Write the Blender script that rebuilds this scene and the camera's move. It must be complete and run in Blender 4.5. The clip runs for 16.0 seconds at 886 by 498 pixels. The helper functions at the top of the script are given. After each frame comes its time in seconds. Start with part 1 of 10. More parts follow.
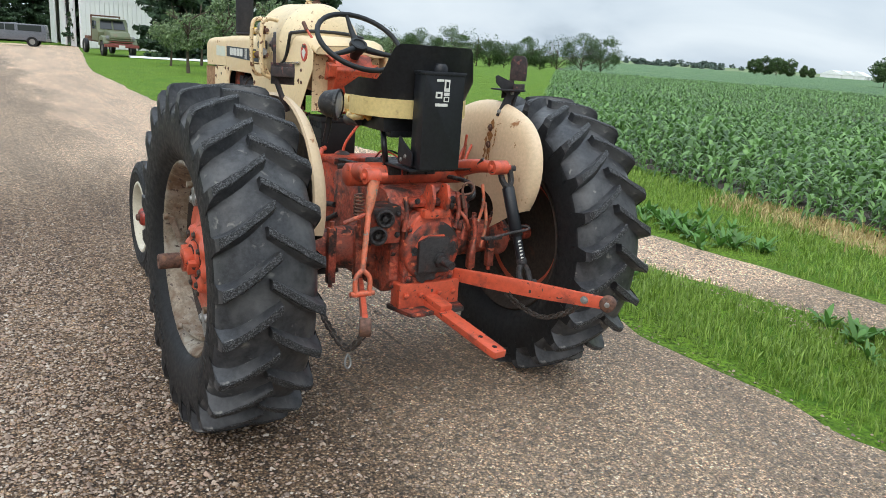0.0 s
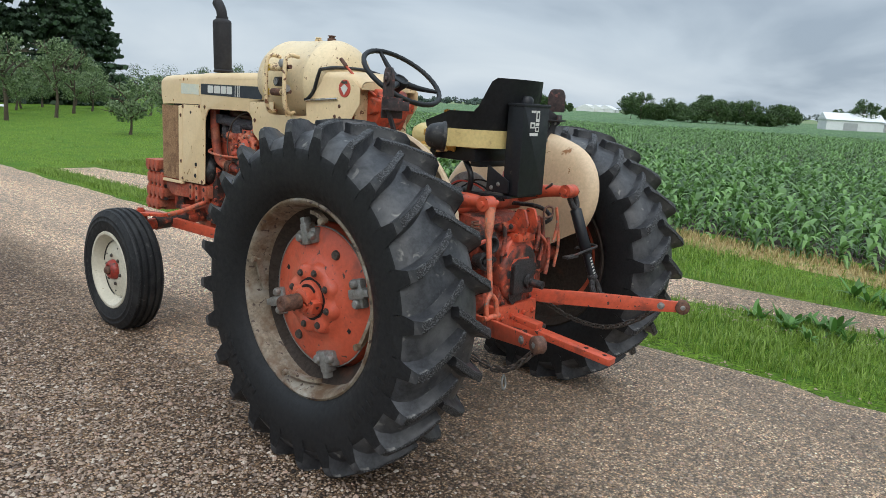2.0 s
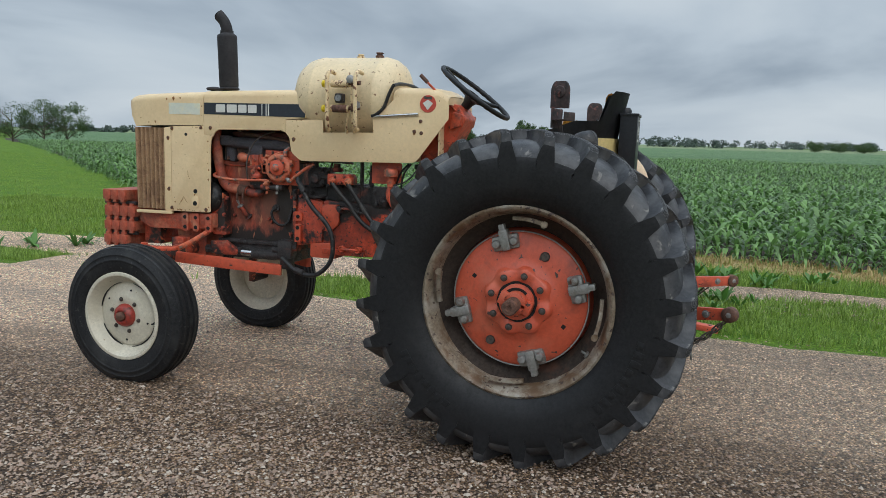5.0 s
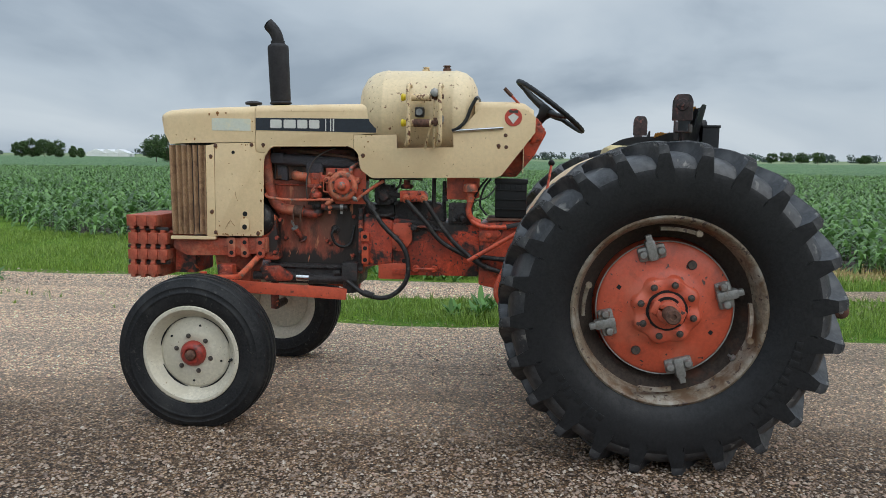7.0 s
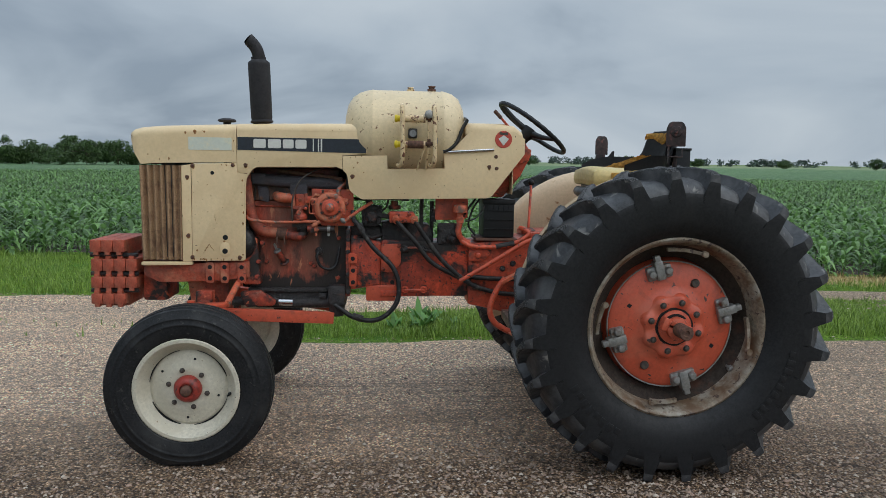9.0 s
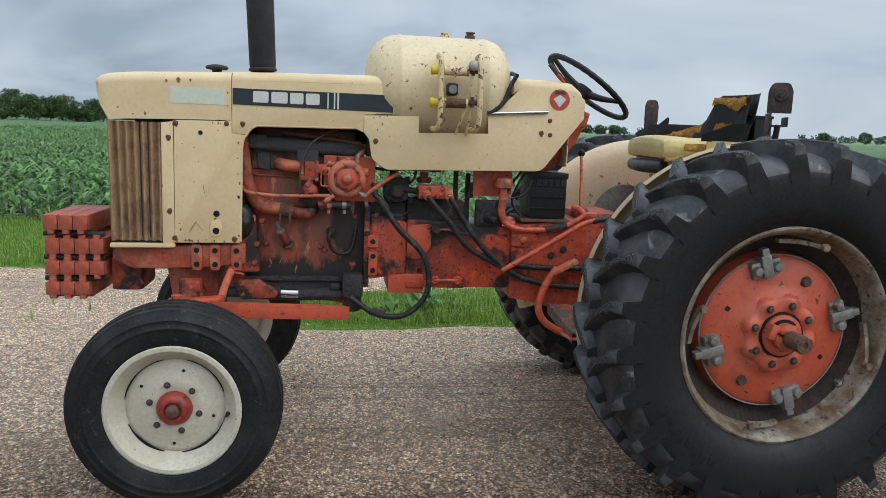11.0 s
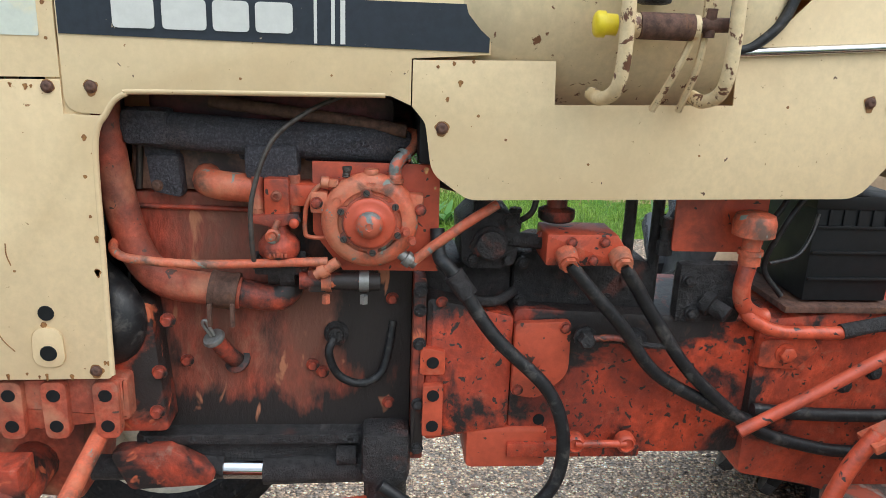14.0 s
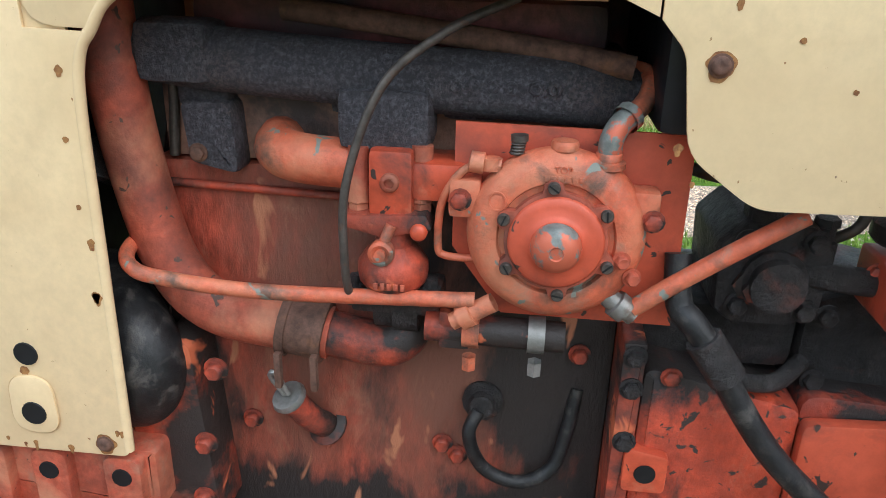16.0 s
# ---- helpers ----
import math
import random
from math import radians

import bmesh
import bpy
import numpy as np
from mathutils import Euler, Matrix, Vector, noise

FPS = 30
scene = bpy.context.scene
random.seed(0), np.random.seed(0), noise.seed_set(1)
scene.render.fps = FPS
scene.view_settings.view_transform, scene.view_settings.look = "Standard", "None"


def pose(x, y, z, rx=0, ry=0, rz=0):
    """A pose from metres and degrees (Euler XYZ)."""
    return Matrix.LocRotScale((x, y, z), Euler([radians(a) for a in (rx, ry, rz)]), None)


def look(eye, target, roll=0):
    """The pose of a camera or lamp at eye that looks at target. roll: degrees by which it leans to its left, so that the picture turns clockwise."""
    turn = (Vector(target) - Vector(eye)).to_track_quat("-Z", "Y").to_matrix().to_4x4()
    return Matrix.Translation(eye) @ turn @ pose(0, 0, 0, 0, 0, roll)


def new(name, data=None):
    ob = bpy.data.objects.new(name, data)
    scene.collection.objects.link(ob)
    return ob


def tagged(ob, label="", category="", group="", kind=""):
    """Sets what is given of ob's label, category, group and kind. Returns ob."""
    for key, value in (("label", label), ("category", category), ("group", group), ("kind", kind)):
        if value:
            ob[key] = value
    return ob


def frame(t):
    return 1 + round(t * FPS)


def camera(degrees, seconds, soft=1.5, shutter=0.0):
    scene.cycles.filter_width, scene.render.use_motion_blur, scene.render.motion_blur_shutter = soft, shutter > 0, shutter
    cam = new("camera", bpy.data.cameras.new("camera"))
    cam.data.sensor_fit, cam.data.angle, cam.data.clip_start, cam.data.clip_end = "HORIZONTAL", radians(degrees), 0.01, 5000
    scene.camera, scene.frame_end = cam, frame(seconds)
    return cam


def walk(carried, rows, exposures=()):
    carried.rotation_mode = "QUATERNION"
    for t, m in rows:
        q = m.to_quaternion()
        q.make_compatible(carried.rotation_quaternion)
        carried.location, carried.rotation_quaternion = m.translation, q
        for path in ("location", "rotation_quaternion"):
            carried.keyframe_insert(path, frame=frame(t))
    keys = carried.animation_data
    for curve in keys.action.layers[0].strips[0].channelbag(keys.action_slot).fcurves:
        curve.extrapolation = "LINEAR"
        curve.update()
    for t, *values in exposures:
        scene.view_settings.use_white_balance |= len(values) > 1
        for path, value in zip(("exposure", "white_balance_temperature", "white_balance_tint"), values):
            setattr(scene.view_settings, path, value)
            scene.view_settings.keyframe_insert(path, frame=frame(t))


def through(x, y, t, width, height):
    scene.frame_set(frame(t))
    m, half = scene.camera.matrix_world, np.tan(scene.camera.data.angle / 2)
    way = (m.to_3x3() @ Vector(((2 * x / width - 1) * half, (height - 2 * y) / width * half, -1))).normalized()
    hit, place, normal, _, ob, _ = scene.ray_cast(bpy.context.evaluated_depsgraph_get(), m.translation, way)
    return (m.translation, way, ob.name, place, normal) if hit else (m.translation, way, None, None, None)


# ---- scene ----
cam = camera(61.5, 16.0, soft=0.6)
PATH = [  # seconds, eye, target, roll
    (0, (-1.786, -3.234, 1.709), (-0.739, -1.61, 1.192), 4.3),
    (0.5, (-2.116, -3.093, 1.679), (-0.943, -1.545, 1.2), 4.4),
    (1, (-2.388, -2.919, 1.658), (-1.109, -1.442, 1.233), 4.1),
    (1.5, (-2.633, -2.671, 1.632), (-1.246, -1.284, 1.24), 3.9),
    (2, (-2.951, -2.442, 1.591), (-1.473, -1.149, 1.207), 3.5),
    (2.5, (-3.175, -2.212, 1.566), (-1.618, -1.009, 1.206), 3.4),
    (3, (-3.362, -1.936, 1.552), (-1.731, -0.827, 1.22), 3.3),
    (3.5, (-3.679, -1.716, 1.513), (-1.98, -0.71, 1.194), 2.4),
    (4, (-3.921, -1.464, 1.488), (-2.156, -0.577, 1.174), 2.2),
    (4.2, (-3.984, -1.302, 1.45), (-2.193, -0.467, 1.145), 2.1),
    (6.3, (-4.377, 0.16, 1.401), (-2.418, 0.469, 1.146), 1.7),
    (6.5, (-4.388, 0.292, 1.391), (-2.423, 0.569, 1.142), 1.5),
    (7, (-4.388, 0.661, 1.384), (-2.413, 0.869, 1.154), 0.9),
    (7.5, (-4.265, 0.937, 1.456), (-2.28, 1.068, 1.248), 0.4),
    (8, (-4.27, 1.11, 1.474), (-2.279, 1.123, 1.278), 0.3),
    (8.5, (-4.37, 1.312, 1.479), (-2.383, 1.217, 1.274), 0.6),
    (8.7, (-4.403, 1.347, 1.481), (-2.418, 1.219, 1.271), 0.7),
    (10.8, (-3.762, 1.692, 1.417), (-1.8, 1.419, 1.139), 2.3),
    (11, (-3.613, 1.725, 1.466), (-1.657, 1.443, 1.158), 2.3),
    (11.5, (-3.228, 1.865, 1.467), (-1.287, 1.516, 1.13), 2.0),
    (12, (-2.91, 1.902, 1.518), (-0.993, 1.497, 1.112), 2.1),
    (12.5, (-2.503, 1.786, 1.527), (-0.599, 1.379, 1.068), 2.2),
    (13, (-2.155, 1.742, 1.558), (-0.267, 1.336, 1.039), 2.4),
    (13.5, (-1.82, 1.734, 1.559), (0.075, 1.398, 1.015), 2.5),
    (14, (-1.512, 1.66, 1.573), (0.403, 1.5, 1.019), 2.1),
    (14.5, (-1.25, 1.649, 1.574), (0.659, 1.659, 0.976), 1.9),
    (15, (-1.049, 1.709, 1.55), (0.849, 1.821, 0.929), 1.7),
    (15.5, (-0.925, 1.724, 1.53), (0.944, 1.888, 0.838), 1.8),
    (16, (-0.886, 1.716, 1.505), (0.953, 1.928, 0.749), 1.6),
]
walk(cam, [(t, look(eye, target, roll)) for t, eye, target, roll in PATH],
     exposures=((0, 0.58, 6650, 10), (1, 0.46, 6650, 10), (2.5, 0.22, 6550, 10), (4.2, 0.06, 6550, 10), (7.4, 0.06, 6500, 10), (8.1, -0.16, 6450, 10), (8.7, -0.16, 6450, 10), (11, 0.18, 6450, 10),
                (12.5, 0.52, 6450, 10), (13.5, 0.70, 6450, 10), (15, 0.74, 6300, 10), (16, 0.94, 6300, 10)))

# ---------- light: an overcast day ----------
world = bpy.data.worlds.new("overcast")
scene.world = world
world.use_nodes = True
wn, wl = world.node_tree.nodes, world.node_tree.links
wn.clear()
w_out = wn.new("ShaderNodeOutputWorld")
w_bg = wn.new("ShaderNodeBackground")
w_sky = wn.new("ShaderNodeTexSky")
w_sky.sky_type, w_sky.sun_disc = "NISHITA", False
w_sky.sun_elevation, w_sky.sun_rotation = radians(43), radians(221)
w_sky.air_density, w_sky.dust_density = 1.0, 3.0
w_dim = wn.new("ShaderNodeVectorMath")
w_dim.operation = "SCALE"
w_dim.inputs["Scale"].default_value = 0.06
wl.new(w_sky.outputs["Color"], w_dim.inputs[0])
w_co = wn.new("ShaderNodeTexCoord")
w_sep = wn.new("ShaderNodeSeparateXYZ")
wl.new(w_co.outputs["Generated"], w_sep.inputs[0])
# a flat cloud base seen in perspective: x/(z+k), y/(z+k)
w_k = wn.new("ShaderNodeMath")
w_k.operation = "ADD"
w_k.inputs[1].default_value = 0.27
w_abs = wn.new("ShaderNodeMath")
w_abs.operation = "ABSOLUTE"
wl.new(w_sep.outputs["Z"], w_abs.inputs[0])
wl.new(w_abs.outputs[0], w_k.inputs[0])
w_dx, w_dy = wn.new("ShaderNodeMath"), wn.new("ShaderNodeMath")
w_dx.operation = w_dy.operation = "DIVIDE"
wl.new(w_sep.outputs["X"], w_dx.inputs[0])
wl.new(w_sep.outputs["Y"], w_dy.inputs[0])
wl.new(w_k.outputs[0], w_dx.inputs[1])
wl.new(w_k.outputs[0], w_dy.inputs[1])
w_flat = wn.new("ShaderNodeCombineXYZ")
wl.new(w_dx.outputs[0], w_flat.inputs["X"])
wl.new(w_dy.outputs[0], w_flat.inputs["Y"])
w_n1 = wn.new("ShaderNodeTexNoise")
w_n1.inputs["Scale"].default_value, w_n1.inputs["Detail"].default_value = 0.85, 6
w_n1.inputs["Roughness"].default_value, w_n1.inputs["Distortion"].default_value = 0.47, 0.5
wl.new(w_flat.outputs[0], w_n1.inputs["Vector"])
w_ramp = wn.new("ShaderNodeValToRGB")
cr = w_ramp.color_ramp
cr.elements[0].position, cr.elements[0].color = 0.38, (0.275, 0.34, 0.415, 1)
cr.elements[1].position, cr.elements[1].color = 0.66, (0.53, 0.60, 0.66, 1)
mid = cr.elements.new(0.50)
mid.color = (0.42, 0.495, 0.57, 1)
wl.new(w_n1.outputs["Fac"], w_ramp.inputs["Fac"])
w_mix = wn.new("ShaderNodeMix")
w_mix.data_type = "RGBA"
w_mix.inputs["Factor"].default_value = 0.9
wl.new(w_dim.outputs[0], w_mix.inputs[6])
wl.new(w_ramp.outputs["Color"], w_mix.inputs[7])
# an overcast dome is brighter overhead than near the horizon
w_up = wn.new("ShaderNodeMapRange")
w_up.interpolation_type = "SMOOTHSTEP"
w_up.inputs["From Min"].default_value, w_up.inputs["From Max"].default_value = 0.28, 0.95
w_up.inputs["To Min"].default_value, w_up.inputs["To Max"].default_value = 0.88, 2.45
wl.new(w_sep.outputs["Z"], w_up.inputs["Value"])
w_dome = wn.new("ShaderNodeVectorMath")
w_dome.operation = "SCALE"
wl.new(w_mix.outputs[2], w_dome.inputs[0])
wl.new(w_up.outputs["Result"], w_dome.inputs["Scale"])
wl.new(w_dome.outputs[0], w_bg.inputs["Color"])
w_bg.inputs["Strength"].default_value = 1.26
wl.new(w_bg.outputs[0], w_out.inputs["Surface"])

sun = new("sun", bpy.data.lights.new("sun", "SUN"))
sun.data.energy, sun.data.angle, sun.data.color = 0.85, radians(60), (1.0, 0.97, 0.92)
sun.matrix_world = look((-7, -8, 10), (0, 0, 0))

# ---------- materials ----------
def material(name, base, rough=0.6, metal=0.0, spots=None, spot_scale=8.0, spot_at=(0.55, 0.7), grain=0.12, grain_scale=60.0,
             bump=0.2, bump_scale=120.0, bump_dist=0.002, extra=None, extra_scale=3.0, extra_at=(0.6, 0.75), per_object=0.0, chips=None, chip_scale=45.0, chip_at=(0.69, 0.71),
             rough_var=0.1, coat=0.0, streak=1.0, spec=0.5, lean=None, dust=None):
    """Base colour with grain; spots and extra: second and third colours laid on by noise (rust, grime, wear).
    lean: rows of (axis, from, to, amount) that lay the spots thicker towards one end. dust: a pale film in small ragged flecks."""
    m = bpy.data.materials.new(name)
    m.use_nodes = True
    n, l = m.node_tree.nodes, m.node_tree.links
    b = n["Principled BSDF"]
    co = n.new("ShaderNodeTexCoord")
    mp = n.new("ShaderNodeMapping")
    l.new(co.outputs["Object"], mp.inputs["Vector"])
    mp.inputs["Scale"].default_value = (1, 1, 1 / streak)

    def tex(scale, detail=4.0, dist=0.0, ragged=0.5):
        t = n.new("ShaderNodeTexNoise")
        t.inputs["Scale"].default_value, t.inputs["Detail"].default_value = scale, detail
        t.inputs["Roughness"].default_value = ragged
        t.inputs["Distortion"].default_value = dist
        l.new(mp.outputs["Vector"], t.inputs["Vector"])
        return t.outputs["Fac"]

    def step(fac, lo, hi, a=0.0, c=1.0):
        r = n.new("ShaderNodeMapRange")
        r.inputs["From Min"].default_value, r.inputs["From Max"].default_value = lo, hi
        r.inputs["To Min"].default_value, r.inputs["To Max"].default_value = a, c
        l.new(fac, r.inputs["Value"])
        return r.outputs["Result"]

    def mix(fac, one, two):
        x = n.new("ShaderNodeMix")
        x.data_type = "RGBA"
        for value, sock in ((fac, x.inputs["Factor"]), (one, x.inputs[6]), (two, x.inputs[7])):
            if isinstance(value, tuple):
                sock.default_value = (*value, 1) if len(value) == 3 else value
            elif isinstance(value, float):
                sock.default_value = value
            else:
                l.new(value, sock)
        return x.outputs[2]

    dark = tuple(c * (1 - 2 * grain) for c in base)
    light = tuple(min(1, c * (1 + 1.5 * grain)) for c in base)
    col = mix(step(tex(grain_scale, 7.0, 0.0, 0.68), 0.36, 0.64), dark, light)
    big = tuple(c * 0.82 for c in base)
    col = mix(step(tex(2.3, 3.0), 0.45, 0.75, 0.0, 0.5), col, big)
    spot_fac = None
    if extra:
        col = mix(step(tex(extra_scale, 8.0, 0.4, 0.62), *extra_at), col, extra)
    if dust:
        col = mix(step(tex(19.0, 9.0, 0.5, 0.7), 0.56, 0.66, 0.0, 0.55), col, dust)
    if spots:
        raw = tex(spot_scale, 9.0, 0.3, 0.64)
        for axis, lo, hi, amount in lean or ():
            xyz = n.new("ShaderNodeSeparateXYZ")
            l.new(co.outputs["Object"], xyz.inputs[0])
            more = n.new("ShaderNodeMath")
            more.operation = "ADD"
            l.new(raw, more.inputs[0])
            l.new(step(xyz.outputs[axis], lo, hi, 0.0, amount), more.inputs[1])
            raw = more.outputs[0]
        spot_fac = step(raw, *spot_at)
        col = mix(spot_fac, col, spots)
    if chips:
        col = mix(step(tex(chip_scale, 3.0, 0.6), *chip_at), col, chips)
    if per_object:
        info = n.new("ShaderNodeObjectInfo")
        hsv = n.new("ShaderNodeHueSaturation")
        l.new(step(info.outputs["Random"], 0, 1, 1 - per_object, 1 + per_object), hsv.inputs["Value"])
        l.new(col, hsv.inputs["Color"])
        col = hsv.outputs["Color"]
    l.new(col, b.inputs["Base Color"])
    l.new(step(tex(grain_scale * 0.4), 0.3, 0.7, max(0.05, rough - rough_var), min(1, rough + rough_var)), b.inputs["Roughness"])
    b.inputs["Metallic"].default_value = metal
    b.inputs["Specular IOR Level"].default_value = spec
    b.inputs["Coat Weight"].default_value = coat
    if bump:
        bp = n.new("ShaderNodeBump")
        bp.inputs["Strength"].default_value, bp.inputs["Distance"].default_value = bump, bump_dist
        l.new(tex(bump_scale, 8.0, 0.0, 0.68), bp.inputs["Height"])
        l.new(bp.outputs["Normal"], b.inputs["Normal"])
    return m


cream = material("cream_paint", (0.80, 0.605, 0.355), 0.40, spots=(0.33, 0.15, 0.055), spot_scale=70, spot_at=(0.675, 0.70), grain=0.03,
                 bump=0.06, bump_scale=40, extra=(0.70, 0.50, 0.28), extra_scale=3.2, extra_at=(0.47, 0.8), chips=(0.16, 0.085, 0.055), chip_scale=30, chip_at=(0.735, 0.745))
cream_worn = material("cream_paint_worn", (0.74, 0.565, 0.33), 0.5, spots=(0.17, 0.075, 0.035), spot_scale=42, spot_at=(0.575, 0.60), grain=0.06,
                      bump=0.15, bump_scale=60, extra=(0.60, 0.44, 0.24), extra_scale=9, extra_at=(0.5, 0.75))
tank_cream = material("tank_cream_paint", (0.74, 0.585, 0.36), 0.42, spots=(0.20, 0.09, 0.045), spot_scale=40, spot_at=(0.632, 0.645), grain=0.04,
                      bump=0.08, bump_scale=50, extra=(0.60, 0.47, 0.29), extra_scale=5, extra_at=(0.53, 0.78))
orange = material("orange_paint", (0.62, 0.095, 0.042), 0.42, spots=(0.085, 0.032, 0.025), spot_scale=11, spot_at=(0.50, 0.66), grain=0.12, grain_scale=35,
                  bump=0.3, bump_scale=70, extra=(0.46, 0.068, 0.034), extra_scale=4, extra_at=(0.46, 0.70), chips=(0.050, 0.030, 0.026), chip_scale=48, chip_at=(0.645, 0.67), dust=(0.58, 0.20, 0.12))
orange_fresh = material("fresh_orange_paint", (0.59, 0.098, 0.048), 0.42, spots=(0.20, 0.050, 0.034), spot_scale=9, spot_at=(0.52, 0.70), grain=0.07, grain_scale=35, bump=0.2, bump_scale=70,
                        chips=(0.06, 0.036, 0.03), chip_scale=44, chip_at=(0.66, 0.68))
soot_red = material("sooty_dark_red", (0.22, 0.066, 0.058), 0.6, spots=(0.070, 0.038, 0.038), spot_scale=5, spot_at=(0.46, 0.62), grain=0.2, bump=0.4, bump_scale=80, bump_dist=0.004)
orange_dirty = material("greasy_orange_castings", (0.50, 0.078, 0.040), 0.46, spec=0.35, spots=(0.036, 0.029, 0.027), spot_scale=7.0, spot_at=(0.43, 0.54),
                        grain=0.18, bump=0.6, bump_scale=90, bump_dist=0.003, extra=(0.20, 0.060, 0.042), extra_scale=10, extra_at=(0.42, 0.66), chips=(0.60, 0.15, 0.07), chip_scale=24, chip_at=(0.63, 0.68), dust=(0.30, 0.20, 0.15))
casting_rose = material("weathered_orange_castings", (0.45, 0.088, 0.052), 0.50, spec=0.35, spots=(0.050, 0.033, 0.030), spot_scale=10, spot_at=(0.47, 0.60), grain=0.25, bump=0.8, bump_scale=70, bump_dist=0.006,
                        extra=(0.30, 0.105, 0.075), extra_scale=8, extra_at=(0.44, 0.66), chips=(0.62, 0.16, 0.085), chip_scale=26, chip_at=(0.60, 0.66), dust=(0.36, 0.20, 0.15))
orange_faded = material("faded_orange_paint", (0.62, 0.135, 0.065), 0.50, spots=(0.14, 0.075, 0.052), spot_scale=15, spot_at=(0.50, 0.64), grain=0.13,
                        bump=0.5, bump_scale=80, bump_dist=0.004, extra=(0.58, 0.25, 0.14), extra_scale=7, extra_at=(0.50, 0.70), chips=(0.20, 0.22, 0.19), chip_scale=40, chip_at=(0.64, 0.665), dust=(0.34, 0.20, 0.14))
hub_red = material("hub_red_paint", (0.58, 0.098, 0.048), 0.40, spots=(0.30, 0.066, 0.040), spot_scale=9, spot_at=(0.54, 0.72), grain=0.06,
                   bump=0.15, bump_scale=50, extra=(0.56, 0.155, 0.090), extra_scale=4, extra_at=(0.5, 0.75), chips=(0.07, 0.04, 0.035), chip_scale=38, chip_at=(0.675, 0.695))
hub_dark_red = material("worn_red_hub", (0.36, 0.042, 0.028), 0.42, spots=(0.10, 0.030, 0.024), spot_scale=18, spot_at=(0.50, 0.66), grain=0.15, bump=0.3, bump_scale=60, chips=(0.06, 0.035, 0.03), chip_scale=40, chip_at=(0.62, 0.65))
lamp_rust = material("dark_rusted_plate", (0.060, 0.036, 0.034), 0.65, spots=(0.022, 0.019, 0.019), spot_scale=22, spot_at=(0.45, 0.6), grain=0.25, bump=0.5, chips=(0.16, 0.06, 0.05), chip_scale=30, chip_at=(0.60, 0.66))
rubber = material("tyre_rubber", (0.0125, 0.0128, 0.0140), 0.55, spots=(0.022, 0.022, 0.023), spot_scale=6, spot_at=(0.52, 0.8), grain=0.25, spec=0.32,
                  bump=0.3, bump_scale=150, grain_scale=90, rough_var=0.15)
rubber_front = material("front_tyre_rubber", (0.014, 0.0145, 0.016), 0.58, spots=(0.034, 0.034, 0.034), spot_scale=5, spot_at=(0.50, 0.70), grain=0.3, spec=0.3, bump=0.4, bump_scale=120, grain_scale=90,
                        chips=(0.050, 0.048, 0.046), chip_scale=40, chip_at=(0.635, 0.70))
rubber_worn = material("worn_tread_rubber", (0.034, 0.035, 0.039), 0.45, spec=0.42, spots=(0.118, 0.117, 0.118), spot_scale=7, spot_at=(0.42, 0.76), grain=0.2,
                       bump=0.3, bump_scale=90, chips=(0.22, 0.21, 0.19), chip_scale=18, chip_at=(0.645, 0.76))
rubber_crumb = material("crumbly_lug_face", (0.012, 0.012, 0.013), 0.6, spots=(0.105, 0.105, 0.108), spot_scale=170, spot_at=(0.50, 0.60), grain=0.3,
                        bump=1.0, bump_scale=150, bump_dist=0.008)
rim_rust = material("rusty_rim_steel", (0.25, 0.20, 0.145), 0.55, 0.15, spots=(0.14, 0.085, 0.048), spot_scale=9, spot_at=(0.46, 0.60), grain=0.2,
                    bump=0.35, bump_scale=80, extra=(0.34, 0.31, 0.26), extra_scale=5, extra_at=(0.48, 0.64), chips=(0.075, 0.05, 0.04), chip_scale=30, chip_at=(0.62, 0.65))
rim_white = material("white_wheel_paint", (0.63, 0.585, 0.47), 0.42, spots=(0.25, 0.19, 0.11), spot_scale=30, spot_at=(0.67, 0.72), grain=0.08,
                     bump=0.35, bump_scale=16, bump_dist=0.008, extra=(0.52, 0.475, 0.36), extra_scale=5, extra_at=(0.45, 0.75), chips=(0.20, 0.16, 0.12), chip_scale=90, chip_at=(0.70, 0.72))
steel = material("dull_steel", (0.30, 0.295, 0.28), 0.5, 0.6, spots=(0.14, 0.08, 0.05), spot_scale=15, spot_at=(0.58, 0.7), grain=0.12, bump=0.3)
bolt_dark = material("dark_bolt_steel", (0.10, 0.085, 0.075), 0.5, 0.5, spots=(0.15, 0.07, 0.04), spot_scale=40, grain=0.2, bump=0.3)
rust_iron = material("rusty_iron", (0.13, 0.065, 0.045), 0.8, 0.1, spots=(0.22, 0.10, 0.05), spot_scale=25, grain=0.25, bump=0.5)
black_paint = material("black_paint", (0.013, 0.014, 0.017), 0.38, spec=0.35, spots=(0.06, 0.05, 0.045), spot_scale=22, spot_at=(0.66, 0.74), grain=0.15, bump=0.1)
black_vinyl = material("black_vinyl", (0.024, 0.025, 0.028), 0.42, spots=(0.05, 0.048, 0.046), spot_scale=9, spot_at=(0.55, 0.75), grain=0.15,
                       bump=0.3, bump_scale=60)
black_plastic = material("black_plastic", (0.012, 0.013, 0.014), 0.5, spec=0.3, grain=0.1, bump=0.1)
grease = material("greasy_black_iron", (0.030, 0.027, 0.027), 0.45, spec=0.5, spots=(0.13, 0.045, 0.032), spot_scale=9, spot_at=(0.57, 0.66), grain=0.3,
                  bump=1.0, bump_scale=100, bump_dist=0.009, dust=(0.075, 0.065, 0.060))
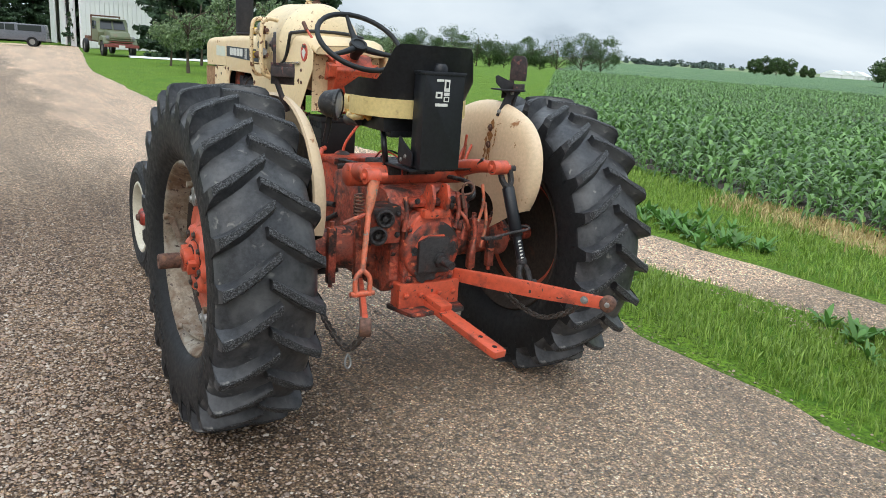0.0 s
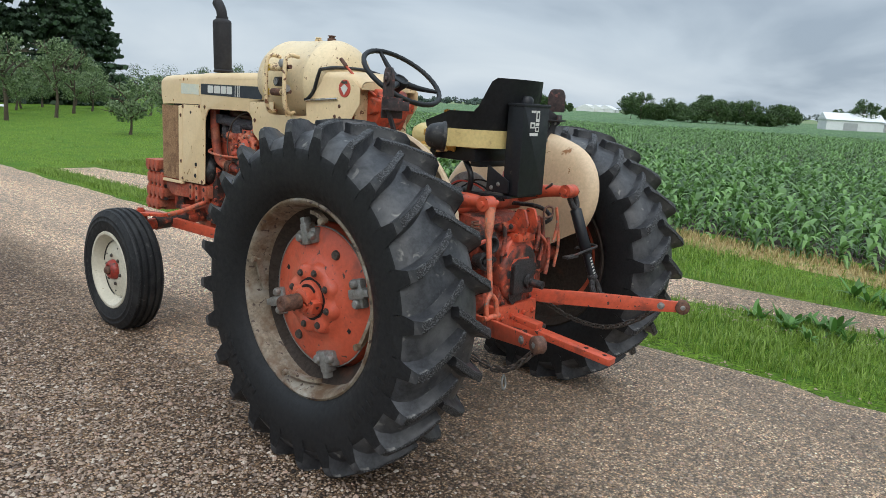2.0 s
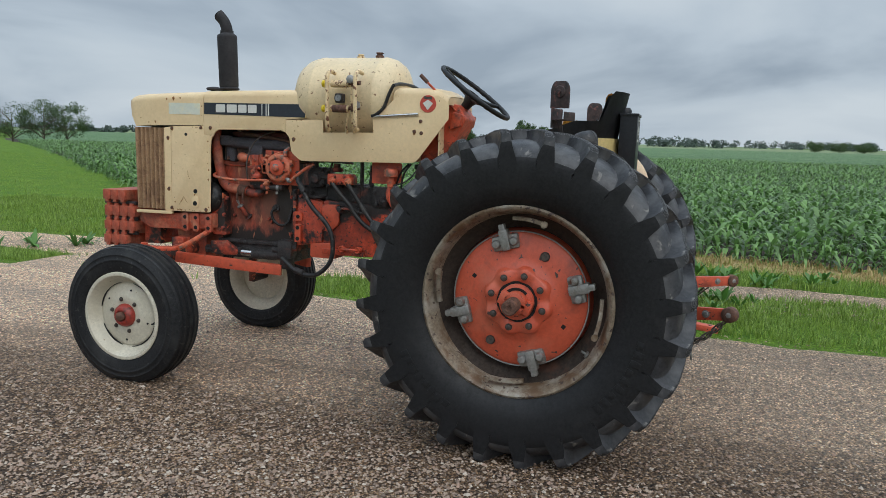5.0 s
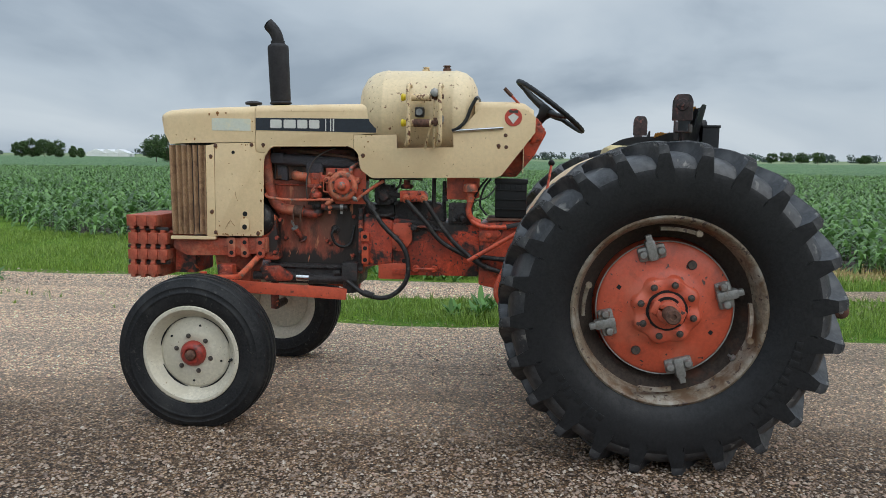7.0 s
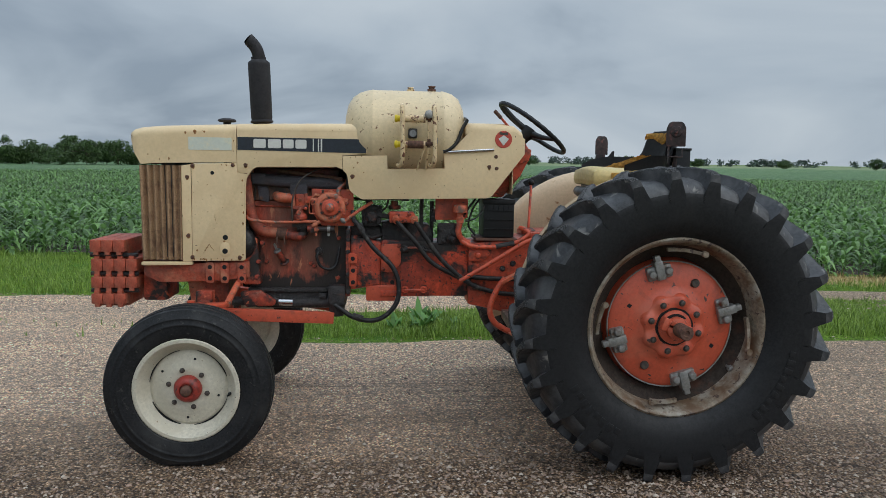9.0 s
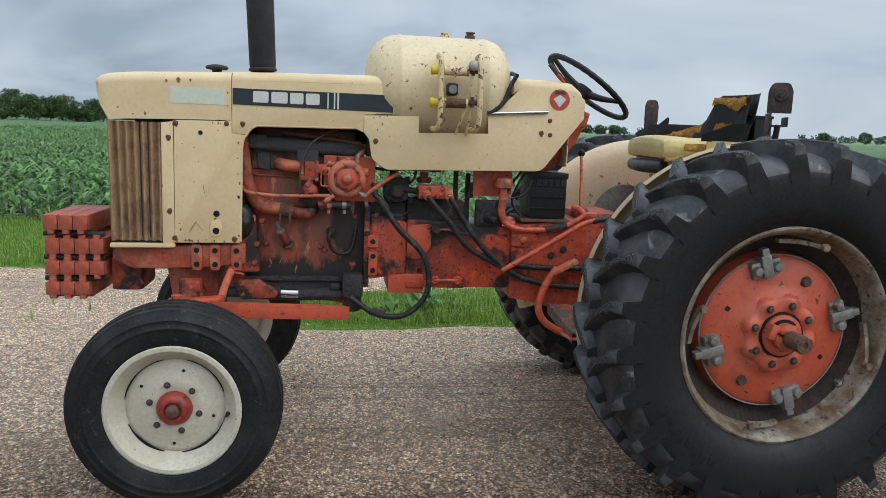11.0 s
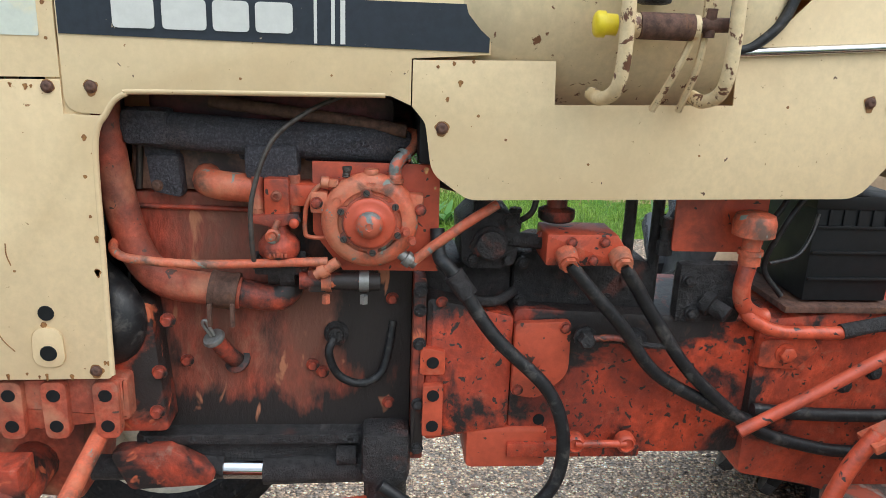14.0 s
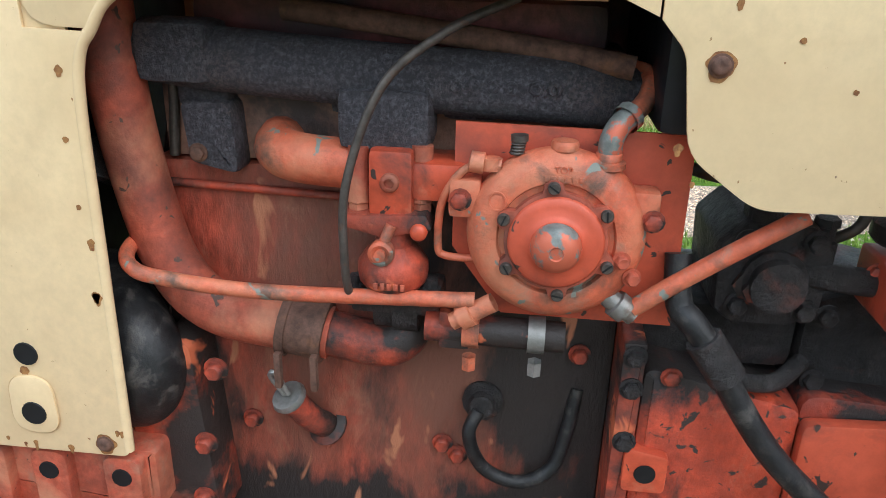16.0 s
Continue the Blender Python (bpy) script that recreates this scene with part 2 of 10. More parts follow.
manifold_iron = material("sooty_cast_iron", (0.098, 0.095, 0.112), 0.58, spots=(0.046, 0.044, 0.052), spot_scale=230, spot_at=(0.44, 0.56), grain=0.3, grain_scale=150, bump=1.0, bump_scale=200,
                         bump_dist=0.007, extra=(0.115, 0.085, 0.080), extra_scale=7, extra_at=(0.5, 0.7))
hose_rubber = material("hose_rubber", (0.017, 0.017, 0.018), 0.45, spec=0.4, spots=(0.075, 0.068, 0.062), spot_scale=30, spot_at=(0.55, 0.66), grain=0.22, bump=0.5, dust=(0.07, 0.06, 0.052))
stripe_blue = material("dark_decal", (0.022, 0.028, 0.040), 0.45, spots=(0.55, 0.43, 0.28), spot_scale=48, spot_at=(0.68, 0.70), grain=0.1, bump=0.03)
decal_white = material("white_decal", (0.70, 0.69, 0.64), 0.5, grain=0.03, bump=0.03)
decal_red = material("red_decal", (0.55, 0.07, 0.045), 0.5, grain=0.05, bump=0.03)
decal_pale = material("pale_worn_decal", (0.66, 0.68, 0.58), 0.45, spots=(0.78, 0.72, 0.52), spot_scale=20, spot_at=(0.5, 0.7), grain=0.03, bump=0.03)
chrome = material("chrome", (0.62, 0.62, 0.62), 0.16, 1.0, grain=0.03, bump=0.0)
yellow_plastic = material("yellow_plastic", (0.80, 0.60, 0.02), 0.4, grain=0.04, bump=0.05)
foam = material("torn_foam", (0.60, 0.33, 0.07), 0.9, spots=(0.30, 0.15, 0.04), spot_scale=20, spot_at=(0.5, 0.65), grain=0.2, bump=0.8, bump_scale=60, bump_dist=0.006)
seat_cream = material("cream_vinyl", (0.62, 0.48, 0.20), 0.5, spots=(0.35, 0.24, 0.10), spot_scale=14, spot_at=(0.58, 0.7), grain=0.06, bump=0.15, bump_scale=40)
mesh_rust = material("rusty_grille_mesh", (0.42, 0.265, 0.15), 0.8, 0.1, spots=(0.20, 0.11, 0.065), spot_scale=16, spot_at=(0.49, 0.66), grain=0.35, grain_scale=400,
                     bump=0.8, bump_scale=500, bump_dist=0.002)
glass_lens = material("lamp_glass", (0.22, 0.225, 0.225), 0.12, grain=0.08, bump=0.5, bump_scale=90)
stack_black = material("matt_black_stack", (0.020, 0.018, 0.020), 0.75, spots=(0.05, 0.035, 0.03), spot_scale=9, spot_at=(0.55, 0.75), grain=0.2, bump=0.4)

rust_stain = material("rust_stain", (0.40, 0.19, 0.06), 0.7, spots=(0.20, 0.075, 0.025), spot_scale=120, spot_at=(0.42, 0.6), grain=0.15, bump=0.2)
knob_grey = material("worn_blue_grey_metal", (0.21, 0.225, 0.21), 0.5, 0.2, spots=(0.56, 0.13, 0.07), spot_scale=30, spot_at=(0.485, 0.52), grain=0.18, bump=0.4)
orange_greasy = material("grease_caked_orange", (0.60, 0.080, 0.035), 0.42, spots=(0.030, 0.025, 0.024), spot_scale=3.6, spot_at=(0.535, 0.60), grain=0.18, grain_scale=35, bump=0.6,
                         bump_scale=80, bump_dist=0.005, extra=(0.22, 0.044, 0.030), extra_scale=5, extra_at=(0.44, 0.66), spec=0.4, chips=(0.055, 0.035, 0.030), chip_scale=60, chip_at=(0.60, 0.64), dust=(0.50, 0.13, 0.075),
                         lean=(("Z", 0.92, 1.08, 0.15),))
orange_oily = material("oil_streaked_orange", (0.58, 0.086, 0.040), 0.42, spots=(0.034, 0.027, 0.025), spot_scale=4.6, spot_at=(0.545, 0.62), grain=0.16, grain_scale=35, bump=0.5, bump_scale=80, bump_dist=0.005,
                       extra=(0.27, 0.052, 0.034), extra_scale=6, extra_at=(0.46, 0.66), spec=0.4, chips=(0.055, 0.035, 0.030), chip_scale=60, chip_at=(0.63, 0.66), dust=(0.48, 0.18, 0.11))
orange_dull = material("dull_orange_paint", (0.48, 0.100, 0.055), 0.55, spots=(0.15, 0.050, 0.036), spot_scale=7, spot_at=(0.46, 0.66), grain=0.16, bump=0.5, bump_scale=70, bump_dist=0.004,
                       extra=(0.55, 0.24, 0.14), extra_scale=6, extra_at=(0.49, 0.66), chips=(0.10, 0.055, 0.042), chip_scale=50, chip_at=(0.69, 0.72), spec=0.35, dust=(0.36, 0.20, 0.14))
cream_peeled = material("peeling_cream_paint", (0.76, 0.58, 0.34), 0.5, spots=(0.15, 0.06, 0.03), spot_scale=38, spot_at=(0.55, 0.58), grain=0.06, bump=0.3, bump_scale=60,
                        extra=(0.58, 0.40, 0.20), extra_scale=14, extra_at=(0.48, 0.7))
# ---------- builders ----------
def finish(bm, smooth=0.8):
    bmesh.ops.recalc_face_normals(bm, faces=bm.faces)
    for fc in bm.faces:
        fc.smooth = True
    for e in bm.edges:
        if len(e.link_faces) == 2 and e.calc_face_angle(0) > smooth:
            e.smooth = False


def mesh_of(name, bm, mats, smooth=0.8):
    finish(bm, smooth)
    me = bpy.data.meshes.new(name)
    bm.to_mesh(me)
    bm.free()
    for m in mats if isinstance(mats, (list, tuple)) else [mats]:
        me.materials.append(m)
    return me


def part(name, bm, mats, parent=None, label="", smooth=0.8):
    ob = new(name, bm if isinstance(bm, bpy.types.Mesh) else mesh_of(name, bm, mats, smooth))
    ob.parent = parent
    if label:
        tagged(ob, label)
    return ob


def thing(name, label, category, group="", at=(0, 0, 0), turn=0.0):
    ob = new(name)
    ob.empty_display_size = 0.1
    ob.matrix_basis = pose(*at, 0, 0, turn)
    return tagged(ob, label, category, group)


def box(bm, x0, x1, y0, y1, z0, z1, bevel=0.0, m=None, mat=0):
    r = bmesh.ops.create_cube(bm, size=1.0)
    vs = r["verts"]
    for v in vs:
        v.co = Vector((x0 + (v.co.x + 0.5) * (x1 - x0), y0 + (v.co.y + 0.5) * (y1 - y0), z0 + (v.co.z + 0.5) * (z1 - z0)))
        if m:
            v.co = m @ v.co
    fs = {fc for v in vs for fc in v.link_faces}
    for fc in fs:
        fc.material_index = mat
    if bevel:
        es = {e for v in vs for e in v.link_edges}
        bmesh.ops.bevel(bm, geom=list(es), offset=bevel, segments=2, affect="EDGES", profile=0.6)
    return bm


def basis(d):
    d = Vector(d).normalized()
    a = d.cross(Vector((0, 0, 1)) if abs(d.z) < 0.9 else Vector((0, 1, 0))).normalized()
    return a, d.cross(a), d


def lathe(bm, profile, at=(0, 0, 0), axis=(0, 0, 1), seg=24, mat=0, cap=True, arc=(0.0, 2 * math.pi)):
    """Turns rows of (radius, along the axis) about the axis."""
    a, b, d = basis(axis)
    o = Vector(at)
    full = abs(arc[1] - arc[0] - 2 * math.pi) < 1e-6
    n = seg if full else seg + 1
    rings = []
    for r, h in profile:
        if r < 1e-6 and full:
            rings.append([bm.verts.new(o + d * h)])
        else:
            rings.append([bm.verts.new(o + d * h + (a * math.cos(t) + b * math.sin(t)) * r) for t in (arc[0] + (arc[1] - arc[0]) * i / seg for i in range(n))])
    for p, q in zip(rings, rings[1:]):
        for i in range(seg):
            j = (i + 1) % n
            if len(p) == 1 and len(q) == 1:
                continue
            loop = [p[0], q[i], q[j]] if len(p) == 1 else [p[i], q[0], p[j]] if len(q) == 1 else [p[i], q[i], q[j], p[j]]
            bm.faces.new(loop).material_index = mat
    if cap and full:
        for ring in (rings[0], rings[-1]):
            if len(ring) > 2:
                bm.faces.new(ring).material_index = mat
    return bm


def cyl(bm, p, q, r, r2=None, seg=16, mat=0, bevel=0.0):
    p, q = Vector(p), Vector(q)
    h = (q - p).length
    r2 = r if r2 is None else r2
    prof = [(r, 0), (r2, h)] if not bevel else [(r - bevel, 0), (r, bevel), (r2, h - bevel), (r2 - bevel, h)]
    return lathe(bm, prof, p, q - p, seg, mat)


def smooth_line(pts, n=6):
    """Catmull-Rom through the points."""
    p = [Vector(v) for v in pts]
    if len(p) < 3:
        return p
    p = [p[0] * 2 - p[1], *p, p[-1] * 2 - p[-2]]
    out = []
    for a, b, c, d in zip(p, p[1:], p[2:], p[3:]):
        for i in range(n):
            t = i / n
            out.append(0.5 * (2 * b + (c - a) * t + (2 * a - 5 * b + 4 * c - d) * t * t + (3 * b - a - 3 * c + d) * t ** 3))
    return out + [p[-2]]


def tube(bm, pts, r, seg=10, n=6, mat=0, radii=None):
    line = smooth_line(pts, n) if n > 1 else [Vector(v) for v in pts]
    tang = [(line[min(i + 1, len(line) - 1)] - line[max(i - 1, 0)]).normalized() for i in range(len(line))]
    a = basis(tang[0])[0]
    rings = []
    for i, (c, d) in enumerate(zip(line, tang)):
        a = (a - d * a.dot(d)).normalized()
        b = d.cross(a)
        k = i / max(1, len(line) - 1)
        rr = r if radii is None else radii[0] + (radii[1] - radii[0]) * k
        rings.append([bm.verts.new(c + (a * math.cos(2 * math.pi * j / seg) + b * math.sin(2 * math.pi * j / seg)) * rr) for j in range(seg)])
    for p, q in zip(rings, rings[1:]):
        for j in range(seg):
            bm.faces.new((p[j], p[(j + 1) % seg], q[(j + 1) % seg], q[j])).material_index = mat
    for ring in (rings[0], rings[-1]):
        bm.faces.new(ring).material_index = mat
    return bm


def rounded(poly, radius, n=4):
    """Rounds the corners of a polygon of (u, v) or (u, v, own radius)."""
    out = []
    k = len(poly)
    for i in range(k):
        r = poly[i][2] if len(poly[i]) > 2 else radius
        p, c, q = (Vector(poly[j % k][:2]) for j in (i - 1, i, i + 1))
        if r < 1e-5:
            out.append(tuple(c))
            continue
        a, b = (p - c), (q - c)
        half = a.angle(b) / 2
        cut = min(r / max(math.tan(half), 1e-3), a.length * 0.48, b.length * 0.48)
        s, e = c + a.normalized() * cut, c + b.normalized() * cut
        for j in range(n + 1):
            t = j / n
            out.append(tuple((1 - t) ** 2 * s + 2 * t * (1 - t) * c + t * t * e))
    return out


def prism(bm, poly, axis, lo, hi, bevel=0.0, mat=0, m=None):
    """Extrudes a polygon along an axis: 'x' takes (y, z), 'y' takes (x, z), 'z' takes (x, y)."""
    def put(u, v, w):
        c = Vector((w, u, v) if axis == "x" else (u, w, v) if axis == "y" else (u, v, w))
        return m @ c if m else c
    a = [bm.verts.new(put(p[0], p[1], lo)) for p in poly]
    b = [bm.verts.new(put(p[0], p[1], hi)) for p in poly]
    k = len(poly)
    fs = [bm.faces.new(a), bm.faces.new(b[::-1])]
    fs += [bm.faces.new((a[i], b[i], b[(i + 1) % k], a[(i + 1) % k])) for i in range(k)]
    for fc in fs:
        fc.material_index = mat
    if bevel:
        bmesh.ops.recalc_face_normals(bm, faces=fs)
        es = {e for fc in fs[:2] for e in fc.edges}
        bmesh.ops.bevel(bm, geom=list(es), offset=bevel, segments=2, affect="EDGES", profile=0.6)
    return bm


def sphere(bm, at, r, seg=14, scale=(1, 1, 1), mat=0):
    return lathe(bm, [(math.sin(math.pi * i / 8) * r * scale[0], -math.cos(math.pi * i / 8) * r * scale[2]) for i in range(9)], at, (0, 0, 1), seg, mat)


def hexhead(bm, at, d, r=0.012, h=0.010, mat=0):
    """A bolt head with its washer, standing on `at` and looking along d."""
    d = Vector(d).normalized()
    lathe(bm, [(0, 0), (r * 1.35, 0), (r * 1.35, h * 0.2), (0, h * 0.2)], at, d, 12, mat, False)
    lathe(bm, [(r, h * 0.2), (r, h * 0.85), (r * 0.8, h), (0, h)], at, d, 6, mat, False)
    return bm


def bolts(spots, d, r=0.012, h=0.010, mats=None, parent=None, name="bolt"):
    """Bolts of one shape at several spots, each a part of its own on one mesh."""
    bm = bmesh.new()
    hexhead(bm, (0, 0, 0), d, r, h)
    me = mesh_of(name, bm, mats)
    for s in spots:
        ob = part(name, me, None, parent)
        ob.location = s


def fast_mesh(name, verts, faces, mat, smooth=False):
    """A mesh from numpy arrays; faces all have the same number of corners."""
    me = bpy.data.meshes.new(name)
    n, k = faces.shape
    me.vertices.add(len(verts))
    me.vertices.foreach_set("co", np.ascontiguousarray(verts, dtype=np.float32).ravel())
    me.loops.add(n * k)
    me.loops.foreach_set("vertex_index", np.ascontiguousarray(faces, dtype=np.int32).ravel())
    me.polygons.add(n)
    me.polygons.foreach_set("loop_start", np.arange(0, n * k, k, dtype=np.int32))
    me.polygons.foreach_set("use_smooth", np.full(n, smooth, dtype=bool))
    me.update(calc_edges=True)
    me.materials.append(mat)
    return me


def strew(name, shapes, xyz, turn, size, mat, smooth=False, seed=0):
    """One mesh of many copies of a few shapes (verts, faces), each turned about z and scaled."""
    rng = np.random.default_rng(seed)
    which = rng.integers(0, len(shapes), len(xyz))
    vs, fs, base = [], [], 0
    for k, (v, f) in enumerate(shapes):
        at = np.nonzero(which == k)[0]
        if not len(at):
            continue
        c, s = np.cos(turn[at])[:, None], np.sin(turn[at])[:, None]
        sz = size[at][:, None]
        p = np.stack([(v[None, :, 0] * c - v[None, :, 1] * s) * sz, (v[None, :, 0] * s + v[None, :, 1] * c) * sz, v[None, :, 2] * sz], -1) + xyz[at][:, None, :]
        vs.append(p.reshape(-1, 3))
        fs.append((f[None] + (np.arange(len(at)) * len(v))[:, None, None] + base).reshape(-1, f.shape[1]))
        base += len(at) * len(v)
    return fast_mesh(name, np.concatenate(vs), np.concatenate(fs), mat, smooth)


def leaf_strip(base, out, length, width, rise, droop, segs=4, fold=0.25):
    """An arching leaf: rows of verts from the stem outward. Returns verts and quads."""
    v = []
    ox, oy = out
    for i in range(segs + 1):
        t = i / segs
        r = length * (t - 0.18 * t * t)
        z = rise * t - droop * t * t
        w = width * (0.55 + 1.2 * t - 1.75 * t * t) if t < 1 else 0.0
        w = max(w, 0.002)
        v.append((base[0] + ox * r - oy * w, base[1] + oy * r + ox * w, base[2] + z + fold * w))
        v.append((base[0] + ox * r + oy * w, base[1] + oy * r - ox * w, base[2] + z + fold * w))
    q = [(2 * i, 2 * i + 1, 2 * i + 3, 2 * i + 2) for i in range(segs)]
    return v, q


def foliage_material(name, base, rough=0.5, vary=0.25, tip=None, through=0.25):
    """Leaf colour that changes a little from leaf to leaf, and lets some light through."""
    m = bpy.data.materials.new(name)
    m.use_nodes = True
    n, l = m.node_tree.nodes, m.node_tree.links
    b = n["Principled BSDF"]
    geo = n.new("ShaderNodeNewGeometry")
    ramp = n.new("ShaderNodeValToRGB")
    ramp.color_ramp.elements[0].color = (*[c * (1 - vary) for c in base], 1)
    ramp.color_ramp.elements[1].color = (*(tip or [min(1, c * (1 + vary)) for c in base]), 1)
    l.new(geo.outputs["Random Per Island"], ramp.inputs["Fac"])
    l.new(ramp.outputs["Color"], b.inputs["Base Color"])
    b.inputs["Roughness"].default_value = rough
    trans = n.new("ShaderNodeBsdfTranslucent")
    l.new(ramp.outputs["Color"], trans.inputs["Color"])
    mixer = n.new("ShaderNodeMixShader")
    mixer.inputs["Fac"].default_value = through
    l.new(b.outputs[0], mixer.inputs[1])
    l.new(trans.outputs[0], mixer.inputs[2])
    l.new(mixer.outputs[0], n["Material Output"].inputs["Surface"])
    return m


# ---------- ground ----------
def slope(x, y):
    """The lie of the land: level round the driveway, tilting very gently further off."""
    r = math.hypot(x, y)
    k = min(1.0, max(0.0, (r - 6) / 30))
    d = min(1.0, max(0.0, (r - 40) / 160))
    return k * (0.0088 * x - 0.0042 * y) - 0.012 * k - 1.3 * d * d * (3 - 2 * d)


def wavy(y, seed, amp=0.1):
    return amp * (noise.noise((y * 0.9, seed, 0)) * 1.2 + 0.5 * noise.noise((y * 3.1, seed, 4)))


def sheet(name, mats, xs, ys, z, label, category, kind="structure", left=None, right=None, rough=0.0):
    """A grid; left and right give the x of its edges by y, between which the columns are spread."""
    bm = bmesh.new()
    rows = []
    for iy, y in enumerate(ys):
        a = left(y) if left else xs[0]
        b = right(y) if right else xs[-1]
        row = []
        for ix, x in enumerate(xs):
            k = (x - xs[0]) / (xs[-1] - xs[0])
            px = a + (b - a) * k if (left or right) else x
            rim = 0.045 if left and (ix in (0, len(xs) - 1) or iy in (0, len(ys) - 1)) else 0.0
            row.append(bm.verts.new((px, y, slope(px, y) + z - rim + rough * noise.noise((px * 1.7, y * 1.7, 2.0)))))
        rows.append(row)
    for p, q in zip(rows, rows[1:]):
        for i in range(len(xs) - 1):
            bm.faces.new((p[i], p[i + 1], q[i + 1], q[i]))
    return tagged(part(name, bm, mats), label, category, kind=kind)


def spread(lo, hi, near_lo, near_hi, fine, coarse=1.35):
    """Grid lines, fine between near_lo and near_hi and ever wider outside."""
    mid = [near_lo + fine * i for i in range(int((near_hi - near_lo) / fine) + 1)]
    up, s = [], fine
    while (up[-1] if up else mid[-1]) < hi:
        s *= coarse
        up.append(min(hi, (up[-1] if up else mid[-1]) + s))
    down, s = [], fine
    while (down[-1] if down else mid[0]) > lo:
        s *= coarse
        down.append(max(lo, (down[-1] if down else mid[0]) - s))
    return down[::-1] + mid + up


def corn_edge(y):
    """x of the field's near edge."""
    if y < 9:
        return 6.55 + 0.17 * (y + 0.5)
    return 8.17 + 0.85 * (y - 9)


def gravel_material():
    """Crushed stone: cells of mixed stones, damp patches, ruts running along the drive."""
    m = bpy.data.materials.new("wet_gravel")
    m.use_nodes = True
    n, l = m.node_tree.nodes, m.node_tree.links
    b = n["Principled BSDF"]
    co = n.new("ShaderNodeTexCoord")

    def ramp(fac, *stops):
        r = n.new("ShaderNodeValToRGB")
        while len(r.color_ramp.elements) < len(stops):
            r.color_ramp.elements.new(0.5)
        for e, (pos, col) in zip(r.color_ramp.elements, stops):
            e.position, e.color = pos, (*col, 1)
        l.new(fac, r.inputs["Fac"])
        return r.outputs["Color"]

    def mul(a, c, fac=1.0):
        x = n.new("ShaderNodeMix")
        x.data_type, x.blend_type = "RGBA", "MULTIPLY"
        x.inputs["Factor"].default_value = fac
        l.new(a, x.inputs[6]), l.new(c, x.inputs[7])
        return x.outputs[2]

    def cells(scale):
        v = n.new("ShaderNodeTexVoronoi")
        v.inputs["Scale"].default_value = scale
        l.new(co.outputs["Object"], v.inputs["Vector"])
        return v
    v1, v2 = cells(72), cells(170)
    sep = n.new("ShaderNodeSeparateColor")
    l.new(v1.outputs["Color"], sep.inputs[0])
    stones = ramp(sep.outputs[0], (0.0, (0.070, 0.047, 0.031)), (0.25, (0.262, 0.178, 0.113)), (0.6, (0.44, 0.306, 0.196)), (0.85, (0.58, 0.44, 0.31)), (1.0, (0.76, 0.66, 0.54)))
    sep2 = n.new("ShaderNodeSeparateColor")
    l.new(v2.outputs["Color"], sep2.inputs[0])
    grit = ramp(sep2.outputs[0], (0.0, (0.42, 0.39, 0.36)), (1.0, (1.38, 1.33, 1.28)))
    col = mul(stones, grit, 0.8)
    # shade between the stones, multiplied into the colour by cell distance
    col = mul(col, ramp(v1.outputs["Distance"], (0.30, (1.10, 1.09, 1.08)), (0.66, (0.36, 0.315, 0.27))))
    # clumps of lighter and darker stone
    clump = n.new("ShaderNodeTexNoise")
    clump.inputs["Scale"].default_value, clump.inputs["Detail"].default_value, clump.inputs["Roughness"].default_value = 17, 6, 0.72
    l.new(co.outputs["Object"], clump.inputs["Vector"])
    col = mul(col, ramp(clump.outputs["Fac"], (0.36, (0.46, 0.43, 0.41)), (0.50, (0.96, 0.95, 0.94)), (0.66, (1.42, 1.40, 1.38))))
    big = n.new("ShaderNodeTexNoise")
    big.inputs["Scale"].default_value, big.inputs["Detail"].default_value = 0.9, 5
    mp = n.new("ShaderNodeMapping")
    mp.inputs["Scale"].default_value = (1.6, 0.35, 1)
    l.new(co.outputs["Object"], mp.inputs["Vector"])
    l.new(mp.outputs["Vector"], big.inputs["Vector"])
    col = mul(col, ramp(big.outputs["Fac"], (0.35, (0.74, 0.68, 0.61)), (0.65, (1.14, 1.08, 1.01))))
    rut = n.new("ShaderNodeTexNoise")
    rut.inputs["Scale"].default_value, rut.inputs["Detail"].default_value = 1.0, 3
    mp2 = n.new("ShaderNodeMapping")
    mp2.inputs["Scale"].default_value = (24, 0.3, 1)
    l.new(co.outputs["Object"], mp2.inputs["Vector"])
    l.new(mp2.outputs["Vector"], rut.inputs["Vector"])
    col = mul(col, ramp(rut.outputs["Fac"], (0.34, (0.56, 0.54, 0.52)), (0.46, (1, 1, 1))), 0.6)
    # the beaten wheel track down the middle is paler than the loose brown stone beside it
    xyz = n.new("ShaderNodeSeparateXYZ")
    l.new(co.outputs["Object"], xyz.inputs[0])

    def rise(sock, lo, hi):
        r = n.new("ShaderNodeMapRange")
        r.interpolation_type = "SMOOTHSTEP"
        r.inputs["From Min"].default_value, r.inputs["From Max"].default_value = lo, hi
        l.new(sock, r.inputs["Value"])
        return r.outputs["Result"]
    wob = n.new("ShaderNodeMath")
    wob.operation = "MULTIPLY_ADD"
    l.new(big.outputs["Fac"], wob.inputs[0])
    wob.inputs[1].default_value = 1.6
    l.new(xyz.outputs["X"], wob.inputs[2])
    pale_mask = n.new("ShaderNodeMath")
    l.new(rise(wob.outputs[0], -0.35, 1.15), pale_mask.inputs[0])
    pale_mask.operation = "MAXIMUM"
    l.new(rise(xyz.outputs["Y"], 3.5, 8.0), pale_mask.inputs[1])
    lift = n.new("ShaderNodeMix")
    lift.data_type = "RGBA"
    l.new(pale_mask.outputs[0], lift.inputs["Factor"])
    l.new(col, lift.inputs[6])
    # gain also set high to lighten stone that the tractor shades
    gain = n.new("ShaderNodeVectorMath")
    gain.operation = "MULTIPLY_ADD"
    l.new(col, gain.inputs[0])
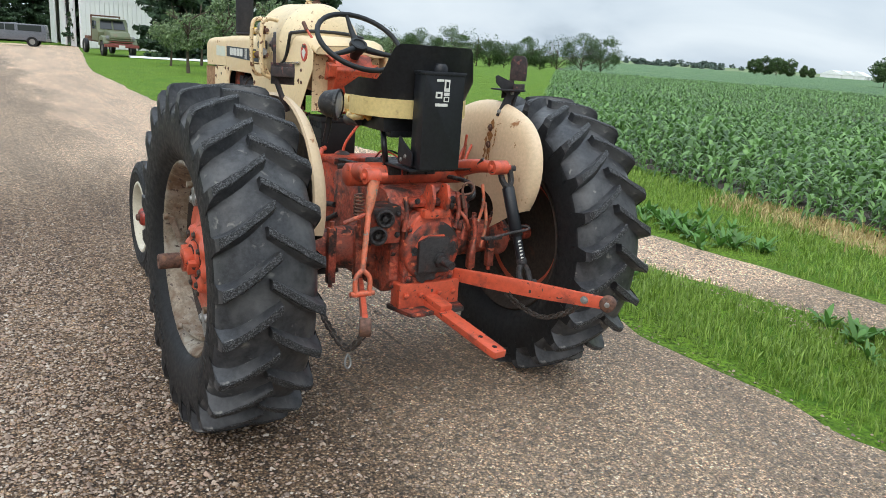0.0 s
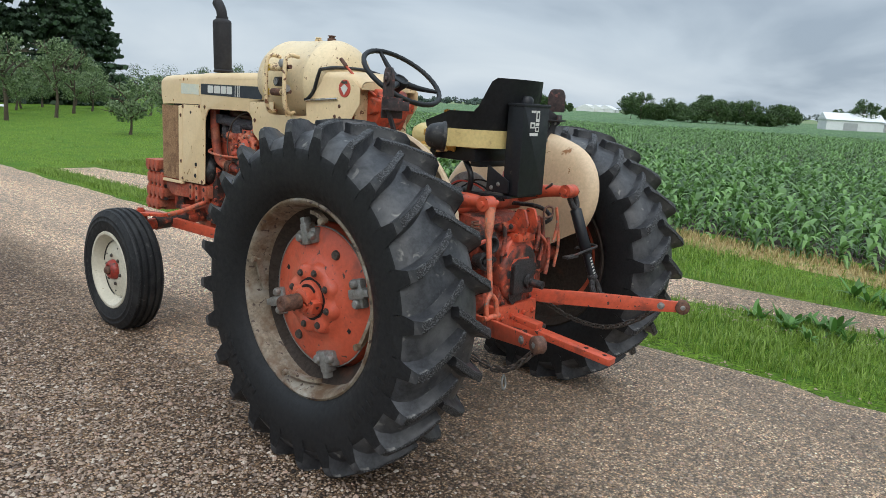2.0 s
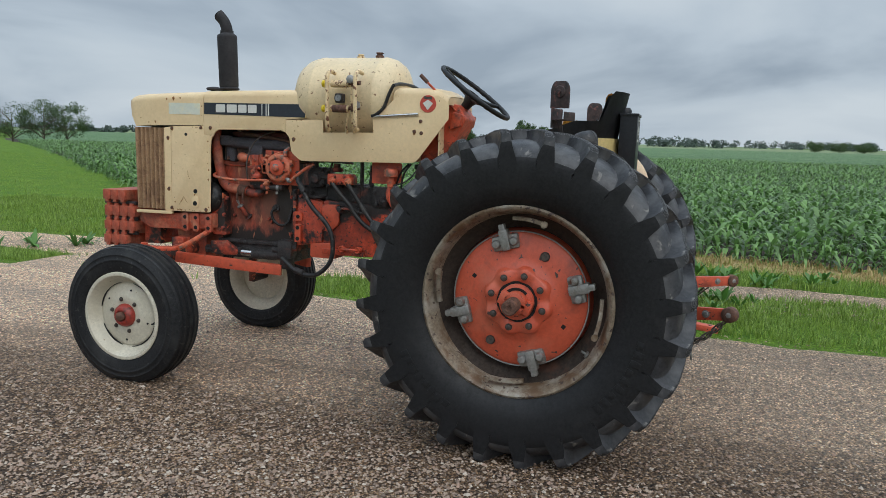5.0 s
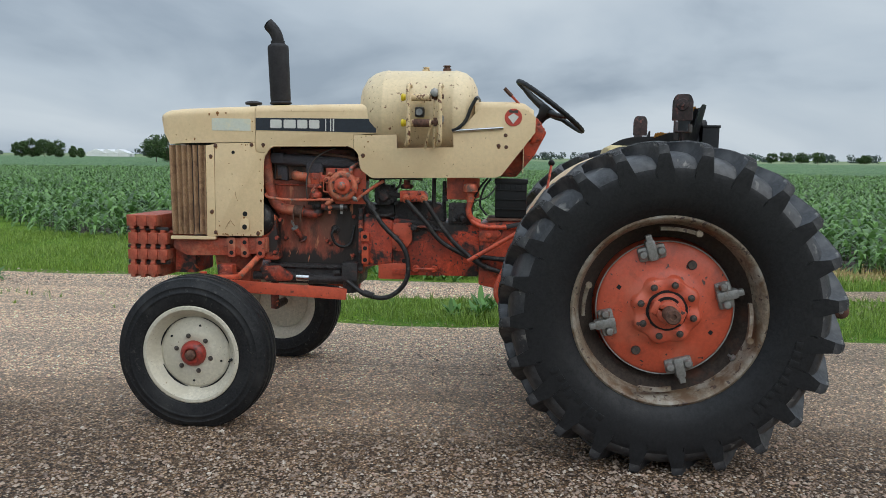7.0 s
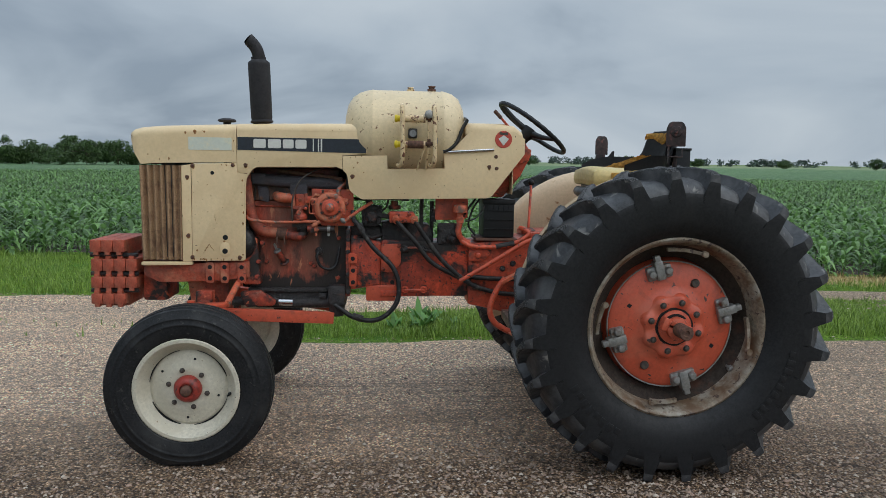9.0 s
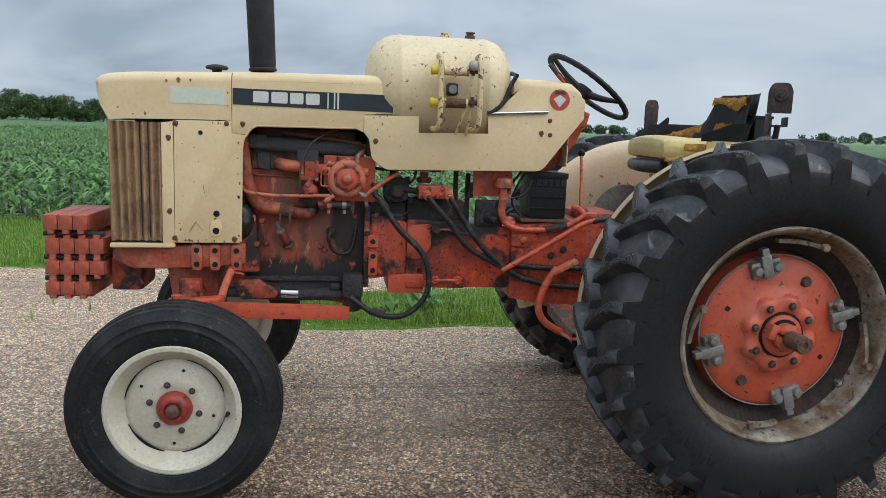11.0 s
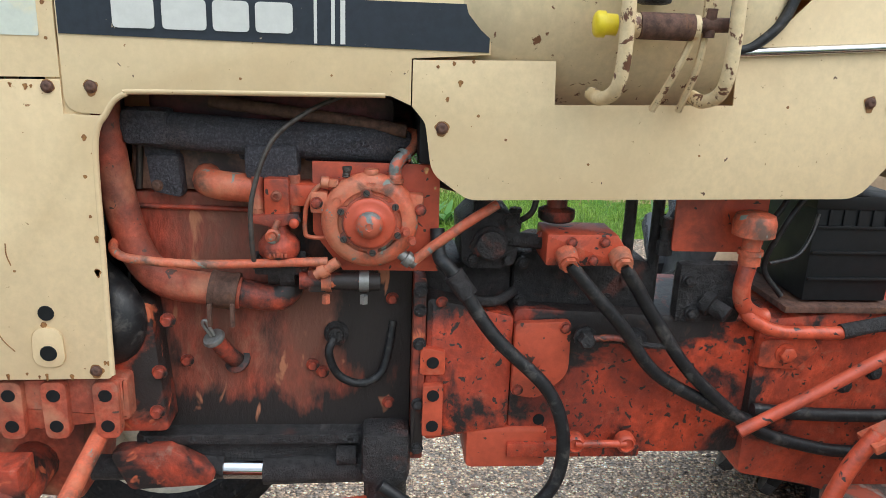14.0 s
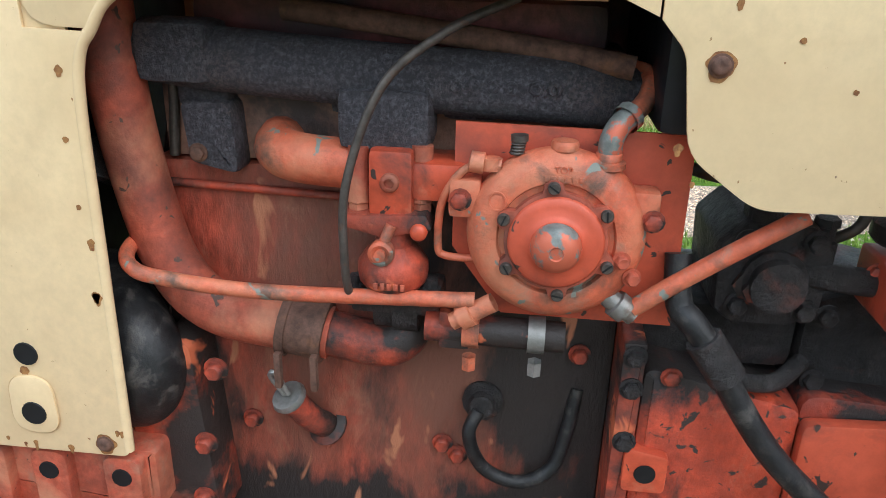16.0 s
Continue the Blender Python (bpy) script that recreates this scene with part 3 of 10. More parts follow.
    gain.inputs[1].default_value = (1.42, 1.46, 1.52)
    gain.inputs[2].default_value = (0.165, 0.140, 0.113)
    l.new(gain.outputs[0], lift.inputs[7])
    # light painted into the colour under the tractor, to offset its shade
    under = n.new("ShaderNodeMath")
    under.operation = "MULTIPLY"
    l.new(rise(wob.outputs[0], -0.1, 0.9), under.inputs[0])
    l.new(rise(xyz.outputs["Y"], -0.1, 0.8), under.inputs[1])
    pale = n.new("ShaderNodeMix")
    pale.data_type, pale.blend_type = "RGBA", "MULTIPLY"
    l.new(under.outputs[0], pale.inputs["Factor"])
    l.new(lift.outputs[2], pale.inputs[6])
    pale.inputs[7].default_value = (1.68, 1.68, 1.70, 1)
    # narrow ribbed wheel marks there
    rib = n.new("ShaderNodeTexNoise")
    rib.inputs["Scale"].default_value, rib.inputs["Detail"].default_value = 1.0, 4
    mp3 = n.new("ShaderNodeMapping")
    mp3.inputs["Scale"].default_value = (38, 0.35, 1)
    l.new(co.outputs["Object"], mp3.inputs["Vector"])
    l.new(mp3.outputs["Vector"], rib.inputs["Vector"])

    def times(u, v):
        q = n.new("ShaderNodeMath")
        q.operation = "MULTIPLY"
        l.new(u, q.inputs[0]), l.new(v, q.inputs[1])
        return q.outputs[0]
    here = times(times(rise(xyz.outputs["X"], -0.45, -0.05), rise(xyz.outputs["X"], 0.85, 0.45)), times(rise(xyz.outputs["Y"], -0.2, 0.6), rise(xyz.outputs["Y"], 4.5, 3.5)))
    marks = n.new("ShaderNodeMix")
    marks.data_type, marks.blend_type = "RGBA", "MULTIPLY"
    l.new(here, marks.inputs["Factor"])
    l.new(pale.outputs[2], marks.inputs[6])
    l.new(ramp(rib.outputs["Fac"], (0.36, (0.50, 0.48, 0.46)), (0.43, (1, 1, 1))), marks.inputs[7])
    l.new(marks.outputs[2], b.inputs["Base Color"])
    b.inputs["Roughness"].default_value = 0.75
    bp = n.new("ShaderNodeBump")
    bp.inputs["Strength"].default_value, bp.inputs["Distance"].default_value = 1.0, 0.035
    bp.invert = True
    l.new(v1.outputs["Distance"], bp.inputs["Height"])
    bp2 = n.new("ShaderNodeBump")
    bp2.inputs["Strength"].default_value, bp2.inputs["Distance"].default_value = 0.7, 0.005
    bp2.invert = True
    l.new(v2.outputs["Distance"], bp2.inputs["Height"])
    l.new(bp.outputs["Normal"], bp2.inputs["Normal"])
    l.new(bp2.outputs["Normal"], b.inputs["Normal"])
    return m


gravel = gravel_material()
grass_ground = material("grass_ground", (0.128, 0.222, 0.020), 0.9, spec=0.2, spots=(0.060, 0.150, 0.013), spot_scale=1.1, spot_at=(0.45, 0.7), grain=0.45, grain_scale=40,
                        bump=1.0, bump_scale=30, bump_dist=0.03)
soil = material("field_soil", (0.05, 0.038, 0.028), 0.95, grain=0.3, bump=1.0, bump_scale=20, bump_dist=0.03)
straw = material("dry_straw_ground", (0.42, 0.31, 0.13), 0.95, spots=(0.16, 0.17, 0.05), spot_scale=6, spot_at=(0.5, 0.65), grain=0.3, grain_scale=70, bump=1.0, bump_scale=50, bump_dist=0.02)
crop_far = material("far_maize", (0.125, 0.235, 0.088), 0.8, spots=(0.055, 0.125, 0.045), spot_scale=1.3, spot_at=(0.44, 0.58), grain=0.4, grain_scale=5, extra=(0.165, 0.265, 0.10), extra_scale=0.05, extra_at=(0.5, 0.6), bump=1.0, bump_scale=4, bump_dist=0.3)
crop_pale = material("far_fields", (0.21, 0.26, 0.115), 0.9, spots=(0.12, 0.175, 0.08), spot_scale=0.03, spot_at=(0.45, 0.6), grain=0.1, grain_scale=0.5, bump=0.0)

gx = spread(-2500, 2500, -8, 16, 0.5)
gy = spread(-2500, 2500, -10, 30, 0.5)
sheet("ground", grass_ground, gx, gy, -0.02, "green mown grass reaching to the horizon", "ground", rough=0.02)
track_left = lambda y: 3.35 - 0.2 * max(-2.5, min(3.0, y)) - 0.03 * max(0, y - 3)
track_right = lambda y: 4.45 - 0.04 * y - max(0, y - 7) * 0.10
road_right = lambda y: 2.02 + wavy(y, 1.0, 0.09) + max(0, y - 6) * 0.02 + max(0, y - 30) * 0.085
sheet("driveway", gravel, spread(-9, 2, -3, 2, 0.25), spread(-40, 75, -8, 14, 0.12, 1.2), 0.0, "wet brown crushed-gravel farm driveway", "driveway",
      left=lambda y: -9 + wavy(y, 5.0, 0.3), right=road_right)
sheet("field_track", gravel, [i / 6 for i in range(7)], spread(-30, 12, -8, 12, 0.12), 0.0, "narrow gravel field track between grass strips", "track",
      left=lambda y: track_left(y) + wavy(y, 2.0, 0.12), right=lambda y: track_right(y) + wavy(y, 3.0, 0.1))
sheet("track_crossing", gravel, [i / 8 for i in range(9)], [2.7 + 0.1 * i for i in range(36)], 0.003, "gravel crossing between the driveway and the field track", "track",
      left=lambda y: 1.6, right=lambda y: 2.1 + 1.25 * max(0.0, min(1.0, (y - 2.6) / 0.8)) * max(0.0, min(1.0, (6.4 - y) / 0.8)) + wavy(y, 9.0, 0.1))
sheet("straw_verge", straw, [i / 6 for i in range(7)], spread(-40, 3.5, -8, 3.5, 0.15), 0.0, "strip of dead yellow grass along the maize", "verge",
      left=lambda y: corn_edge(y) - 0.75 * min(1, max(0.05, (3.5 - y) / 2)) + wavy(y, 7.0, 0.2), right=lambda y: corn_edge(y) + 0.25)
sheet("field_soil", soil, spread(0, 150, 0, 4, 0.5), spread(-120, 160, -8, 14, 0.3), 0.004, "dark damp soil of the maize field", "field",
      left=lambda y: corn_edge(y) + 0.2 + wavy(y, 8.0, 0.1), right=lambda y: corn_edge(y) + 160)

# ---------- tractor ----------
tractor = thing("tractor", "old cream and orange farm tractor parked on a gravel driveway", "tractor")


LUG_ROWS = (  # along a bar: x, lag angle, foot radius, top radius, half width of the top, of the leading foot and of the trailing foot
    (-0.020, -0.004, 0.712, 0.757, 0.015, 0.024, 0.028), (0.03, 0.040, 0.713, 0.762, 0.016, 0.028, 0.036), (0.075, 0.082, 0.711, 0.763, 0.015, 0.030, 0.042),
    (0.115, 0.116, 0.706, 0.761, 0.015, 0.031, 0.044), (0.155, 0.146, 0.692, 0.758, 0.015, 0.031, 0.042), (0.184, 0.164, 0.674, 0.752, 0.017, 0.032, 0.040),
    (0.198, 0.172, 0.655, 0.738, 0.019, 0.034, 0.040), (0.2040, 0.176, 0.635, 0.705, 0.024, 0.040, 0.044), (0.2045, 0.177, 0.615, 0.662, 0.036, 0.046, 0.050), (0.2045, 0.177, 0.600, 0.635, 0.046, 0.040, 0.044))


def rear_carcass_mesh():
    """Axle along x, outer side at -x."""
    bm = bmesh.new()
    half = [(0.420, 0.140), (0.436, 0.152), (0.450, 0.166), (0.475, 0.184), (0.52, 0.198), (0.58, 0.2035), (0.620, 0.2035), (0.640, 0.2000), (0.658, 0.190), (0.675, 0.176), (0.692, 0.156), (0.706, 0.115), (0.714, 0.05), (0.716, 0.0)]
    lathe(bm, half + [(r, -h) for r, h in half[-2::-1]], (0, 0, 0), (1, 0, 0), 96, 0, False)
    for fc in bm.faces:
        c = fc.calc_center_median()
        if math.hypot(c.y, c.z) > 0.645:
            fc.material_index = 1
    return bm


def lug_mesh(side, seed):
    """One tread bar, lying along +y from the axle; its point leads at the top."""
    rnd = random.Random(seed)
    bm = bmesh.new()
    rows = []
    for x, lag, rc, rt, ht, hl, ht2 in LUG_ROWS:
        row = []
        for rad, off in ((rc, -hl), ((rc + rt) / 2, -(hl * 0.22 + ht * 0.78) - 0.001), (rt - 0.006, -ht - 0.003), (rt, -ht + 0.003), (rt, ht - 0.003), (rt - 0.006, ht + 0.003),
                         ((rc + rt) / 2, ht2 * 0.22 + ht * 0.78 + 0.001), (rc, ht2)):
            wob = rnd.uniform(-1, 1) * (0.0025 if rad > rc else 0.001)
            ang = lag + (off + wob) / 0.74
            rr = rad + (rnd.uniform(-0.003, 0.002) if rad > rc else -0.004)
            row.append(bm.verts.new((side * x, rr * math.cos(ang), rr * math.sin(ang))))
        rows.append(row)
    for i, (p, q) in enumerate(zip(rows, rows[1:])):
        for k in range(7):
            face = 2 if k in (2, 3, 4) and i < 6 else 1 if i < 7 else 0
            bm.faces.new((p[k], p[k + 1], q[k + 1], q[k])).material_index = face
    bm.faces.new(rows[0]).material_index = 1
    bm.faces.new(rows[-1])
    return bm


def settle(bm, hub, bulge=0.35):
    """Flattens the foot of a tyre whose hub stands at that height over the road."""
    for v in bm.verts:
        low = -(v.co.z + hub - 0.006)
        if low > 0:
            v.co.z += low
            v.co.x *= 1 + bulge * low
    return bm


HUB = 0.738
# dried mud, its colour darkened for the shade deep inside the rear wheel
grime_and_shade = material("mud_and_shade_on_steel", (0.040, 0.028, 0.021), 0.85, spots=(0.085, 0.036, 0.022), spot_scale=8, spot_at=(0.55, 0.7), grain=0.25, bump=0.6, bump_scale=60)
fender_brown = material("brown_fender_inside", (0.105, 0.078, 0.052), 0.85, spots=(0.055, 0.036, 0.024), spot_scale=10, spot_at=(0.50, 0.62), grain=0.2, bump=0.6, bump_scale=60)
RIGHT_X, LEFT_X = 0.868, -0.884


def rear_wheel(x, out, spin, name_label, clamp_at=1.30):
    """out: -1 where the outer side looks to -x."""
    turn = Matrix.Translation((x, 0, HUB)) @ Matrix.Diagonal((-out, 1, 1, 1))
    def set_in(bm, rot=0.0):
        bm.transform(turn @ Matrix.Rotation(rot, 4, "X"))
        if out > 0:
            bmesh.ops.reverse_faces(bm, faces=bm.faces)
        return bm
    # pressed steel disc, dished, with a scalloped bolt ring
    bm = bmesh.new()
    lathe(bm, [(0.0, -0.10), (0.150, -0.10), (0.165, -0.085), (0.20, -0.076), (0.275, -0.067), (0.290, -0.058), (0.300, -0.056), (0.309, -0.046), (0.309, -0.01), (0.328, 0.03), (0.29, 0.03), (0.0, -0.03)],
          (0, 0, 0), (1, 0, 0), 72, cap=False)
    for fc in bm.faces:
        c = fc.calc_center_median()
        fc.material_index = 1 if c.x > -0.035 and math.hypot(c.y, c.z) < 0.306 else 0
    disc = part("rear_wheel", set_in(bm), [hub_red, grime_and_shade], tractor, name_label)
    bm = bmesh.new()
    ring = []
    for k in range(96):
        t = 2 * math.pi * k / 96
        lump = math.cos(8 * (t - 0.25))
        ring.append([bm.verts.new((xx, rr * math.cos(t), rr * math.sin(t))) for rr, xx in ((0.160 + 0.004 * lump, -0.085), (0.148 + 0.006 * lump, -0.110 - 0.005 * lump), (0.138 + 0.004 * lump, -0.117 - 0.006 * lump),
                                                                                           (0.104, -0.117 - 0.006 * lump), (0.088, -0.112), (0.080, -0.09))])
    for p, q in zip(ring, ring[1:] + ring[:1]):
        for k in range(5):
            bm.faces.new((p[k], p[k + 1], q[k + 1], q[k]))
    part("bolt_ring", set_in(bm), hub_red, disc)
    part("tyre", set_in(settle(rear_carcass_mesh(), HUB)), [rubber, rubber_worn], disc, "large black rubber tyre, scuffed grey between its lugs")
    pitch = 2 * math.pi / 24
    for side in (-1, 1):
        shapes = []
        for seed in range(5):
            bm = lug_mesh(side, seed)
            if out > 0:
                bm.transform(Matrix.Diagonal((-1, 1, 1, 1)))
                bmesh.ops.reverse_faces(bm, faces=bm.faces)
            shapes.append(mesh_of("tread_lug", bm, [rubber, rubber_worn, rubber_crumb], 0.5))
        for i in range(24):
            at = spin + i * pitch + (pitch / 2 if side > 0 else 0)
            part("tread_lug", shapes[(i * 7) % 5], None, disc).matrix_basis = Matrix.Translation((x, 0, HUB)) @ Matrix.Rotation(at, 4, "X")
    bm = bmesh.new()
    lathe(bm, [(0.424, -0.157), (0.433, -0.152), (0.431, -0.143), (0.422, -0.134), (0.410, -0.122), (0.404, -0.09), (0.398, -0.05), (0.350, -0.005), (0.350, 0.06), (0.40, 0.09), (0.41, 0.13), (0.433, 0.15),
               (0.425, 0.158), (0.398, 0.13), (0.386, 0.085), (0.324, 0.06), (0.324, -0.005), (0.388, -0.055), (0.398, -0.115), (0.407, -0.140), (0.416, -0.154), (0.424, -0.157)], (0, 0, 0), (1, 0, 0), 80, cap=False)
    # barrel faces behind the disc take the colour with shade painted in
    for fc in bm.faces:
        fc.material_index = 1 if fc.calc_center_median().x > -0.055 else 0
    part("rim", set_in(bm), [rim_rust, grime_and_shade], disc, "rusty grey steel rim")
    # raised moulding on the sidewall: plain bars
    for t0, n in ((3.35, 9), (5.25, 8)):
        for k in range(n):
            t, wide = t0 + 0.075 * k, 0.026 if k % 3 else 0.018
            bm = bmesh.new()
            box(bm, -0.2042, -0.198, -0.015, 0.015, 0.545, 0.545 + 1.7 * wide, 0.002)
            bm.transform(Matrix.Rotation(t - math.pi / 2, 4, "X"))
            part("raised_bar", set_in(bm), rubber, disc)
    bm = bmesh.new()
    lathe(bm, [(0.306, -0.052), (0.3115, -0.053), (0.3125, -0.047), (0.307, -0.046), (0.306, -0.052)], (0, 0, 0), (1, 0, 0), 72, cap=False)
    part("disc_lip", set_in(bm), steel, disc)
    # axle stub with split wedge hub
    bm = bmesh.new()
    lathe(bm, [(0.0, -0.262), (0.012, -0.262), (0.014, -0.268), (0.030, -0.268), (0.034, -0.262), (0.034, -0.18), (0, -0.18)], (0, 0, 0), (1, 0, 0), 20, cap=False)
    part("axle_end", set_in(bm), rust_iron, disc)
    bm = bmesh.new()
    # two half wedges clamped on the axle, a slit between them
    for s2 in (-1, 1):
        prism(bm, rounded([(0.078 * math.cos(t), s2 * (0.004 + 0.078 * math.sin(t))) for t in [math.pi * k / 12 for k in range(13)]], 0.002), "x", -0.128, -0.095, 0.004)
        prism(bm, rounded([(0.050 * math.cos(t), s2 * (0.004 + 0.050 * math.sin(t))) for t in [math.pi * k / 12 for k in range(13)]], 0.002), "x", -0.168, -0.12, 0.005)
    box(bm, -0.160, -0.10, -0.076, -0.044, -0.030, 0.030, 0.006)
    box(bm, -0.160, -0.10, 0.044, 0.076, -0.030, 0.030, 0.006)
    part("hub", set_in(bm, 0.35), hub_red, disc)
    bm = bmesh.new()
    lathe(bm, [(0.080, -0.108), (0.093, -0.108), (0.093, -0.1135), (0.080, -0.1135), (0.080, -0.108)], (0, 0, 0), (1, 0, 0), 40, cap=False)
    part("hub_groove", set_in(bm), black_plastic, disc)
    bm = bmesh.new()
    arc = [(0.066 * math.cos(t), 0.066 * math.sin(t)) for t in [0.7 + 1.7 * k / 10 for k in range(11)]] + [(0.054 * math.cos(t), 0.050 * math.sin(t)) for t in [2.4 - 1.7 * k / 10 for k in range(11)]]
    prism(bm, arc, "x", -0.1305, -0.127)
    part("hub_slot", set_in(bm), black_plastic, disc)
    one = bmesh.new()
    hexhead(one, (0, 0, 0), (out, 0, 0), 0.0120, 0.012)
    me = mesh_of("wheel_bolt", one, bolt_dark)
    for i in range(8):
        a = 2 * math.pi * i / 8 + 0.25
        part("wheel_bolt", me, None, disc).location = turn @ Vector((-0.122, 0.120 * math.cos(a), 0.120 * math.sin(a)))
    one = bmesh.new()
    lathe(one, [(0.0, 0.012), (0.018, 0.012), (0.022, 0.004), (0.022, 0), (0, 0)], (0, 0, 0), (out, 0, 0), 16, cap=False)
    me = mesh_of("disc_stud", one, bolt_dark)
    for a in (2.06, 5.27):
        part("disc_stud", me, None, disc).location = turn @ Vector((-0.072, 0.232 * math.cos(a), 0.232 * math.sin(a)))
    one = bmesh.new()
    box(one, -0.003, 0.003, -0.009, 0.009, -0.009, 0.009)
    me = mesh_of("square_hole", one, black_plastic)
    for a in (0.42, 3.60):
        ob = part("square_hole", me, None, disc)
        ob.location = turn @ Vector((-0.0715, 0.230 * math.cos(a), 0.230 * math.sin(a)))
        ob.rotation_euler = (0.6, 0, 0)
    bm = bmesh.new()
    lathe(bm, [(0.016, 0), (0.016, 0.006), (0.006, 0.010), (0.006, 0.03), (0, 0.03)], (-0.06, 0.384 * math.cos(3.75), 0.384 * math.sin(3.75)),
          (-0.3, -math.cos(3.75), -math.sin(3.75)), 12, cap=False)
    part("valve_stem", set_in(bm), steel, disc)
    # four rim clamps with rail brackets
    for i in range(4):
        a = clamp_at + i * math.pi / 2
        bm = bmesh.new()
        box(bm, -0.088, -0.045, -0.062, 0.062, 0.232, 0.300, 0.014)
        box(bm, -0.102, -0.045, -0.022, 0.022, 0.230, 0.325, 0.010)
        box(bm, -0.100, -0.062, -0.014, 0.014, 0.31, 0.350, 0.005)
        for k in (-0.041, 0.041):
            lathe(bm, [(0.021, 0), (0.021, 0.010), (0.015, 0.020), (0, 0.023)], (-0.086, k, 0.266), (-1, 0, 0), 12, cap=False)
        part("rim_clamp", set_in(bm, a - math.pi / 2), steel, disc, "grey cast clamp holding the rim")
        bm = bmesh.new()
        t0 = a + 0.16
        prev = None
        for k in range(9):
            t = t0 + 0.42 * k / 8
            xx = -0.070 - 0.055 * k / 8
            cur = []
            for rr, dx in ((0.362, 0), (0.378, 0), (0.378, -0.026), (0.362, -0.026)):
                cur.append(bm.verts.new((xx + dx, rr * math.cos(t), rr * math.sin(t))))
            if prev:
                for j in range(4):
                    bm.faces.new((prev[j], prev[(j + 1) % 4], cur[(j + 1) % 4], cur[j]))
            else:
                bm.faces.new(cur)
            prev = cur
        bm.faces.new(prev)
        lathe(bm, [(0.015, 0), (0.015, 0.02), (0, 0.02)], (-0.150, 0.372 * math.cos(t), 0.372 * math.sin(t)), (-1, 0, 0), 8, cap=False)
        part("rim_rail", set_in(bm), rim_rust, disc)
    return disc


rear_wheel(LEFT_X, -1, 0.0, "orange dished rear wheel disc with rusty clamps")
rear_wheel(RIGHT_X, 1, 0.13, "orange dished rear wheel disc")


def front_tyre_mesh():
    bm = bmesh.new()
    prof = [(0.235, 0.075), (0.25, 0.087), (0.262, 0.094), (0.264, 0.097), (0.270, 0.098), (0.280, 0.1015), (0.312, 0.104), (0.318, 0.1045), (0.321, 0.1068), (0.328, 0.1065), (0.331, 0.1035),
            (0.350, 0.101), (0.354, 0.1025), (0.358, 0.100), (0.366, 0.096), (0.378, 0.088)]
    half = [(0.392, 0.083), (0.397, 0.072), (0.388, 0.066), (0.388, 0.058), (0.402, 0.052), (0.403, 0.032), (0.390, 0.028), (0.390, 0.018), (0.405, 0.012)]
    full = prof + half
    lathe(bm, full + [(r, -h) for r, h in full[::-1]], (0, 0, 0), (1, 0, 0), 72, cap=False)
    return bm


F_HUB = 0.385


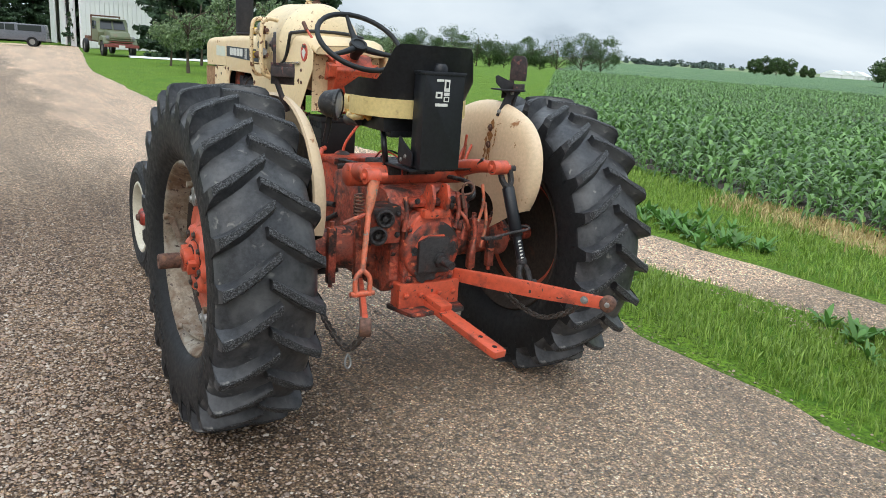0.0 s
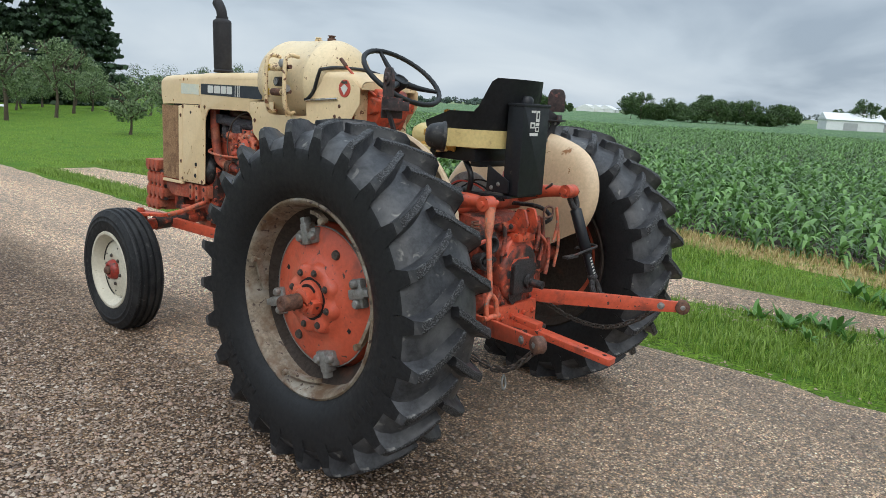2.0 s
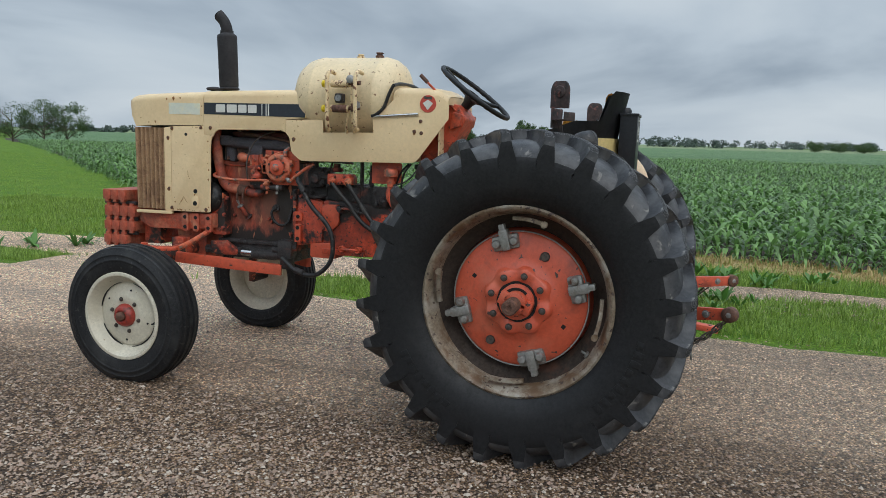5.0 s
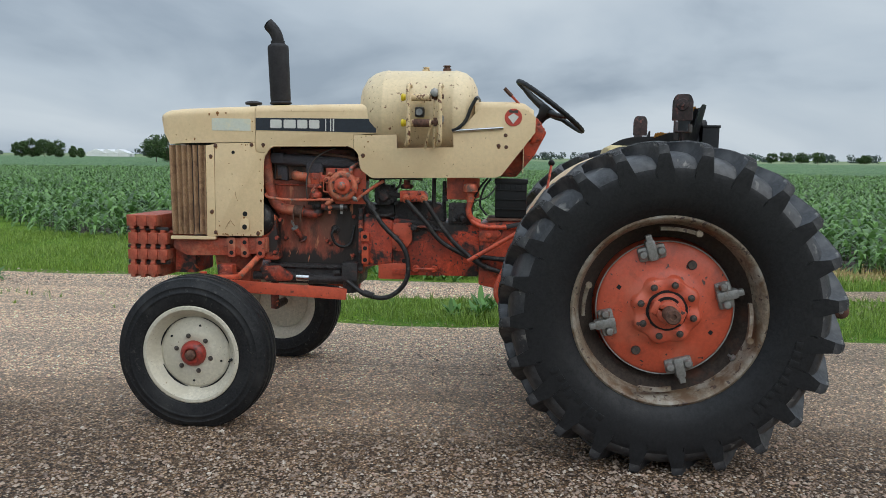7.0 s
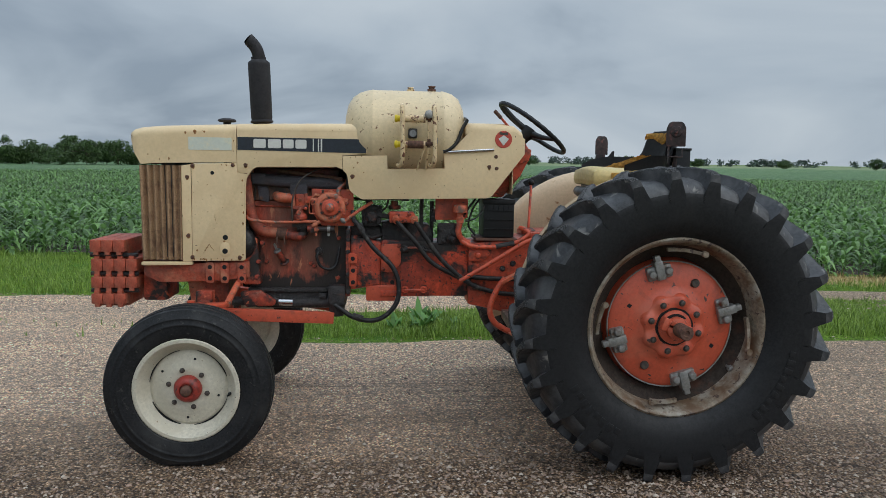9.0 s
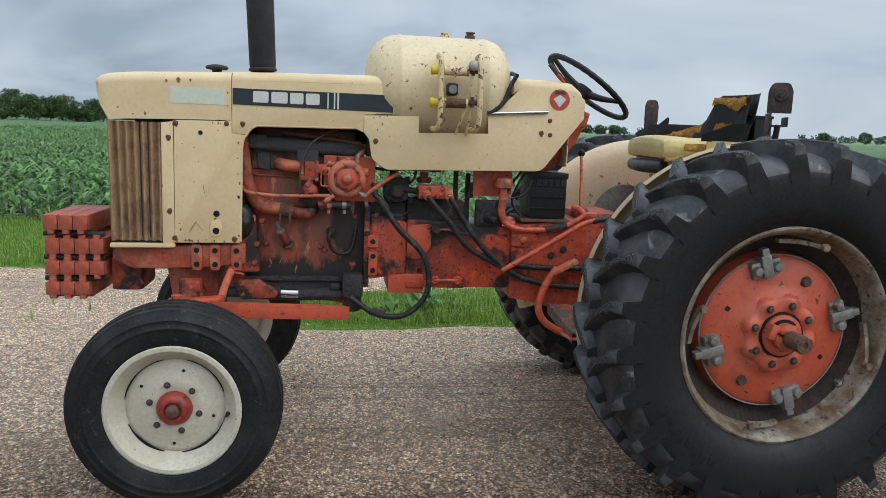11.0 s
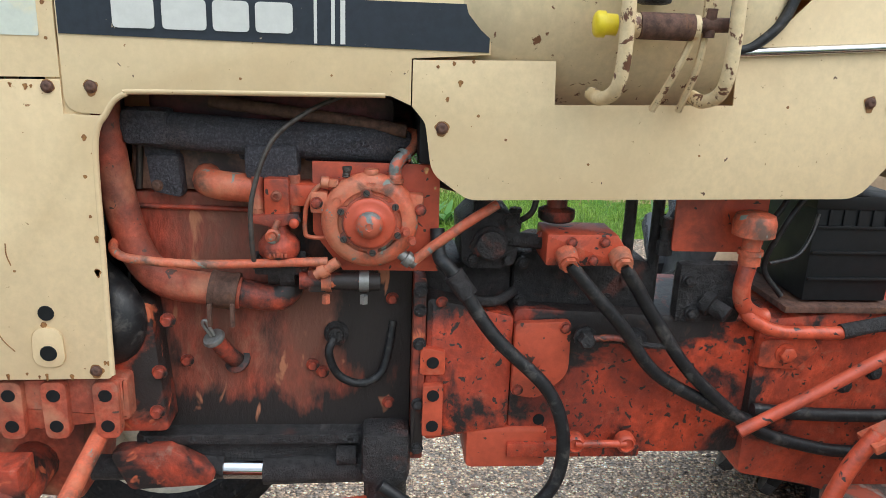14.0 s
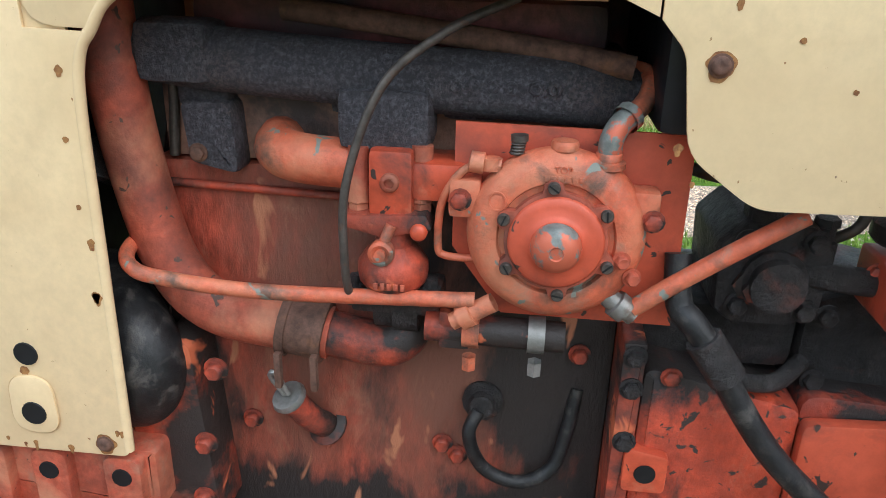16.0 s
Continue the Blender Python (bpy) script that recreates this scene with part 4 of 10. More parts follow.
def front_wheel(x, out, steer=0.0):
    turn = Matrix.Translation((x, 2.33, F_HUB)) @ Matrix.Rotation(radians(steer), 4, "Z") @ Matrix.Diagonal((-out, 1, 1, 1))
    def set_in(bm):
        bm.transform(turn)
        if out > 0:
            bmesh.ops.reverse_faces(bm, faces=bm.faces)
        return bm
    bm = bmesh.new()
    lathe(bm, [(0.0, -0.050), (0.055, -0.050), (0.075, -0.060), (0.120, -0.058), (0.140, -0.047), (0.165, -0.043), (0.184, -0.036), (0.190, -0.024), (0.188, 0.0), (0.165, 0.01), (0.0, -0.02)], (0, 0, 0), (1, 0, 0), 48, cap=False)
    disc = part("front_wheel", set_in(bm), rim_white, tractor, "cream-white painted front wheel disc")
    part("tyre", set_in(settle(front_tyre_mesh(), F_HUB)), [rubber_front], disc, "black ribbed front tyre")
    bm = bmesh.new()
    lathe(bm, [(0.250, -0.098), (0.256, -0.094), (0.252, -0.084), (0.228, -0.078), (0.218, -0.05), (0.190, -0.03), (0.186, 0.03), (0.22, 0.05), (0.25, 0.09), (0.222, 0.08), (0.180, 0.03), (0.182, -0.03),
               (0.210, -0.05), (0.221, -0.082), (0.236, -0.098), (0.250, -0.098)], (0, 0, 0), (1, 0, 0), 56, cap=False)
    part("rim", set_in(bm), rim_white, disc)
    for t0, t1 in ((0.15, 1.35), (1.80, 2.85), (3.35, 4.60), (4.95, 5.90)):
        bm = bmesh.new()
        prev = None
        for k in range(13):
            t = t0 + (t1 - t0) * k / 12
            w = 0.0026 * math.sin(math.pi * k / 12) * (0.7 + 0.6 * math.sin(5 * t)) + 0.0009
            cur = [bm.verts.new((xx, rr * math.cos(t), rr * math.sin(t))) for rr, xx in ((0.189 - w, -0.040), (0.189 + w, -0.040), (0.189 + w, -0.026), (0.189 - w, -0.026))]
            if prev:
                for j in range(4):
                    bm.faces.new((prev[j], prev[(j + 1) % 4], cur[(j + 1) % 4], cur[j]))
            else:
                bm.faces.new(cur)
            prev = cur
        bm.faces.new(prev)
        part("vent_gap", set_in(bm), black_plastic, disc)
    one = bmesh.new()
    lathe(one, [(0.006, 0), (0.006, 0.003), (0, 0.003)], (0, 0, 0), (out, 0, 0), 12, cap=False)
    me = mesh_of("disc_hole", one, black_plastic)
    for a in (0.6, 1.8, 3.4, 4.75):
        part("disc_hole", me, None, disc).location = turn @ Vector((-0.0462, 0.148 * math.cos(a), 0.148 * math.sin(a)))
    bm = bmesh.new()
    lathe(bm, [(0.008, 0), (0.008, 0.012), (0.005, 0.014), (0.005, 0.032), (0, 0.032)], (-0.045, -0.196, -0.03), (-1, 0, 0), 10, cap=False)
    part("valve_stem", set_in(bm), black_plastic, disc)
    bm = bmesh.new()
    lathe(bm, [(0.067, -0.052), (0.067, -0.066), (0.061, -0.082), (0.050, -0.094), (0.038, -0.099), (0.033, -0.097), (0.030, -0.088), (0, -0.088)], (0, 0, 0), (1, 0, 0), 32, cap=False)
    part("hub_cap", set_in(bm), hub_dark_red, disc, "dark red front hub with rusty cap")
    bm = bmesh.new()
    lathe(bm, [(0.026, -0.086), (0.025, -0.112), (0.018, -0.119), (0, -0.121)], (0, 0, 0), (1, 0, 0), 20, cap=False)
    part("grease_cap", set_in(bm), rust_iron, disc)
    one = bmesh.new()
    hexhead(one, (0, 0, 0), (out, 0, 0), 0.0095, 0.011)
    me = mesh_of("lug_nut", one, bolt_dark)
    for i in range(6):
        a = 2 * math.pi * i / 6 + 0.25
        part("lug_nut", me, None, disc).location = turn @ Vector((-0.060, 0.094 * math.cos(a), 0.094 * math.sin(a)))
    return disc


front_wheel(-0.72, -1)
front_wheel(0.70, 1)

# ---------- bonnet, tank, stack ----------
W = 0.225  # half width of the bonnet


def side_skin(name, poly, label="", mat=None, both=True, thick=0.004, x=W, bevel=0.0012):
    """A flat sheet-metal side panel, on the left and, mirrored, on the right."""
    made = []
    for s in (-1, 1) if both else (-1,):
        bm = bmesh.new()
        lo, hi = sorted((s * x, s * (x - thick)))
        prism(bm, poly, "x", lo, hi, bevel)
        made.append(part(name, bm, mat or cream, tractor, label))
    return made


def top_skin(name, stations, mat, label="", edge=0.045, thick=0.004, closed=False):
    """A bonnet top: rows of (y, half width, z of the side's upper edge, z of the crown), rounded over along both edges."""
    bm = bmesh.new()
    rows = []
    for y, w, zs, zc in stations:
        outer = [(-w, zs)]
        for i in range(1, 7):
            a = math.pi / 2 * i / 6
            outer.append((-w + edge * (1 - math.cos(a)), zs + (zc - 0.008 - zs) * math.sin(a)))
        outer += [(-w * 0.4, zc - 0.002), (0, zc)]
        outer += [(-px, pz) for px, pz in outer[-2::-1]]
        inner = [(px * (1 - thick / w), pz - thick) for px, pz in outer]
        rows.append(([bm.verts.new((px, y, pz)) for px, pz in outer], [bm.verts.new((px, y, pz)) for px, pz in inner]))
    n = len(rows[0][0])
    for (o1, i1), (o2, i2) in zip(rows, rows[1:]):
        for k in range(n - 1):
            bm.faces.new((o1[k], o1[k + 1], o2[k + 1], o2[k]))
            bm.faces.new((i1[k], i2[k], i2[k + 1], i1[k + 1]))
        for k in (0, n - 1):
            bm.faces.new((o1[k], o2[k], i2[k], i1[k]))
    for o, i in (rows[0], rows[-1]):
        for k in range(n - 1):
            bm.faces.new((o[k], i[k], i[k + 1], o[k + 1]))
        if closed:
            bm.faces.new(i)
    return part(name, bm, mat, tractor, label)


# nose: crown, sides and rounded front in one pressing
bm = bmesh.new()
rows = []
for y, w, zb, zc in ((2.190, W, 1.484, 1.700), (2.40, W, 1.480, 1.692), (2.62, W, 1.474, 1.682), (2.70, W - 0.002, 1.467, 1.674), (2.735, W - 0.008, 1.53, 1.664), (2.752, W - 0.02, 1.60, 1.648), (2.756, W - 0.035, 1.62, 1.632)):
    e = min(0.045, (zc - zb) * 0.45)
    pts = [(-w, zb), (-w, zb + (zc - zb) * 0.5)]
    for i in range(7):
        a = math.pi / 2 * i / 6
        pts.append((-w + e * (1 - math.cos(a)), zc - 0.010 - e + e * math.sin(a)))
    pts += [(-w * 0.45, zc - 0.003), (0, zc)]
    pts += [(-px, pz) for px, pz in pts[-2::-1]]
    rows.append([bm.verts.new((px, y, pz)) for px, pz in pts])
for p, q in zip(rows, rows[1:]):
    for k in range(len(p) - 1):
        bm.faces.new((p[k], p[k + 1], q[k + 1], q[k]))
    bm.faces.new((p[0], q[0], q[-1], p[-1]))
bm.faces.new(rows[0]), bm.faces.new(rows[-1])
part("nose_panel", bm, cream, tractor, "cream nose panel with scraped rusty top")

top_skin("bonnet_top", [(2.186, W, 1.655, 1.702), (1.95, W, 1.660, 1.708), (1.62, W, 1.664, 1.715), (1.484, W, 1.664, 1.716)], cream)
side_skin("bonnet_side", rounded([(2.187, 1.656), (2.187, 1.427, 0.038), (2.1235, 1.4255, 0.003), (2.110, 1.446, 0.02), (2.088, 1.460, 0.03), (2.050, 1.4635, 0.02), (1.652, 1.4695, 0.03), (1.6165, 1.454), (1.6165, 1.532), (1.484, 1.542), (1.484, 1.665)], 0),
          "cream side panel with dark stripe")
side_skin("cowl_side", rounded([(1.6145, 1.530), (1.6145, 1.4525), (1.591, 1.426, 0.035), (1.578, 1.338, 0.05), (1.512, 1.291, 0.055), (0.789, 1.307, 0.06), (0.600, 1.556, 0.02), (0.600, 1.560), (0.600, 1.64),
                                (0.655, 1.682, 0.02), (0.905, 1.684, 0.04), (0.985, 1.60, 0.08), (1.055, 1.560), (1.050, 1.470), (1.368, 1.462), (1.371, 1.536)], 0),
          "cream cowl panel with a notch for the tank fittings")
top_skin("cowl_top", [(0.935, W - 0.01, 1.66, 1.722), (0.905, W, 1.680, 1.733), (0.72, W, 1.680, 1.733), (0.66, W - 0.002, 1.672, 1.722), (0.61, W - 0.02, 1.64, 1.688)], cream, closed=True)
side_skin("engine_side_panel", rounded([(2.432, 1.474), (2.190, 1.4805), (2.190, 1.4245), (2.1255, 1.423), (2.139, 1.400, 0.03), (2.1465, 1.34, 0.03), (2.152, 0.944, 0.010), (2.434, 0.940, 0.005)], 0),
          "cream lower side panel with two finger holes")
side_skin("corner_backing", [(2.215, 1.412), (2.150, 1.412), (2.150, 1.52), (2.215, 1.52)], "", cream, True, 0.004, W - 0.0045, 0)
# rolled lips round the engine opening
for s in (-1, 1):
    bm = bmesh.new()
    tube(bm, [(s * (W - 0.005), 2.154, 0.95), (s * (W - 0.005), 2.150, 1.20), (s * (W - 0.005), 2.1475, 1.35), (s * (W - 0.005), 2.140, 1.402), (s * (W - 0.005), 2.126, 1.424), (s * (W - 0.005), 2.110, 1.448), (s * (W - 0.005), 2.088, 1.4615),
              (s * (W - 0.005), 2.050, 1.4655), (s * (W - 0.005), 1.66, 1.471)], 0.0062, 8, 4)
    part("rolled_lip", bm, cream, tractor)
# rear wall of the cowl
bm = bmesh.new()
prism(bm, [(-0.20, 1.33), (0.20, 1.33), (0.20, 1.66), (-0.20, 1.66)], "y", 0.0, 0.004, m=Matrix.Translation((0, 0.66, 0)) @ Matrix.Rotation(0, 4, "X"))
part("cowl_wall", bm, cream_worn, tractor)

# corrugated side grille with its cream frame
for s in (-1, 1):
    bm = bmesh.new()
    rows = []
    for i in range(73):
        k = i / 72
        y = 2.486 + 0.212 * k
        d = 0.0125 * math.sin(k * 6.5 * 2 * math.pi) + (0.012 if k > 0.9 else 0) * (k - 0.9) * 10
        rows.append([bm.verts.new((s * (W - 0.014 + d), y + 0.010 * (z - 0.94) / 0.5 * k, z)) for z in (0.945, 1.1, 1.28, 1.462)])
    for p, q in zip(rows, rows[1:]):
        for a in range(3):
            bm.faces.new((p[a], q[a], q[a + 1], p[a + 1]))
    part("side_grille", bm, mesh_rust, tractor, "rusty corrugated wire grille")
    bm = bmesh.new()
    lo, hi = sorted((s * W, s * (W - 0.012)))
    prism(bm, rounded([(2.4355, 0.938), (2.486, 0.936), (2.486, 1.462), (2.4355, 1.470)], 0.004), "x", lo, hi, 0.002)
    part("grille_post", bm, cream, tractor)
    bm = bmesh.new()
    lo, hi = sorted((s * (W + 0.004), s * (W - 0.02)))
    prism(bm, rounded([(2.434, 0.918), (2.708, 0.914), (2.708, 0.934), (2.434, 0.936)], 0.006), "x", lo, hi, 0.002)
    part("grille_sill", bm, cream, tractor)
bm = bmesh.new()
for i in range(16):
    x = -0.205 + 0.41 * (i + 0.5) / 16
    tube(bm, [(x, 2.700, 0.94), (x, 2.705, 1.46)], 0.011, 8, 1)
part("front_grille", bm, mesh_rust, tractor)
bm = bmesh.new()
box(bm, -0.20, 0.20, 2.52, 2.60, 0.95, 1.55, 0.01)
part("radiator", bm, grease, tractor)

# decals and screws
side_skin("stripe", [(2.184, 1.622), (2.184, 1.553), (1.487, 1.5455), (1.487, 1.622)], "dark blue-black stripe with white blocks", stripe_blue, True, 0.002, W + 0.0022, 0)
for y0, y1 in ((2.098, 2.032), (2.020, 1.950), (1.940, 1.882), (1.872, 1.812)):
    bm = bmesh.new()
    prism(bm, rounded([(y0, 1.565), (y1, 1.565), (y1, 1.613), (y0, 1.613)], 0.008, 3), "x", -W - 0.0042, -W - 0.0024)
    part("emblem_block", bm, decal_white, tractor, "plain white block on the stripe")
for y0, y1 in ((1.778, 1.773), (1.750, 1.744), (1.735, 1.727)):
    bm = bmesh.new()
    prism(bm, [(y0, 1.551), (y1, 1.551), (y1, 1.620), (y0, 1.620)], "x", -W - 0.0036, -W - 0.0023)
    part("stripe_line", bm, decal_white, tractor)
side_skin("faded_decal", rounded([(2.445, 1.618), (2.445, 1.548), (2.215, 1.548), (2.215, 1.616)], 0.004), "pale washed-out rectangle on the nose", decal_pale, False, 0.0015, W + 0.0016, 0)
bm = bmesh.new()
lathe(bm, [(0.0, 0.003), (0.046, 0.003), (0.048, 0.0), (0, 0)], (-W - 0.0005, 0.722, 1.637), (-1, 0, 0), 36, cap=False)
badge = part("round_badge", bm, decal_red, tractor, "round red badge with a white diamond")
bm = bmesh.new()
prism(bm, rounded([(0.722 + 0.030, 1.640), (0.722, 1.602), (0.722 - 0.030, 1.640), (0.722, 1.660)], 0.003), "x", -W - 0.0052, -W - 0.0034)
part("diamond", bm, decal_white, badge)
bm = bmesh.new()
prism(bm, rounded([(0.722 + 0.026, 1.664), (0.722 - 0.026, 1.660), (0.722 - 0.022, 1.678), (0.722 + 0.004, 1.673), (0.722 + 0.022, 1.682)], 0.004), "x", -W - 0.0050, -W - 0.0033)
part("bird_shape", bm, bolt_dark, badge)
bm = bmesh.new()
tube(bm, [(-W - 0.004, 1.056, 1.560), (-W - 0.005, 0.92, 1.569), (-W - 0.004, 0.775, 1.579)], 0.008, 8, 4)
part("trim_strip", bm, chrome, tractor, "thin chrome trim strip")
bm = bmesh.new()
tube(bm, [(-W - 0.004, 0.93, 1.735), (-W - 0.002, 0.955, 1.69), (-W - 0.004, 0.985, 1.615), (-W - 0.004, 1.03, 1.573), (-W - 0.004, 1.06, 1.563)], 0.010, 8, 6)
tube(bm, [(-W - 0.004, 0.93, 1.735), (-0.12, 0.93, 1.752), (0, 0.93, 1.755), (0.12, 0.93, 1.752), (W, 0.93, 1.735)], 0.010, 8, 6)
part("tank_gasket", bm, hose_rubber, tractor)
bm = bmesh.new()
tube(bm, [(-W - 0.003, 1.483, 1.628), (-W - 0.001, 1.488, 1.665), (-0.17, 1.56, 1.706), (-0.12, 1.575, 1.718)], 0.007, 6, 5)
part("bonnet_gasket", bm, rust_iron, tractor)
one = bmesh.new()
lathe(one, [(0.0105, 0.0), (0.0105, 0.001), (0.0085, 0.0015), (0.0080, 0.004), (0.0055, 0.0058), (0.002, 0.006), (0, 0.0045)], (0, 0, 0), (-1, 0, 0), 18, cap=False)
screw_mesh = mesh_of("panel_screw", one, rust_iron)


def stain(y, z, size, run, seed, name="rust_stain"):
    """A thin ragged rust mark with a short run below it."""
    rnd = random.Random(seed)
    bm = bmesh.new()
    rim = []
    for k in range(30):
        t = 2 * math.pi * k / 30
        r = size * (0.95 + 0.35 * noise.noise((1.3 * math.cos(t), 1.3 * math.sin(t), seed * 3.7)))
        rim.append(bm.verts.new((-W - 0.0006, y + r * math.cos(t), z + r * math.sin(t) * (1 + (run if math.sin(t) < -0.85 else 0)))))
    bm.faces.new(rim)
    return part(name, bm, rust_stain, tractor)


for i, (y, z, r, run) in enumerate(((2.142, 1.470, 0.0125, 0.5), (2.211, 1.468, 0.0115, 0.1), (2.425, 1.462, 0.0125, 0.3), (1.562, 1.417, 0.0128, 0.2), (2.179, 0.960, 0.0135, 0.1), (2.435, 0.96, 0.012, 0),
                                    (0.762, 1.540, 0.0, 0), (0.799, 1.482, 0.0125, 0.8), (0.757, 1.475, 0.0, 0), (2.455, 1.08, 0.0125, 0.4), (2.455, 1.40, 0.0125, 0.4))):
    ob = part("panel_screw", screw_mesh, None, tractor)
    ob.location = (-W - 0.0007, y, z)
    if r:
        stain(y, z, r, run, 700 + i)
bm = bmesh.new()
prism(bm, rounded([(2.288, 0.968), (2.229, 0.968), (2.231, 1.045), (2.284, 1.045)], 0.026, 6), "x", -W - 0.004, -W, 0.003)
part("hole_boss", bm, cream, tractor)
one = bmesh.new()
lathe(one, [(0.0125, 0.0), (0.0120, 0.0016), (0, 0.0016)], (0, 0, 0), (-1, 0, 0), 16, cap=False)
hole_mesh = mesh_of("panel_hole", one, black_plastic)
for y, z, s, d in ((2.256, 1.072, 1.15, 0.0005), (2.258, 0.996, 1.2, 0.0042), (2.321, 1.425, 0.8, 0.0005)):
    ob = part("panel_hole", hole_mesh, None, tractor)
    ob.location, ob.scale = (-W - d, y, z), (1, s, s)
for i, (y, z, r) in enumerate(((2.262, 1.050, 0.006), (2.268, 0.975, 0.005), (1.572, 1.520, 0.003), (1.545, 1.526, 0.0035), (1.512, 1.53, 0.003), (2.205, 1.545, 0.003), (2.33, 1.30, 0.003), (2.165, 1.32, 0.0035), (2.163, 1.25, 0.003),
                               (1.30, 1.36, 0.0025), (1.45, 1.40, 0.0025), (1.50, 1.44, 0.0030), (1.10, 1.38, 0.0025), (0.95, 1.47, 0.0028), (1.9, 1.49, 0.0025), (1.75, 1.50, 0.0022), (2.30, 1.15, 0.0025), (2.41, 1.0, 0.005), (2.46, 1.640, 0.006), (2.41, 1.646, 0.009), (2.36, 1.648, 0.005), (2.205, 1.60, 0.004), (2.55, 1.50, 0.006), (2.60, 1.495, 0.004), (2.66, 1.52, 0.004))):
    stain(y, z, r, 0.6 if r > 0.004 else 0, 740 + i, "paint_chip")

edge = random.Random(90)
for i in range(26):
    if i < 12:
        y, z = edge.uniform(2.17, 2.43), 0.949 + edge.uniform(0, 0.006)
    elif i < 18:
        y, z = edge.uniform(2.155, 2.163), edge.uniform(0.95, 1.42)
    elif i < 22:
        y, z = 2.19 + edge.uniform(0.004, 0.08), 1.468 + edge.uniform(-0.004, 0.003)
    else:
        y, z = edge.uniform(1.50, 1.61), 1.462 + edge.uniform(-0.15, 0.06)
    stain(y, z, edge.uniform(0.002, 0.0055), edge.uniform(0, 2.5) if i < 12 else 0.8, 800 + i, "edge_rust")
for y0, z0, y1, z1 in ((2.376, 0.984, 2.343, 1.035), (2.343, 1.035, 2.317, 0.998), (2.366, 0.994, 2.348, 1.020), (2.31, 1.20, 2.305, 1.16)):
    bm = bmesh.new()
    tube(bm, [(-W - 0.0002, y0, z0), (-W - 0.0003, (y0 + y1) / 2 + 0.003, (z0 + z1) / 2), (-W - 0.0002, y1, z1)], 0.0011, 5, 4)
    part("scratch", bm, rust_stain, tractor)

# liquefied-gas tank
bm = bmesh.new()
lathe(bm, [(0, 0), (0.10, 0.005), (0.165, 0.020), (0.208, 0.048), (0.234, 0.088), (0.246, 0.125), (0.250, 0.15), (0.252, 0.154), (0.252, 0.164), (0.250, 0.168), (0.250, 0.545), (0.252, 0.549), (0.252, 0.558), (0.249, 0.570), (0.236, 0.612), (0.208, 0.648), (0.155, 0.674), (0.09, 0.685), (0, 0.69)],
      (0, 1.612, 1.662), (0, -1, 0), 56, cap=False)
tank = part("gas_tank", bm, tank_cream, tractor, "cream-painted gas tank with chipped rusty fittings")
for y, r, h, mat in ((1.237, 0.020, 0.020, cream_worn), (1.115, 0.022, 0.030, rust_iron)):
    bm = bmesh.new()
    lathe(bm, [(r * 1.15, -0.012), (r * 1.15, h * 0.4), (r * 0.8, h * 0.5), (r * 0.8, h * 0.8), (r * 1.1, h * 0.85), (r, h), (0, h)], (0, y, 1.913), (0, 0, 1), 10, cap=False)
    part("tank_plug", bm, mat, tank)
for y in (1.292, 1.118):
    bm = bmesh.new()
    line = smooth_line([(-0.235, y, 1.800), (-0.290, y, 1.806), (-0.325, y, 1.785), (-0.334, y, 1.72), (-0.336, y - 0.003, 1.62), (-0.332, y - 0.004, 1.54), (-0.318, y, 1.497), (-0.285, y + 0.012, 1.480), (-0.245, y + 0.02, 1.485)], 5)
    tube(bm, line, 0.012, 8, 1)
    part("guard_bar", bm, cream_peeled, tank, "bent guard bar with flaking cream paint")
for z in (1.735, 1.597):
    bm = bmesh.new()
    cyl(bm, (-0.305, 1.275, z), (-0.305, 1.165, z), 0.020, None, 14)
    cyl(bm, (-0.26, 1.22, z), (-0.31, 1.22, z), 0.017, None, 12)
    part("filler_valve", bm, cream_peeled, tank, "rusty cream valve body")
bm = bmesh.new()
cyl(bm, (-0.307, 1.262, 1.597), (-0.307, 1.175, 1.597), 0.0215, None, 14)
part("rusty_sleeve", bm, rust_iron, tank)
for z in (1.735, 1.597):
    bm = bmesh.new()
    lathe(bm, [(0.012, 0), (0.017, 0.002), (0.017, 0.02), (0.021, 0.021), (0.021, 0.032), (0.017, 0.036), (0, 0.037)], (-0.305, 1.296, z), (0, 1, 0), 14, cap=False)
    part("yellow_cap", bm, yellow_plastic, tank, "bright yellow plastic dust cap")
    bm = bmesh.new()
    cyl(bm, (-0.305, 1.165, z + 0.004), (-0.305, 1.10, z + 0.006), 0.012, None, 10)
    cyl(bm, (-0.305, 1.145, z - 0.015), (-0.305, 1.145, z + 0.03), 0.010, None, 8)
    part("brass_fitting", bm, rust_iron, tank)
bm = bmesh.new()
lathe(bm, [(0.020, 0), (0.024, 0.004), (0.024, 0.018), (0.018, 0.022), (0, 0.022)], (-0.318, 1.150, 1.758), (-1, -0.2, 0.1), 8, cap=False)
part("valve_knob", bm, steel, tank)
bm = bmesh.new()
lathe(bm, [(0.018, 0), (0.022, 0.004), (0.022, 0.014), (0, 0.016)], (-0.318, 1.118, 1.620), (-0.6, -1, 0), 8, cap=False)
part("valve_knob", bm, steel, tank)
bm = bmesh.new()
box(bm, -0.306, -0.262, 1.208, 1.258, 1.630, 1.684, 0.010)
lathe(bm, [(0.023, 0), (0.023, 0.006), (0.020, 0.008), (0.019, 0.006)], (-0.304, 1.233, 1.657), (-1, 0, 0), 20, cap=False)
gauge = part("fuel_gauge", bm, grease, tank)
bm = bmesh.new()
lathe(bm, [(0.0, 0.002), (0.019, 0.002), (0.019, 0)], (-0.309, 1.233, 1.657), (-1, 0, 0), 20, cap=False)
